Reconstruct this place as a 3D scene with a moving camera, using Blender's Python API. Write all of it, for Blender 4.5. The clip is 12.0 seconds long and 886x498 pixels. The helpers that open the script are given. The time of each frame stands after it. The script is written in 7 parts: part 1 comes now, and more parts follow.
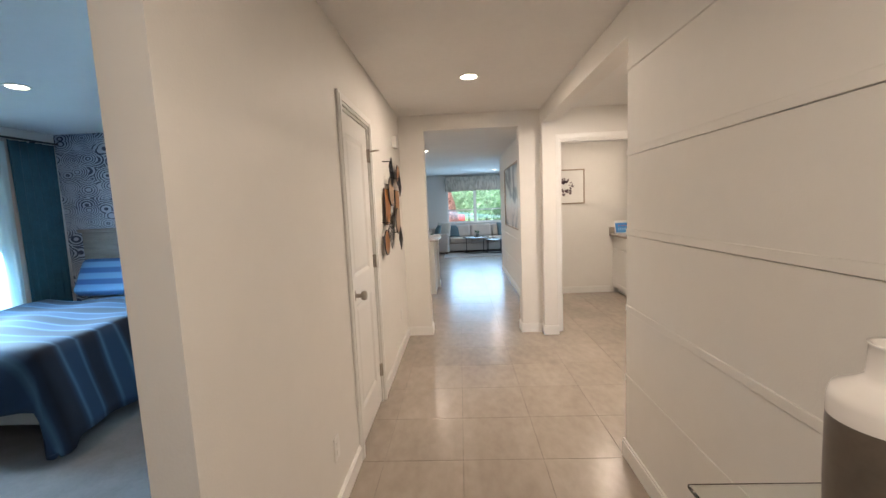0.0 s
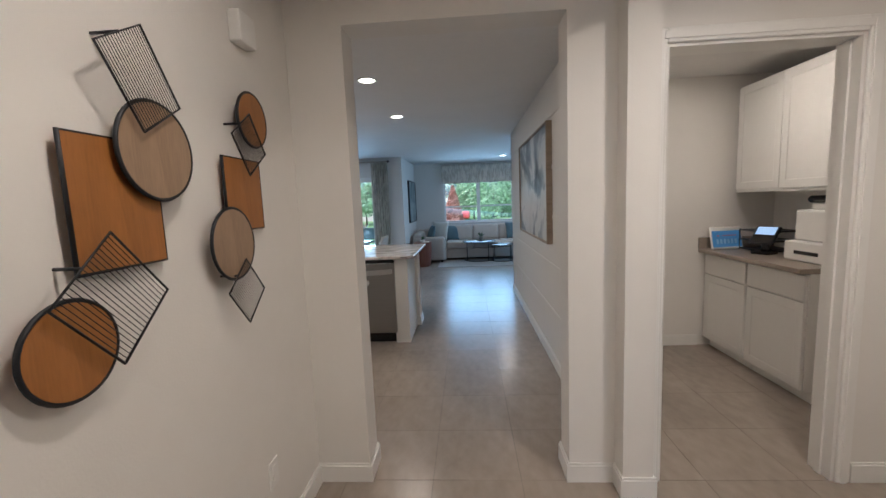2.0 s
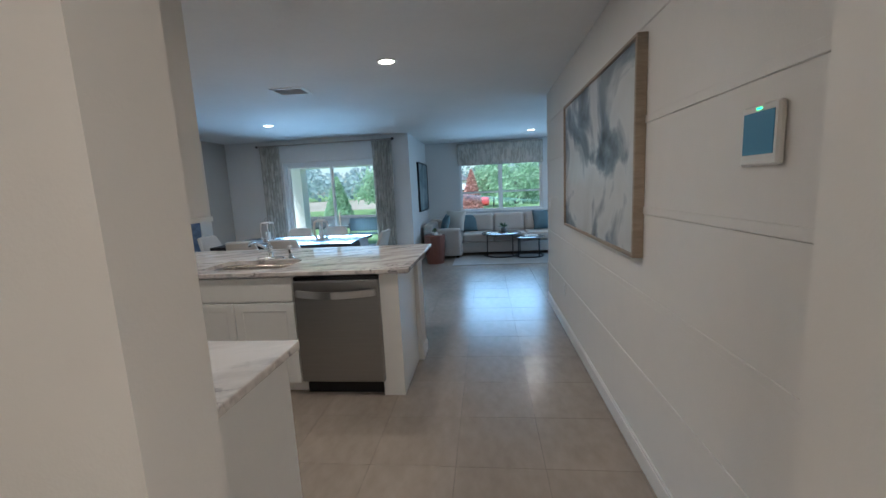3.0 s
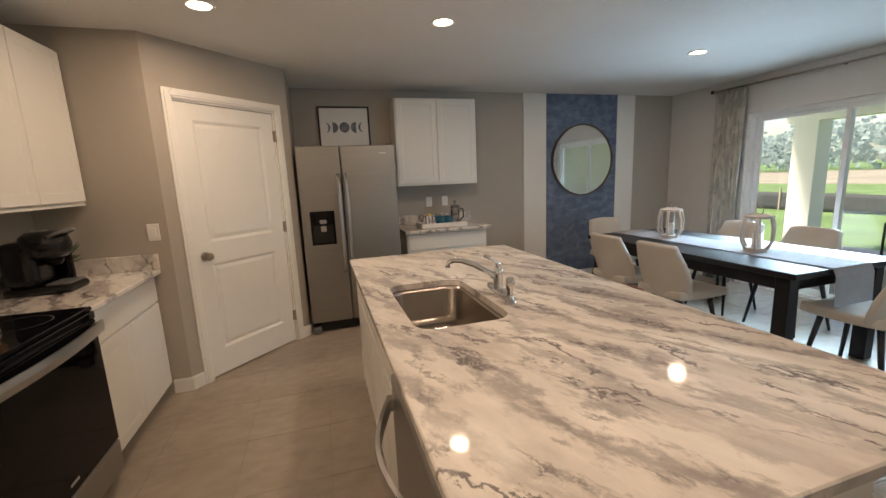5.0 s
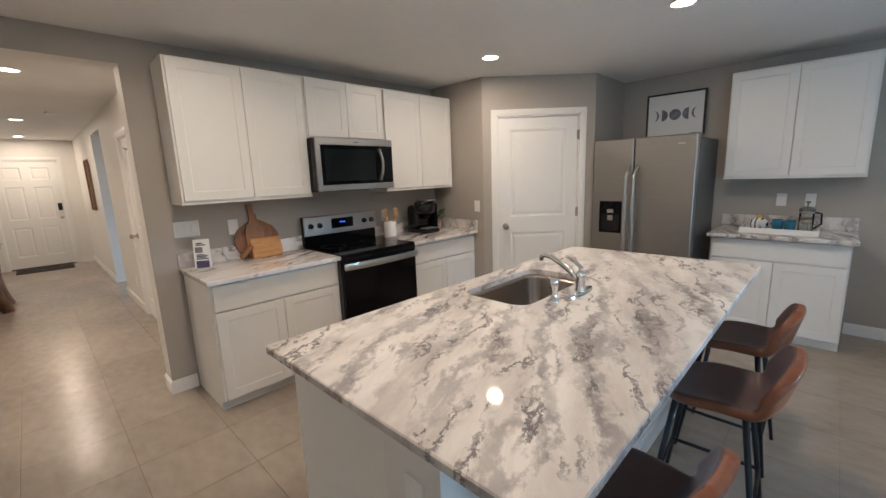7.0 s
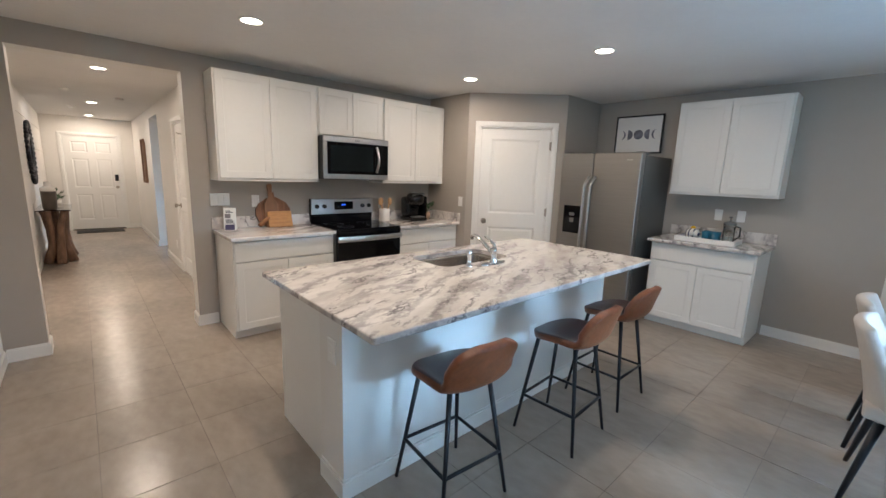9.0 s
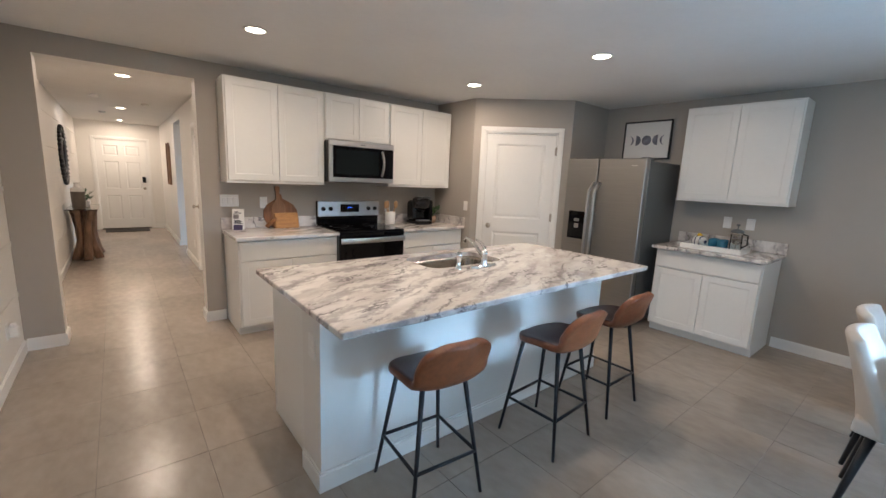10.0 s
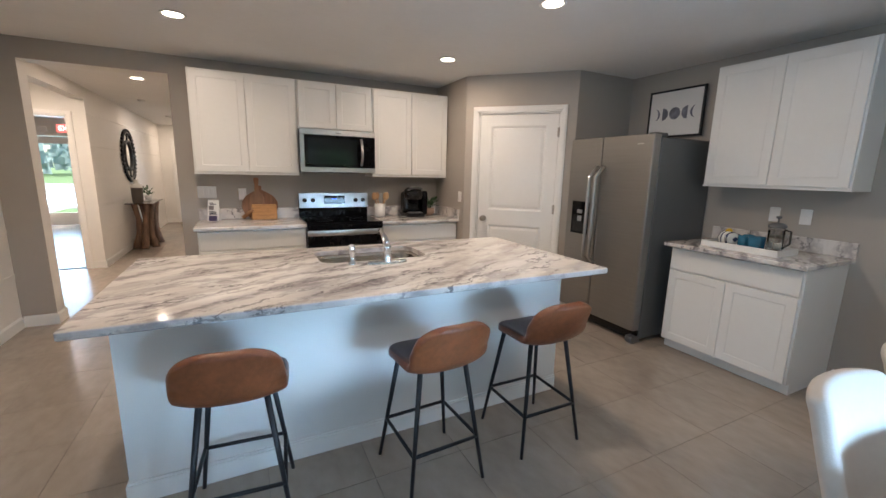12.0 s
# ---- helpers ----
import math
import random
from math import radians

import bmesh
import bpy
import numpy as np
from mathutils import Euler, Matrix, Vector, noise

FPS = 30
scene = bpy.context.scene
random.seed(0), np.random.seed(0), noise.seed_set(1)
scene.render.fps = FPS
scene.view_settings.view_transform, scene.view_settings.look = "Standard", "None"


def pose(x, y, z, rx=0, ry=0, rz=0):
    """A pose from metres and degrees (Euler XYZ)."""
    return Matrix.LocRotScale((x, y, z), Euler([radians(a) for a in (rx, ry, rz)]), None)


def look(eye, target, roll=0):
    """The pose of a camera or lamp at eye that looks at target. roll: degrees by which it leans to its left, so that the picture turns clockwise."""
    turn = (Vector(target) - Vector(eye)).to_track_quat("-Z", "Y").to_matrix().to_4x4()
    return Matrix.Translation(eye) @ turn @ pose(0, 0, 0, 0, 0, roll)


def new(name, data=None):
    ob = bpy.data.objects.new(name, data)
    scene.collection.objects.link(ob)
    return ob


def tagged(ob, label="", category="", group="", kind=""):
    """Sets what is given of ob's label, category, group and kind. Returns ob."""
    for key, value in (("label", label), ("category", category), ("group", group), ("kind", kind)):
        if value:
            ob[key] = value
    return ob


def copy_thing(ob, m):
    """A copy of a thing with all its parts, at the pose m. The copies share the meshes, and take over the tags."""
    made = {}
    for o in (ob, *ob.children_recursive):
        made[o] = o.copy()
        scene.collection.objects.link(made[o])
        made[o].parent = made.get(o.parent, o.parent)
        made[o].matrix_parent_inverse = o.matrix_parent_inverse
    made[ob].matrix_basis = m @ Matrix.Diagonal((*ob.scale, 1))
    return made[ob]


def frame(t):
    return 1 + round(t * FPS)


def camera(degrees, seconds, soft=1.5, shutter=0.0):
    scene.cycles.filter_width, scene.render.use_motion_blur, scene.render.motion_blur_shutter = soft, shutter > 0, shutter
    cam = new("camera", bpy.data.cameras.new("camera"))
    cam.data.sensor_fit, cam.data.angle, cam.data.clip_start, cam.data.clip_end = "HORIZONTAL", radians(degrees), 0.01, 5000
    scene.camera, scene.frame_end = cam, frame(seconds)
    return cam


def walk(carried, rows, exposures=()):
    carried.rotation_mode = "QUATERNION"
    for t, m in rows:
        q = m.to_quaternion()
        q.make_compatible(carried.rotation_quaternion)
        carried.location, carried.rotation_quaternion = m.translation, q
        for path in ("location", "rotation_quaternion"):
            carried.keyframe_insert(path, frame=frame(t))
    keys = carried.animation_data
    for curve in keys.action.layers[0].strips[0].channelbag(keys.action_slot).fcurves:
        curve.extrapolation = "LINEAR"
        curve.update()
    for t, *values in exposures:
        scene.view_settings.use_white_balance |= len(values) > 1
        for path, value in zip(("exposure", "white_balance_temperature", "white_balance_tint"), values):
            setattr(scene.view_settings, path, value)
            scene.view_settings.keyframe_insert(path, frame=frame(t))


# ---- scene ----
cam = camera(95.7, 12.0)
PATH = [
    (0, (-0.061, -1.805, 1.459), (-0.151, 0.182, 1.245), -2.5),
    (0.5, (-0.067, -1.241, 1.455), (-0.184, 0.746, 1.262), -2.3),
    (1, (-0.013, -0.639, 1.456), (-0.111, 1.349, 1.258), -2.2),
    (1.5, (0.052, 0.008, 1.435), (-0.078, 1.991, 1.216), -2.4),
    (2, (0.127, 0.712, 1.445), (0.003, 2.694, 1.211), -2.4),
    (2.5, (0.151, 1.406, 1.421), (-0.038, 3.381, 1.168), -2.9),
    (2.7, (0.131, 1.702, 1.423), (-0.073, 3.671, 1.141), -2.9),
    (4.3, (0.015, 3.827, 1.434), (-0.992, 5.528, 1.132), -2.3),
    (4.5, (-0.029, 4.031, 1.429), (-1.37, 5.482, 1.121), -2.2),
    (5, (-0.038, 4.54, 1.451), (-1.924, 5.106, 1.1), -2.5),
    (5.5, (-0.009, 5.02, 1.461), (-1.947, 4.73, 1.062), -2.4),
    (6, (-0.071, 5.497, 1.493), (-1.793, 4.57, 1.075), -2.7),
    (6.5, (-0.037, 5.873, 1.479), (-1.533, 4.599, 1.107), -3.1),
    (6.7, (0.028, 5.991, 1.513), (-1.411, 4.651, 1.148), -3.3),
    (8.3, (0.214, 6.808, 1.489), (-1.11, 5.358, 1.107), 0.7),
    (8.5, (0.261, 6.909, 1.485), (-1.059, 5.457, 1.098), 0.8),
    (9, (0.297, 7.026, 1.493), (-1.02, 5.565, 1.127), 2.0),
    (9.5, (0.28, 7.09, 1.489), (-1.011, 5.604, 1.134), 2.4),
    (10, (0.178, 7.186, 1.488), (-1.064, 5.657, 1.144), 2.5),
    (10.5, (-0.089, 7.241, 1.462), (-1.253, 5.649, 1.126), 2.3),
    (11, (-0.464, 7.354, 1.447), (-1.535, 5.697, 1.122), 2.1),
    (11.5, (-0.804, 7.49, 1.442), (-1.767, 5.772, 1.094), 1.7),
    (12, (-0.988, 7.478, 1.44), (-1.862, 5.719, 1.063), 1.3),
]
EXPOSURES = [(0, 1.34, 6080, 10), (0.5, 1.1, 6450, 10), (1, 1.06, 6300, 10), (1.5, 0.83, 5950, 10), (2, 0.64, 5500, 9), (2.5, 0.58, 5200, 7), (2.7, 0.56, 5250, 6),
             (4.3, 0.86, 5850, 6), (5, 0.84, 7600, 15), (6.5, 1.02, 6300, 11), (8.5, 1.22, 5850, 9), (9.5, 1.24, 6050, 11), (12, 1.13, 6250, 13)]
walk(cam, [(t, look(eye, target, roll)) for t, eye, target, roll in PATH], EXPOSURES)


# ---- light ----
world = bpy.data.worlds.new("sky")
scene.world = world
world.use_nodes = True
_n = world.node_tree.nodes
_sky = _n.new("ShaderNodeTexSky")
_sky.sky_type, _sky.sun_disc = "NISHITA", False
_sky.sun_elevation, _sky.sun_rotation = radians(48), radians(200)
_sky.air_density, _sky.dust_density = 1.0, 1.6
world.node_tree.links.new(_sky.outputs[0], _n["Background"].inputs[0])
_n["Background"].inputs[1].default_value = 0.15
_sun = bpy.data.lights.new("sun", "SUN")
_sun.energy, _sun.angle, _sun.color = 5.0, radians(8), (1.0, 0.95, 0.88)
new("sun", _sun).matrix_world = look((-3, -8, 12), (0, 0, 0))

LAMP_WARM = (1.0, 0.79, 0.605)
LAMP_WATT = 5.5
DAY = (0.44, 0.72, 1.0)


def sky_lamp(name, at, aim, w, h, watt, spread):
    """Skylight that falls in through an opening."""
    d = bpy.data.lights.new(name, "AREA")
    d.shape, d.size, d.size_y, d.energy, d.color, d.spread = "RECTANGLE", w, h, watt, DAY, radians(spread)
    ob = new(name, d)
    ob.matrix_world = look(at, aim)
    return ob


sky_lamp("slider_daylight", (-2.74, 9.36, 1.06), (-1.9, 6.0, -0.5), 1.7, 0.45, 30, 50)
sky_lamp("window_daylight", (0.44, 11.38, 1.4), (0.2, 8.4, -0.5), 1.8, 1.0, 4.6, 70)
sky_lamp("slider_ground_bounce", (-2.74, 9.37, 1.0), (-2.5, 6.6, 3.2), 1.7, 1.8, 6.5, 62)
sky_lamp("window_ground_bounce", (0.44, 11.39, 1.4), (0.3, 8.6, 3.4), 1.8, 1.0, 3, 62)
# Fill from an assumed window out of view; bluish living room walls suggest it.
sky_lamp("side_window_daylight", (4.12, 9.4, 1.3), (0.0, 9.0, 1.2), 2.1, 1.6, 25, 160)
sky_lamp("office_door_daylight", (2.845, -4.82, 1.15), (2.4, -2.0, 0.1), 0.5, 1.5, 4.5, 110)
sky_lamp("bedroom_daylight", (-4.5, 1.2, 1.3), (-1.6, 1.0, -0.4), 1.4, 1.6, 44, 100)


# ---- materials ----
def mat(name, col, rough=0.5, metal=0.0, var=0.06, scale=3.0, bump=0.0, bscale=80.0, coat=0.0, grain=(1, 1, 1), rvar=0.0, spec=0.5):
    m = bpy.data.materials.new(name)
    m.use_nodes = True
    nt = m.node_tree
    N, L = nt.nodes, nt.links
    p = N["Principled BSDF"]
    p.inputs["Roughness"].default_value, p.inputs["Metallic"].default_value = rough, metal
    p.inputs["Coat Weight"].default_value = coat
    tc = N.new("ShaderNodeTexCoord")
    mp = N.new("ShaderNodeMapping")
    mp.inputs["Scale"].default_value = grain
    L.new(tc.outputs["Object"], mp.inputs[0])
    a = N.new("ShaderNodeTexNoise")
    a.inputs["Scale"].default_value, a.inputs["Detail"].default_value = scale, 6
    L.new(mp.outputs[0], a.inputs[0])
    b = N.new("ShaderNodeTexNoise")
    b.inputs["Scale"].default_value, b.inputs["Detail"].default_value = scale * 9, 3
    L.new(mp.outputs[0], b.inputs[0])
    ad = N.new("ShaderNodeMath")
    ad.operation, ad.inputs[1].default_value = "MULTIPLY_ADD", 0.65
    mu = N.new("ShaderNodeMath")
    mu.operation, mu.inputs[1].default_value = "MULTIPLY", 0.35
    L.new(b.outputs[0], mu.inputs[0])
    L.new(a.outputs[0], ad.inputs[0])
    L.new(mu.outputs[0], ad.inputs[2])
    r = N.new("ShaderNodeValToRGB")
    r.color_ramp.elements[0].position, r.color_ramp.elements[1].position = 0.3, 0.7
    r.color_ramp.elements[0].color = (*[min(1, c * (1 - var)) for c in col], 1)
    r.color_ramp.elements[1].color = (*[min(1, c * (1 + var)) for c in col], 1)
    L.new(ad.outputs[0], r.inputs[0])
    L.new(r.outputs[0], p.inputs["Base Color"])
    if rvar:
        q = N.new("ShaderNodeMapRange")
        q.inputs[3].default_value, q.inputs[4].default_value = max(0.02, rough - rvar), rough + rvar
        L.new(ad.outputs[0], q.inputs[0])
        L.new(q.outputs[0], p.inputs["Roughness"])
    if bump:
        c = N.new("ShaderNodeTexNoise")
        c.inputs["Scale"].default_value, c.inputs["Detail"].default_value = bscale, 2
        L.new(mp.outputs[0], c.inputs[0])
        u = N.new("ShaderNodeBump")
        u.inputs["Strength"].default_value, u.inputs["Distance"].default_value = bump, 0.004
        L.new(c.outputs[0], u.inputs["Height"])
        L.new(u.outputs[0], p.inputs["Normal"])
    if spec != 0.5:
        p.inputs["Specular IOR Level"].default_value = spec
    return m


def glow(name, col, strength):
    m = bpy.data.materials.new(name)
    m.use_nodes = True
    p = m.node_tree.nodes["Principled BSDF"]
    p.inputs["Base Color"].default_value = (*col, 1)
    p.inputs["Emission Color"].default_value, p.inputs["Emission Strength"].default_value = (*col, 1), strength
    return m


def glass(name, col=(0.96, 1.0, 0.99), rough=0.0, ior=1.45):
    m = bpy.data.materials.new(name)
    m.use_nodes = True
    p = m.node_tree.nodes["Principled BSDF"]
    p.inputs["Base Color"].default_value = (*col, 1)
    p.inputs["Transmission Weight"].default_value, p.inputs["Roughness"].default_value, p.inputs["IOR"].default_value = 1, rough, ior
    return m


def marble():
    """White stone with warm clouds and long slanting grey veins."""
    m = bpy.data.materials.new("marble")
    m.use_nodes = True
    N, L = m.node_tree.nodes, m.node_tree.links
    p = N["Principled BSDF"]
    p.inputs["Roughness"].default_value, p.inputs["Specular IOR Level"].default_value = 0.06, 0.30
    tc = N.new("ShaderNodeNewGeometry")
    turn = N.new("ShaderNodeMapping")
    turn.inputs["Rotation"].default_value = (0, 0, radians(-24))
    L.new(tc.outputs["Position"], turn.inputs[0])

    def noise_at(sc, scale, detail, dist, rough=0.55):
        mp = N.new("ShaderNodeMapping")
        mp.inputs["Scale"].default_value = sc
        L.new(turn.outputs[0], mp.inputs[0])
        t = N.new("ShaderNodeTexNoise")
        t.inputs["Scale"].default_value, t.inputs["Detail"].default_value = scale, detail
        t.inputs["Distortion"].default_value, t.inputs["Roughness"].default_value = dist, rough
        L.new(mp.outputs[0], t.inputs[0])
        return t.outputs[0]

    def ramp(src, stops):
        r = N.new("ShaderNodeValToRGB")
        e = r.color_ramp.elements
        while len(e) < len(stops):
            e.new(0.5)
        for k, (pos, v) in enumerate(stops):
            e[k].position, e[k].color = pos, (v, v, v, 1)
        L.new(src, r.inputs[0])
        return r.outputs[0]

    def mix(fac, a, b):
        x = N.new("ShaderNodeMix")
        x.data_type = "RGBA"
        L.new(fac, x.inputs[0])
        for sock, v in ((x.inputs[6], a), (x.inputs[7], b)):
            if isinstance(v, tuple):
                sock.default_value = (*v, 1)
            else:
                L.new(v, sock)
        return x.outputs[2]

    def times(a, b):
        x = N.new("ShaderNodeMath")
        x.operation = "MULTIPLY"
        L.new(a, x.inputs[0])
        L.new(b, x.inputs[1])
        return x.outputs[0]

    def bands(sc, scale, dist, detail, rough):
        mp = N.new("ShaderNodeMapping")
        mp.inputs["Scale"].default_value = sc
        L.new(turn.outputs[0], mp.inputs[0])
        t = N.new("ShaderNodeTexWave")
        t.bands_direction, t.wave_profile = "Y", "SIN"
        t.inputs["Scale"].default_value, t.inputs["Distortion"].default_value = scale, dist
        t.inputs["Detail"].default_value, t.inputs["Detail Scale"].default_value, t.inputs["Detail Roughness"].default_value = detail, 2.4, rough
        L.new(mp.outputs[0], t.inputs[0])
        return t.outputs[1]

    cloud = ramp(noise_at((0.55, 1.9, 1), 2.6, 8, 0.25, 0.62), ((0.40, 0), (0.66, 1)))
    c = mix(cloud, (0.76, 0.725, 0.68), (0.50, 0.455, 0.425))
    patch = ramp(noise_at((0.5, 1.2, 1), 1.9, 3, 0.2), ((0.38, 0.0), (0.60, 1.0)))
    soft = ramp(bands((0.6, 1.0, 1), 1.7, 10.0, 8, 0.68), ((0.50, 0), (0.84, 0.6), (1.0, 0.9)))
    c = mix(times(soft, patch), c, (0.25, 0.225, 0.225))
    vein = ramp(bands((0.6, 1.0, 1), 2.9, 12.0, 10, 0.68), ((0.86, 0), (0.975, 0.8), (1.0, 0.9)))
    broken = ramp(noise_at((0.8, 1.1, 1), 4.6, 6, 0.2), ((0.46, 0), (0.58, 1)))
    c = mix(times(vein, broken), c, (0.15, 0.135, 0.14))
    fleck = ramp(noise_at((0.8, 2.2, 1), 13.0, 6, 0.3, 0.6), ((0.58, 0), (0.70, 0.55)))
    c = mix(times(fleck, patch), c, (0.20, 0.18, 0.18))
    white = ramp(noise_at((0.6, 1.5, 1), 3.1, 6, 0.3), ((0.55, 0), (0.68, 0.75)))
    c = mix(white, c, (0.80, 0.775, 0.74))
    L.new(c, p.inputs["Base Color"])
    return m


def tile_mat():
    m = mat("floor_tile", (0.335, 0.285, 0.238), 0.24, var=0.22, scale=1.3, bump=0.05, bscale=45, rvar=0.05)
    N, L = m.node_tree.nodes, m.node_tree.links
    g = N.new("ShaderNodeNewGeometry")
    oi = N.new("ShaderNodeObjectInfo")
    s = N.new("ShaderNodeMath")
    s.operation = "ADD"
    L.new(oi.outputs["Random"], s.inputs[0])
    L.new(g.outputs["Random Per Island"], s.inputs[1])
    q = N.new("ShaderNodeMapRange")
    q.inputs[2].default_value, q.inputs[3].default_value, q.inputs[4].default_value = 2.0, 0.93, 1.07
    L.new(s.outputs[0], q.inputs[0])
    x = N.new("ShaderNodeMix")
    x.data_type, x.blend_type = "RGBA", "MULTIPLY"
    x.inputs[0].default_value = 1
    base = m.node_tree.nodes["Principled BSDF"].inputs["Base Color"]
    old = base.links[0].from_socket
    L.new(old, x.inputs[6])
    L.new(q.outputs[0], x.inputs[7])
    L.new(x.outputs[2], base)
    mp = [k for k in N if k.type == "MAPPING"][0]
    L.new(g.outputs["Position"], mp.inputs[0])
    mp.inputs["Scale"].default_value = (1.4, 0.75, 1)
    mp.inputs["Rotation"].default_value = (0, 0, 0.7)
    return m


M_WHITE = mat("white_wall_paint", (0.76, 0.74, 0.70), 0.55, var=0.025, scale=1.2, bump=0.12, bscale=140)
M_GREY = mat("greige_wall_paint", (0.405, 0.367, 0.32), 0.55, var=0.03, scale=1.2, bump=0.12, bscale=140)
M_PALE = mat("pale_wall_paint", (0.64, 0.63, 0.61), 0.55, var=0.025, scale=1.2, bump=0.12, bscale=140)
M_CEIL = mat("ceiling_paint", (0.78, 0.77, 0.75), 0.8, var=0.03, scale=2.0, bump=0.3, bscale=70)
M_TRIM = mat("white_trim_paint", (0.80, 0.79, 0.76), 0.32, var=0.02, scale=3, bump=0.02)
M_CAB = mat("white_cabinet_paint", (0.78, 0.77, 0.735), 0.34, var=0.02, scale=3, bump=0.02)
M_GROUT = mat("grout", (0.215, 0.185, 0.155), 0.75, var=0.3, scale=5)
M_TILE = tile_mat()
M_MARBLE = marble()
M_STEEL = mat("brushed_steel", (0.52, 0.51, 0.50), 0.30, 1.0, var=0.06, scale=4, bump=0.04, bscale=60, grain=(1, 1, 40), rvar=0.05)
M_FRIDGE = mat("fridge_steel", (0.31, 0.30, 0.285), 0.36, 0.85, var=0.05, scale=3, bump=0.02, bscale=60, grain=(1, 1, 30), rvar=0.04)
M_SIDE = mat("dark_grey_appliance_paint", (0.13, 0.135, 0.135), 0.42, 0.2, var=0.05)
M_CHROME = mat("chrome", (0.78, 0.78, 0.78), 0.09, 1.0, var=0.02)
M_NICKEL = mat("satin_nickel", (0.42, 0.38, 0.33), 0.3, 1.0, var=0.05)
M_BLACKGLASS = mat("black_glass", (0.004, 0.004, 0.005), 0.04, var=0.1, spec=0.16)
M_BLACK = mat("black_plastic", (0.008, 0.008, 0.009), 0.22, var=0.2, scale=10)
M_IRON = mat("black_metal", (0.016, 0.018, 0.022), 0.42, 0.3, var=0.2, scale=9)
M_LEATHER = mat("brown_leather", (0.165, 0.050, 0.018), 0.36, var=0.42, scale=6, bump=0.25, bscale=230, rvar=0.06)
M_DARKLEATHER = mat("dark_brown_leather", (0.075, 0.034, 0.027), 0.45, var=0.25, scale=7, bump=0.25, bscale=230)
M_WOOD = mat("warm_wood", (0.36, 0.165, 0.06), 0.45, var=0.30, scale=3, bump=0.05, grain=(1, 1, 12))
M_WALNUT = mat("dark_wood", (0.17, 0.085, 0.045), 0.42, var=0.35, scale=3, bump=0.05, grain=(9, 1, 1))
M_DRIFT = mat("weathered_wood", (0.20, 0.115, 0.07), 0.6, var=0.5, scale=5, bump=0.3, bscale=40, grain=(6, 6, 1))
M_CREAM = mat("cream_upholstery", (0.54, 0.505, 0.46), 0.75, var=0.05, scale=5, bump=0.25, bscale=300)
M_SOFA = mat("sand_upholstery", (0.46, 0.42, 0.38), 0.85, var=0.07, scale=5, bump=0.4, bscale=260)
M_TEAL = mat("slate_teal_fabric", (0.10, 0.16, 0.19), 0.85, var=0.15, scale=8, bump=0.4, bscale=240)
M_LINEN = mat("pale_linen", (0.55, 0.54, 0.50), 0.9, var=0.08, scale=8, bump=0.4, bscale=240)
M_GLASS = glass("clear_glass")
M_MIRROR = mat("mirror_glass", (0.86, 0.88, 0.88), 0.01, 1.0, var=0.0)
M_CERAMIC = mat("white_ceramic", (0.78, 0.75, 0.71), 0.2, var=0.03)
M_LED = glow("lamp_lens", (1.0, 0.87, 0.66), 9.0)
M_LEAF = mat("plant_leaf", (0.045, 0.10, 0.035), 0.5, var=0.4, scale=20)
M_PLATE = mat("white_switch_plastic", (0.80, 0.79, 0.76), 0.3, var=0.01)


# ---- mesh helpers ----
def box(bm, x0, y0, z0, x1, y1, z1, bev=0.0, seg=1):
    c = Matrix.LocRotScale(((x0 + x1) / 2, (y0 + y1) / 2, (z0 + z1) / 2), None, (abs(x1 - x0), abs(y1 - y0), abs(z1 - z0)))
    r = bmesh.ops.create_cube(bm, size=1, matrix=c)
    if bev:
        es = list({e for v in r["verts"] for e in v.link_edges})
        bmesh.ops.bevel(bm, geom=es, offset=bev, segments=seg, affect="EDGES", profile=0.5)
    return bm


def tube(bm, pts, r0, r1=None, seg=10, cap=True):
    """A round rod along points, its radius going from r0 to r1."""
    r1 = r0 if r1 is None else r1
    pts = [Vector(p) for p in pts]
    rings = []
    side = None
    for i, p in enumerate(pts):
        d = (pts[min(i + 1, len(pts) - 1)] - pts[max(i - 1, 0)]).normalized()
        if side is None:
            side = d.cross(Vector((0, 0, 1)) if abs(d.z) < 0.9 else Vector((1, 0, 0))).normalized()
        side = (side - d * side.dot(d)).normalized()
        up = d.cross(side)
        r = r0 + (r1 - r0) * i / max(1, len(pts) - 1)
        rings.append([bm.verts.new(p + (side * math.cos(2 * math.pi * k / seg) + up * math.sin(2 * math.pi * k / seg)) * r) for k in range(seg)])
    for a, b in zip(rings, rings[1:]):
        for k in range(seg):
            bm.faces.new((a[k], a[(k + 1) % seg], b[(k + 1) % seg], b[k])).smooth = True
    if cap:
        bm.faces.new(rings[0][::-1])
        bm.faces.new(rings[-1])
    return bm


def lathe(bm, prof, at=(0, 0, 0), seg=28, axis="z", smooth=True):
    """Turns a profile of (radius, height) about an axis."""
    def place(r, h, a):
        c, s = r * math.cos(a), r * math.sin(a)
        v = {"z": (c, s, h), "y": (c, h, s), "x": (h, c, s)}[axis]
        return Vector(v) + Vector(at)
    rings = []
    for r, h in prof:
        if r < 1e-5:
            rings.append([bm.verts.new(place(0, h, 0))])
        else:
            rings.append([bm.verts.new(place(r, h, 2 * math.pi * k / seg)) for k in range(seg)])
    for a, b in zip(rings, rings[1:]):
        for k in range(seg):
            f = [a[k % len(a)], a[(k + 1) % len(a)], b[(k + 1) % len(b)], b[k % len(b)]]
            f = list(dict.fromkeys(f))
            if len(f) > 2:
                bm.faces.new(f).smooth = smooth
    bmesh.ops.recalc_face_normals(bm, faces=bm.faces[:])
    return bm


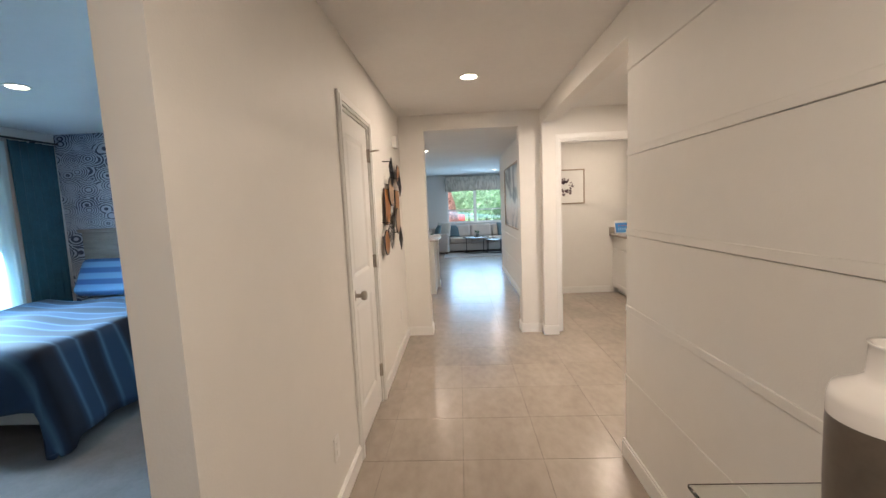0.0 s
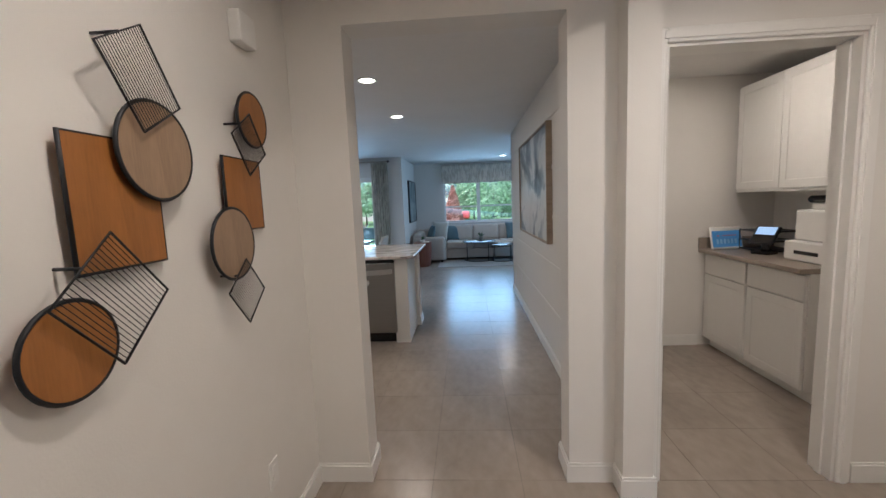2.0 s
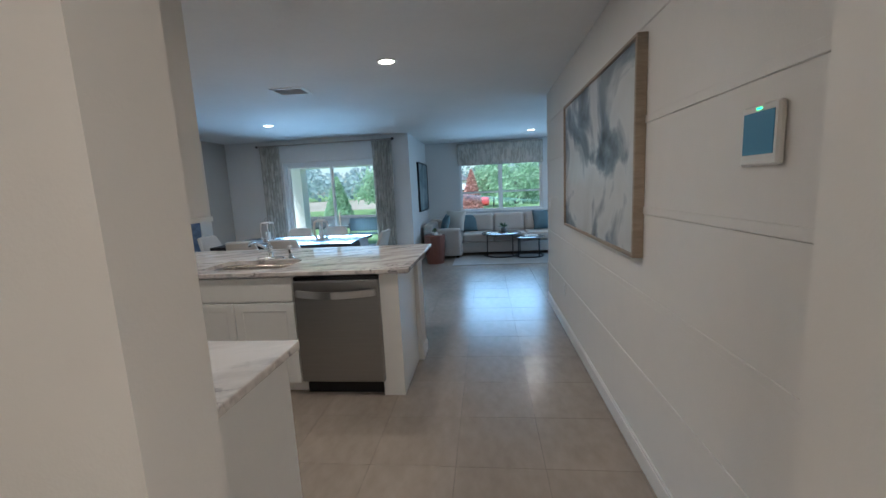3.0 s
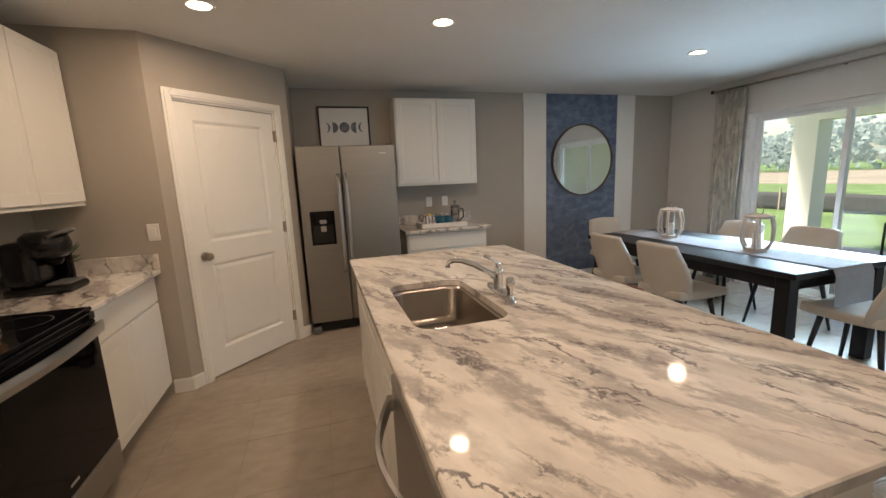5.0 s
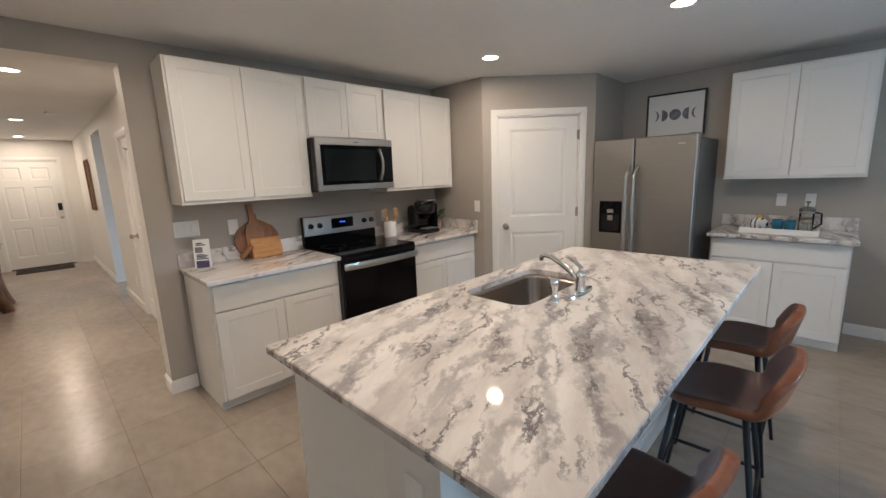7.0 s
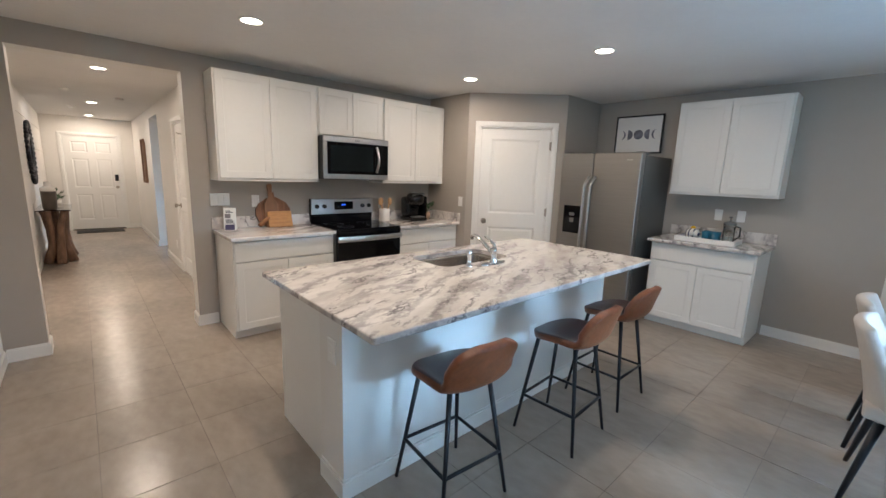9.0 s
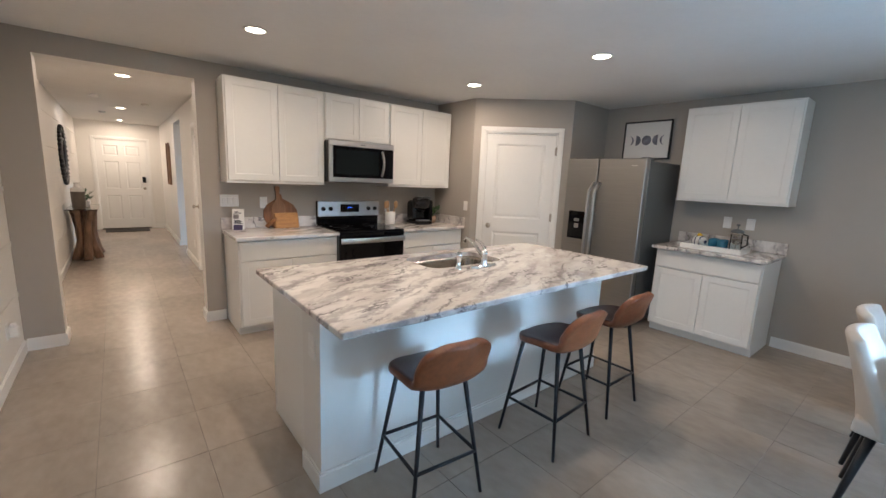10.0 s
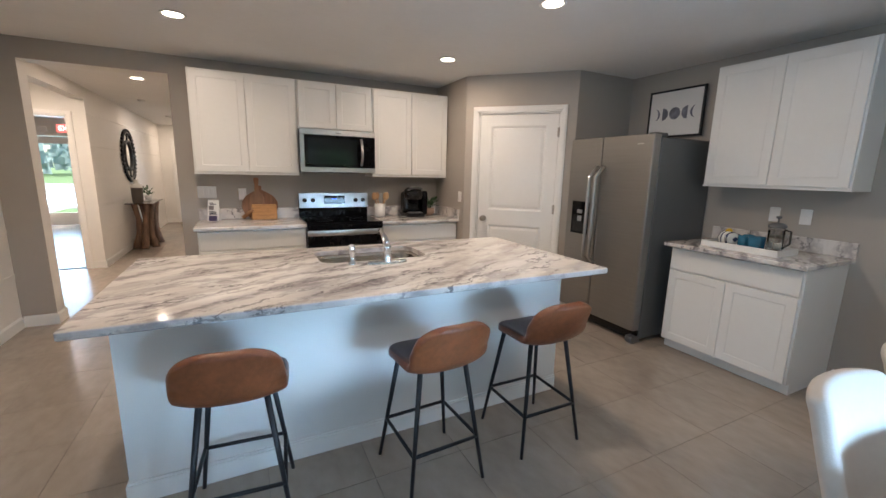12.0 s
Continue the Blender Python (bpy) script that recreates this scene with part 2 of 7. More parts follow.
def grid_sheet(bm, nu, nv, fn, smooth=True, close=False):
    vs = [[bm.verts.new(fn(i / nu, j / nv)) for i in range(nu + (0 if close else 1))] for j in range(nv + 1)]
    n = len(vs[0])
    for j in range(nv):
        for i in range(n if close else n - 1):
            bm.faces.new((vs[j][i], vs[j][(i + 1) % n], vs[j + 1][(i + 1) % n], vs[j + 1][i])).smooth = smooth
    return bm


def mesh_of(name, bm, materials):
    me = bpy.data.meshes.new(name)
    bm.to_mesh(me)
    bm.free()
    for m in materials if isinstance(materials, (list, tuple)) else [materials]:
        me.materials.append(m)
    return me


def part(name, bm, material, parent, label=""):
    ob = new(name, mesh_of(name, bm, material))
    ob.parent = parent
    return tagged(ob, label) if label else ob


def bx(*a, **k):
    return box(bmesh.new(), *a, **k)


def thing(name, at, label, category, group="", rz=0.0, kind="", m=None):
    ob = new(name)
    ob.empty_display_size = 0.1
    ob.matrix_world = m or pose(*at, 0, 0, rz)
    return tagged(ob, label, category, group, kind)


def solid(name, bm, material, label, kind="structure", category=""):
    return tagged(new(name, mesh_of(name, bm, material)), label, category or name.split("_")[0], "", kind)


# ---- structure ----
CEIL = 2.44


def wall(name, x0, y0, x1, y1, label, mats, holes=(), z1=CEIL):
    """An upright wall over a rectangle of the plan; holes: (from, to, sill, head) along its longer side.
    mats: materials for faces towards -x, +x, -y, +y; a single one for all."""
    bm = bmesh.new()
    along_x = abs(x1 - x0) >= abs(y1 - y0)
    lo, hi = (x0, x1) if along_x else (y0, y1)

    def piece(a, b, z0, zt):
        if b - a > 1e-4 and zt - z0 > 1e-4:
            box(bm, a if along_x else x0, y0 if along_x else a, z0, b if along_x else x1, y1 if along_x else b, zt)
    cur = lo
    for a, b, sill, head in sorted(holes):
        piece(cur, a, 0, z1)
        piece(a, b, 0, sill)
        piece(a, b, head, z1)
        cur = b
    piece(cur, hi, 0, z1)
    ms = list(mats) if isinstance(mats, (list, tuple)) else [mats] * 4
    uniq = list(dict.fromkeys(ms + [M_WHITE]))
    for f in bm.faces:
        n = f.normal
        c = f.calc_center_median()
        m = M_WHITE if isinstance(mats, (list, tuple)) else mats
        for k, (ok, edge) in enumerate(((n.x < -0.5, abs(c.x - x0) < 1e-3), (n.x > 0.5, abs(c.x - x1) < 1e-3), (n.y < -0.5, abs(c.y - y0) < 1e-3), (n.y > 0.5, abs(c.y - y1) < 1e-3))):
            if ok and edge:
                m = ms[k]
        f.material_index = uniq.index(m)
    return solid(name, bm, uniq, label, category="wall")


W, G, P = M_WHITE, M_GREY, M_PALE
wall("wall_kitchen_back", -4.89, 2.645, 0.97, 2.815, "greige painted wall behind the kitchen run with wide opening", (W, W, W, G), [(-0.425, 0.605, 0, 2.275)])
wall("wall_den_front", 0.97, 2.645, 3.7, 2.775, "warm white painted wall with a den doorway", W, [(1.04, 1.88, 0, 2.10)])
wall("wall_hall_column", 0.83, 2.536, 0.97, 2.645, "warm white drywall column at the hall end", W)
solid("beam", bx(0.83, 0.38, 2.28, 0.97, 2.536, CEIL - 0.002), W, "warm white drywall beam across the side hall", category="beam")
wall("wall_hall_panelled", 0.842, -4.9, 0.97, 0.38, "white horizontally boarded hall wall", W)
wall("wall_side_room", 0.97, 0.26, 3.7, 0.38, "warm white wall with an office doorway", W, [(1.04, 1.88, 0, 2.05)])
wall("wall_east", 3.7, -4.9, 3.85, 4.64, "plain white outer wall", W)
wall("wall_hall_left", -0.815, -0.955, -0.695, 2.645, "warm white hall wall with a closet door", W, [(0.43, 1.10, 0, 2.035)])
wall("wall_hall_left_front", -0.815, -4.9, -0.695, -1.95, "warm white hall wall near the entrance", W)
solid("wall_bedroom_header", bx(-0.815, -1.95, 2.275, -0.695, -0.955, CEIL), W, "drywall header over the bedroom opening", category="wall")
wall("wall_entry", -4.9, -5.05, 3.85, -4.9, "warm white wall round the front door", W, [(-0.41, 0.53, 0, 2.05), (2.42, 3.27, 0, 2.05)])
wall("wall_kitchen_left", -4.89, 2.815, -4.74, 9.42, "greige painted kitchen and dining wall", (P, G, P, P))
wall("wall_slider", -4.89, 9.42, -1.24, 9.57, "pale painted wall round the sliding door", (P, P, P, M_PALE), [(-3.65, -1.84, 0, 2.03)])
wall("wall_living_left", -1.36, 9.57, -1.24, 11.46, "pale painted living room side wall", P)
wall("wall_window", -1.36, 11.46, 4.2, 11.61, "pale painted living room window wall", P, [(-0.47, 1.37, 0.88, 2.2)])
wall("wall_kitchen_right", 0.857, 2.815, 0.97, 7.1, "white boarded kitchen side wall", W)
wall("wall_living_south", 0.97, 6.98, 4.2, 7.1, "plain pale living room wall", P)
wall("wall_living_right", 4.2, 6.98, 4.35, 11.61, "plain pale living room end wall", P, [(8.3, 10.5, 0.4, 2.1)])
wall("wall_den_back", 0.97, 4.52, 3.7, 4.64, "warm white den back wall", W)
wall("wall_bedroom_window", -4.75, -4.9, -4.6, 2.645, "pale bedroom wall with a window", P, [(0.45, 1.95, 0.35, 2.1)])
solid("ceiling", bx(-4.95, -5.1, CEIL, 4.4, 9.6, CEIL + 0.12), M_CEIL, "off-white textured drywall ceiling", category="ceiling")
solid("ceiling_living", bx(-1.4, 9.6, CEIL, 4.4, 11.65, CEIL + 0.12), M_CEIL, "off-white textured drywall ceiling of the living room", category="ceiling")

# pantry set across the kitchen corner
solid("wall_pantry_side", bx(-3.31, 2.815, 0, -3.19, 3.535, CEIL), G, "greige pantry side wall beside the counter", category="wall")
_bm = bmesh.new()
for a, b, z0, z1 in ((0, 0.15, 0, CEIL), (0.985, 1.138, 0, CEIL), (0.15, 0.985, 2.06, CEIL)):
    box(_bm, a, 0, z0, b, 0.11, z1)
solid("wall_pantry_front", _bm, G, "greige pantry wall set across the corner, with a door", category="wall").matrix_world = pose(-3.19, 3.535, 0, 0, 0, 135) 
solid("wall_pantry_fridge", bx(-4.74, 4.23, 0, -3.995, 4.34, CEIL), G, "greige pantry wall beside the fridge", category="wall")


def baseboard(runs, mat_=None):
    """One baseboard object per straight run: (x0, y0, x1, y1, side) with the outward normal as side."""
    for x0, y0, x1, y1, (nx, ny) in runs:
        t, h = 0.014, 0.10
        if abs(x1 - x0) > abs(y1 - y0):
            bm = bx(x0, y0, 0, x1, y0 + ny * t, h - 0.012)
            box(bm, x0, y0, h - 0.012, x1, y0 + ny * t * 0.6, h)
        else:
            bm = bx(x0, y0, 0, x0 + nx * t, y1, h - 0.012)
            box(bm, x0, y0, h - 0.012, x0 + nx * t * 0.6, y1, h)
        solid("baseboard", bm, M_TRIM, "white painted baseboard along the wall", category="baseboard")


N_, S_, E_, W_ = (0, 1), (0, -1), (1, 0), (-1, 0)
baseboard([
    (-0.695, -0.955, -0.695, 0.36, E_), (-0.695, 1.17, -0.695, 2.631, E_), (-0.695, 2.645, -0.425, 2.645, S_),
    (-0.425, 2.631, -0.425, 2.829, E_), (0.605, 2.631, 0.605, 2.829, W_), (0.605, 2.645, 0.816, 2.645, S_),
    (0.83, 2.522, 0.83, 2.645, W_), (0.83, 2.536, 0.984, 2.536, S_), (0.97, 2.536, 0.97, 2.631, E_),
    (1.95, 2.645, 3.2, 2.645, S_), (0.83, -4.9, 0.83, 0.394, W_), (0.83, 0.38, 0.97, 0.38, N_), (1.95, 0.38, 3.2, 0.38, N_),
    (-0.585, 2.815, -0.425, 2.815, N_), (0.605, 2.815, 0.831, 2.815, N_), (0.845, 2.83, 0.845, 7.1, W_),
    (-4.74, 6.32, -4.74, 9.406, E_), (-4.74, 9.42, -3.72, 9.42, S_), (-1.77, 9.42, -1.254, 9.42, S_), (-1.24, 9.434, -1.24, 11.446, E_), (-1.24, 11.46, 4.2, 11.46, S_),
    (-0.695, -4.9, -0.695, -1.95, E_), (-0.681, -4.9, -0.48, -4.9, N_), (0.6, -4.9, 0.816, -4.9, N_), (0.97, 4.52, 2.26, 4.52, S_), (0.97, 2.789, 0.97, 4.506, E_),
    (-4.6, -4.9, -4.6, 2.631, E_), (-4.6, 2.645, -0.815, 2.645, S_)])


for a, b in ((0.0, 0.085), (1.05, 1.138)):
    _b = bx(a, -0.014, 0, b, 0, 0.088)
    box(_b, a, -0.0085, 0.088, b, 0, 0.1)
    solid("baseboard", _b, M_TRIM, "short white baseboard beside the pantry door", category="baseboard").matrix_world = pose(-3.19, 3.535, 0, 0, 0, 135)
baseboard([(-3.19, 3.42, -3.19, 3.541, E_), (-4.74, 4.34, -4.0, 4.34, N_)])


def boards(name, x, y0, y1, seams, label):
    """Horizontal wall boards with open joints."""
    holder = thing(name, (x, y0, 0), label, "wall boards", kind="structure")
    zs = [0.0, *seams, CEIL]
    for a, b in zip(zs, zs[1:]):
        part("board", bx(-0.012, 0, a + 0.0006, 0, y1 - y0, b - 0.0006, bev=0.0015), M_WHITE, holder)
        if a > 0.2:
            part("batten", bx(-0.017, 0, a + 0.0015, -0.0115, y1 - y0, a + 0.036, bev=0.0015), M_WHITE, holder)


SEAMS = [0.45, 0.845, 1.26, 1.675, 2.105]
boards("panelling_hall", 0.842, -4.9, 0.38, SEAMS, "white painted horizontal boards with shadow gaps")
boards("panelling_kitchen", 0.857, 2.815, 7.1, SEAMS, "white painted horizontal boards with shadow gaps")


def casing(w, h, cw=0.065, t=0.016):
    """Door casing round an opening of w by h, in the plane y = 0, standing out to -y."""
    bm = bmesh.new()
    for x0, x1, z0, z1 in ((-cw, 0, 0, h + cw), (w, w + cw, 0, h + cw), (0, w, h, h + cw)):
        box(bm, x0, -t, z0, x1, 0, z1, bev=0.004)
        if z0 == 0:
            box(bm, x0 + cw * 0.25, -t - 0.005, z0, x0 + cw * 0.75, -t + 0.002, z1 - cw * 0.25, bev=0.002)
        else:
            box(bm, x0 - cw * 0.25, -t - 0.005, z0 + cw * 0.25, x1 + cw * 0.25, -t + 0.002, z0 + cw * 0.75, bev=0.002)
    return bm


def panel_door(w, h, panels, t=0.035, rail=0.11):
    """A moulded door leaf: x 0..w, front at y = -t/2; panels as (x0, x1, z0, z1) sunk into both faces."""
    bm = bmesh.new()
    xs = sorted({0, w, *[p[0] for p in panels], *[p[1] for p in panels]})
    zs = sorted({0, h, *[p[2] for p in panels], *[p[3] for p in panels]})
    for a, b in zip(xs, xs[1:]):
        for c, d in zip(zs, zs[1:]):
            if not any(p[0] <= a and b <= p[1] and p[2] <= c and d <= p[3] for p in panels):
                box(bm, a, -t / 2, c, b, t / 2, d)
    for x0, x1, z0, z1 in panels:
        for s in (-1, 1):
            e, k = s * t / 2, s * (t / 2 - 0.011)
            o = [bm.verts.new((x, e, z)) for x, z in ((x0, z0), (x1, z0), (x1, z1), (x0, z1))]
            i = [bm.verts.new((x, k, z)) for x, z in ((x0 + 0.022, z0 + 0.022), (x1 - 0.022, z0 + 0.022), (x1 - 0.022, z1 - 0.022), (x0 + 0.022, z1 - 0.022))]
            g = [bm.verts.new((x, k + s * 0.006, z)) for x, z in ((x0 + 0.05, z0 + 0.05), (x1 - 0.05, z0 + 0.05), (x1 - 0.05, z1 - 0.05), (x0 + 0.05, z1 - 0.05))]
            for p, q in ((o, i), (i, g)):
                for n in range(4):
                    bm.faces.new((p[n], p[(n + 1) % 4], q[(n + 1) % 4], q[n]))
            bm.faces.new(g)
    bmesh.ops.remove_doubles(bm, verts=bm.verts[:], dist=1e-5)
    bmesh.ops.recalc_face_normals(bm, faces=bm.faces[:])
    return bm


def hinged_door(name, w, h, label, m, knob_right, knob_z=0.95, two=True, lever=False, hinges=True, catch=False):
    """A door in its frame; front to local -y, x from the left of the opening."""
    d = thing(name, (0, 0, 0), label, "door", kind="structure", m=m)
    part("door_casing", casing(w, h), M_TRIM, d)
    jb = bmesh.new()
    for x0, x1, z0, z1 in ((0, 0.012, 0, h), (w - 0.012, w, 0, h), (0.012, w - 0.012, h - 0.012, h)):
        box(jb, x0, 0.0, z0, x1, 0.11, z1)
    part("door_jamb", jb, M_TRIM, d)
    lw, lh = w - 0.03, h - 0.027
    e = 0.115
    if two:
        ps = [(e, lw - e, 0.20, 0.87), (e, lw - e, 1.035, lh - 0.115)]
    else:
        c = lw / 2
        ps = [(x0, x1, z0, z1) for x0, x1 in ((0.12, c - 0.06), (c + 0.06, lw - 0.12)) for z0, z1 in ((0.22, 0.78), (0.93, 1.55), (1.68, lh - 0.11))]
    bm = panel_door(lw, lh, ps)
    bmesh.ops.translate(bm, verts=bm.verts[:], vec=(0.015, 0.03, 0.012))
    leaf = part("door_leaf", bm, M_TRIM, d)
    kx = w - 0.08 if knob_right else 0.08
    kb = lathe(bmesh.new(), [(0, 0.012), (0.032, 0.012), (0.032, 0.004), (0.013, 0.0), (0.012, -0.03), (0.024, -0.036), (0.029, -0.05), (0.024, -0.064), (0, -0.068)], (kx, 0.0, knob_z), 20, "y")
    part("door_knob", kb, M_NICKEL, leaf, "satin nickel knob")
    if hinges:
        hx = 0.008 if knob_right else w - 0.008
        for z in (0.25, 1.08, h - 0.2):
            hb = bx(hx - 0.016, 0.002, z - 0.045, hx + 0.016, 0.012, z + 0.045)
            tube(hb, [(hx, -0.004, z - 0.048), (hx, -0.004, z + 0.048)], 0.007, seg=8)
            part("hinge", hb, M_NICKEL, leaf, "satin nickel hinge")
        if catch:
            cb = tube(bmesh.new(), [(hx, -0.01, h - 0.17), (hx, -0.05, h - 0.165), (hx + 0.03, -0.07, h - 0.16)], 0.006, seg=8)
            part("hinge_stop", cb, M_NICKEL, leaf, "satin nickel hinge pin stop")
    return d


hinged_door("door_pantry", 0.835, 2.06, "white two-panel pantry door, closed, with nickel knob", pose(-3.19, 3.535, 0, 0, 0, 135) @ pose(0.15, 0, 0), False)
hinged_door("door_closet", 0.67, 2.035, "white two-panel hall closet door, closed, with nickel knob", pose(-0.695, 0.43, 0, 0, 0, 90), False, catch=True)
hinged_door("door_front", 0.94, 2.05, "white six-panel front door, closed", pose(0.53, -4.9, 0, 0, 0, 180), True, two=False, hinges=False)
for nm, m, w_, h_, d_ in (("doorway_den", pose(1.04, 2.645, 0), 0.84, 2.10, 0.13), ("doorway_office", pose(1.88, 0.38, 0, 0, 0, 180), 0.84, 2.05, 0.12)):
    dw = thing(nm, (0, 0, 0), "white cased doorway with no door in view", "doorway", kind="structure", m=m)
    part("door_casing", casing(w_, h_), M_TRIM, dw)
    jb = bmesh.new()
    for x0, x1, z0, z1 in ((0, 0.014, 0, h_), (w_ - 0.014, w_, 0, h_), (0.014, w_ - 0.014, h_ - 0.014, h_)):
        box(jb, x0, 0.0, z0, x1, d_, z1)
    for x0, x1 in ((0.014, 0.024), (w_ - 0.024, w_ - 0.014)):
        box(jb, x0, 0.05, 0, x1, 0.085, h_ - 0.014)
    part("door_jamb", jb, M_TRIM, dw)


# ---- kitchen ----
def shaker(x0, x1, z0, z1, y, rail=0.058, t=0.019):
    """A recessed-panel front in one piece, its face at y, standing out to +y."""
    bm = bmesh.new()

    def ring(d, yy):
        return [bm.verts.new(q) for q in ((x0 + d, yy, z0 + d), (x1 - d, yy, z0 + d), (x1 - d, yy, z1 - d), (x0 + d, yy, z1 - d))]
    rings = [ring(0, y - t), ring(0, y - 0.0025), ring(0.0025, y), ring(rail, y), ring(rail + 0.007, y - 0.0035)]
    for a, b in zip(rings, rings[1:]):
        for k in range(4):
            bm.faces.new((a[k], a[(k + 1) % 4], b[(k + 1) % 4], b[k]))
    bm.faces.new(rings[0][::-1])
    bm.faces.new(rings[-1])
    bmesh.ops.recalc_face_normals(bm, faces=bm.faces[:])
    return bm


def slab(x0, x1, z0, z1, y, t=0.019):
    return bx(x0, y - t, z0, x1, y, z1, bev=0.003)


def base_cabinet(name, w, m, label, doors=2, depth=0.60, drawer=True, top_z=0.882):
    c = thing(name, (0, 0, 0), label, "cabinet", "white base cabinets", m=m)
    bm = bx(0, 0, 0.08, w, depth - 0.02, top_z)
    if top_z < 0.88:
        box(bm, 0, depth - 0.04, top_z, w, depth - 0.02, 0.882)
    box(bm, 0.0, 0, 0, 0.018, depth - 0.075, 0.08)
    box(bm, w - 0.018, 0, 0, w, depth - 0.075, 0.08)
    part("body", bm, M_CAB, c)
    part("toe_kick", bx(0.018, depth - 0.09, 0, w - 0.018, depth - 0.076, 0.08), M_CAB, c)
    top = 0.87
    if drawer:
        part("drawer_front", slab(0.012, w - 0.012, 0.70, top, depth), M_CAB, c)
        top = 0.688
    n = doors
    for k in range(n):
        a, b = 0.012 + (w - 0.024) * k / n, 0.012 + (w - 0.024) * (k + 1) / n
        part("door", shaker(a + (0.002 if k else 0), b - (0.002 if k < n - 1 else 0), 0.092, top, depth), M_CAB, c)
    return c


def upper_cabinet(name, w, z0, z1, m, label, depth=0.305, doors=2):
    c = thing(name, (0, 0, 0), label, "cabinet", "white wall cabinets", m=m)
    part("body", bx(0, 0, z0, w, depth - 0.02, z1, bev=0.001), M_CAB, c)
    part("light_rail", bx(-0.002, 0, z0 - 0.012, w + 0.002, depth - 0.012, z0), M_CAB, c)
    for k in range(doors):
        a, b = 0.012 + (w - 0.024) * k / doors, 0.012 + (w - 0.024) * (k + 1) / doors
        part("door", shaker(a + (0.002 if k else 0), b - (0.002 if k < doors - 1 else 0), z0 + 0.012, z1 - 0.014, depth), M_CAB, c)
    return c


KB = pose(0, 2.815, 0)
base_cabinet("base_cabinet", 0.914, KB @ pose(-1.512, 0, 0), "white shaker base cabinet beside the range, near the opening")
base_cabinet("base_cabinet", 0.905, KB @ pose(-3.182, 0, 0), "white shaker base cabinet between range and pantry wall")
upper_cabinet("wall_cabinet", 0.914, 1.385, 2.30, KB @ pose(-1.509, 0, 0), "tall white shaker wall cabinet beside the opening")
upper_cabinet("wall_cabinet", 0.762, 1.835, 2.30, KB @ pose(-2.273, 0, 0), "short white shaker wall cabinet over the microwave")
upper_cabinet("wall_cabinet", 0.905, 1.385, 2.30, KB @ pose(-3.18, 0, 0), "tall white shaker wall cabinet beside the pantry")
KL = pose(-4.74, 0, 0, 0, 0, -90)
base_cabinet("base_cabinet", 0.905, KL @ pose(-6.29, 0, 0), "white shaker base cabinet beside the fridge")
upper_cabinet("wall_cabinet", 0.93, 1.385, 2.305, KL @ pose(-6.315, 0, 0), "white shaker wall cabinet above the coffee counter")


def countertop(name, x0, y0, x1, y1, label, cut=None, splashes=()):
    c = thing(name, ((x0 + x1) / 2, (y0 + y1) / 2, 0.885), label, "countertop")
    ox, oy = (x0 + x1) / 2, (y0 + y1) / 2
    bm = bmesh.new()
    if not cut:
        box(bm, x0 - ox, y0 - oy, 0, x1 - ox, y1 - oy, 0.031, bev=0.005, seg=2)
    else:
        cx0, cy0, cx1, cy1, r = cut

        def outline(a0, b0, a1, b1, rad, n):
            pts = []
            for qx, qy, st in ((a1 - rad, b1 - rad, 0), (a0 + rad, b1 - rad, 90), (a0 + rad, b0 + rad, 180), (a1 - rad, b0 + rad, 270)):
                for k in range(n + 1):
                    an = radians(st + 90 * k / n)
                    pts.append((qx + rad * math.cos(an) - ox, qy + rad * math.sin(an) - oy))
            return pts
        o, i = outline(x0, y0, x1, y1, 0.012, 7), outline(cx0, cy0, cx1, cy1, r, 7)
        e = outline(x0 + 0.004, y0 + 0.004, x1 - 0.004, y1 - 0.004, 0.01, 7)
        rings = [[bm.verts.new((x, y, z)) for x, y in ring] for ring, z in ((i, 0.0), (i, 0.031), (e, 0.031), (o, 0.027), (o, 0.004), (e, 0.0))]
        n = len(o)
        for p, q in zip(rings, rings[1:] + rings[:1]):
            for k in range(n):
                bm.faces.new((p[k], p[(k + 1) % n], q[(k + 1) % n], q[k]))
        bmesh.ops.recalc_face_normals(bm, faces=bm.faces[:])
    part("slab", bm, M_MARBLE, c)
    for sx0, sy0, sx1, sy1 in splashes:
        part("backsplash", bx(sx0 - ox, sy0 - oy, 0.031, sx1 - ox, sy1 - oy, 0.139, bev=0.003), M_MARBLE, c)
    return c


countertop("countertop", -1.517, 2.817, -0.575, 3.455, "white and grey veined marble counter with a low splash", splashes=[(-1.517, 2.817, -0.575, 2.837)])
countertop("countertop", -3.188, 2.817, -2.277, 3.455, "white and grey veined marble counter beside the pantry", splashes=[(-3.168, 2.817, -2.277, 2.837), (-3.188, 2.817, -3.168, 3.455)])
countertop("countertop", -4.738, 5.36, -4.08, 6.32, "veined marble coffee counter beside the fridge", splashes=[(-4.738, 5.36, -4.718, 6.32)])
countertop("island_countertop", -2.853, 4.70, -0.42, 5.881, "large white and grey veined marble island top", cut=(-2.02, 4.83, -1.36, 5.21, 0.08))

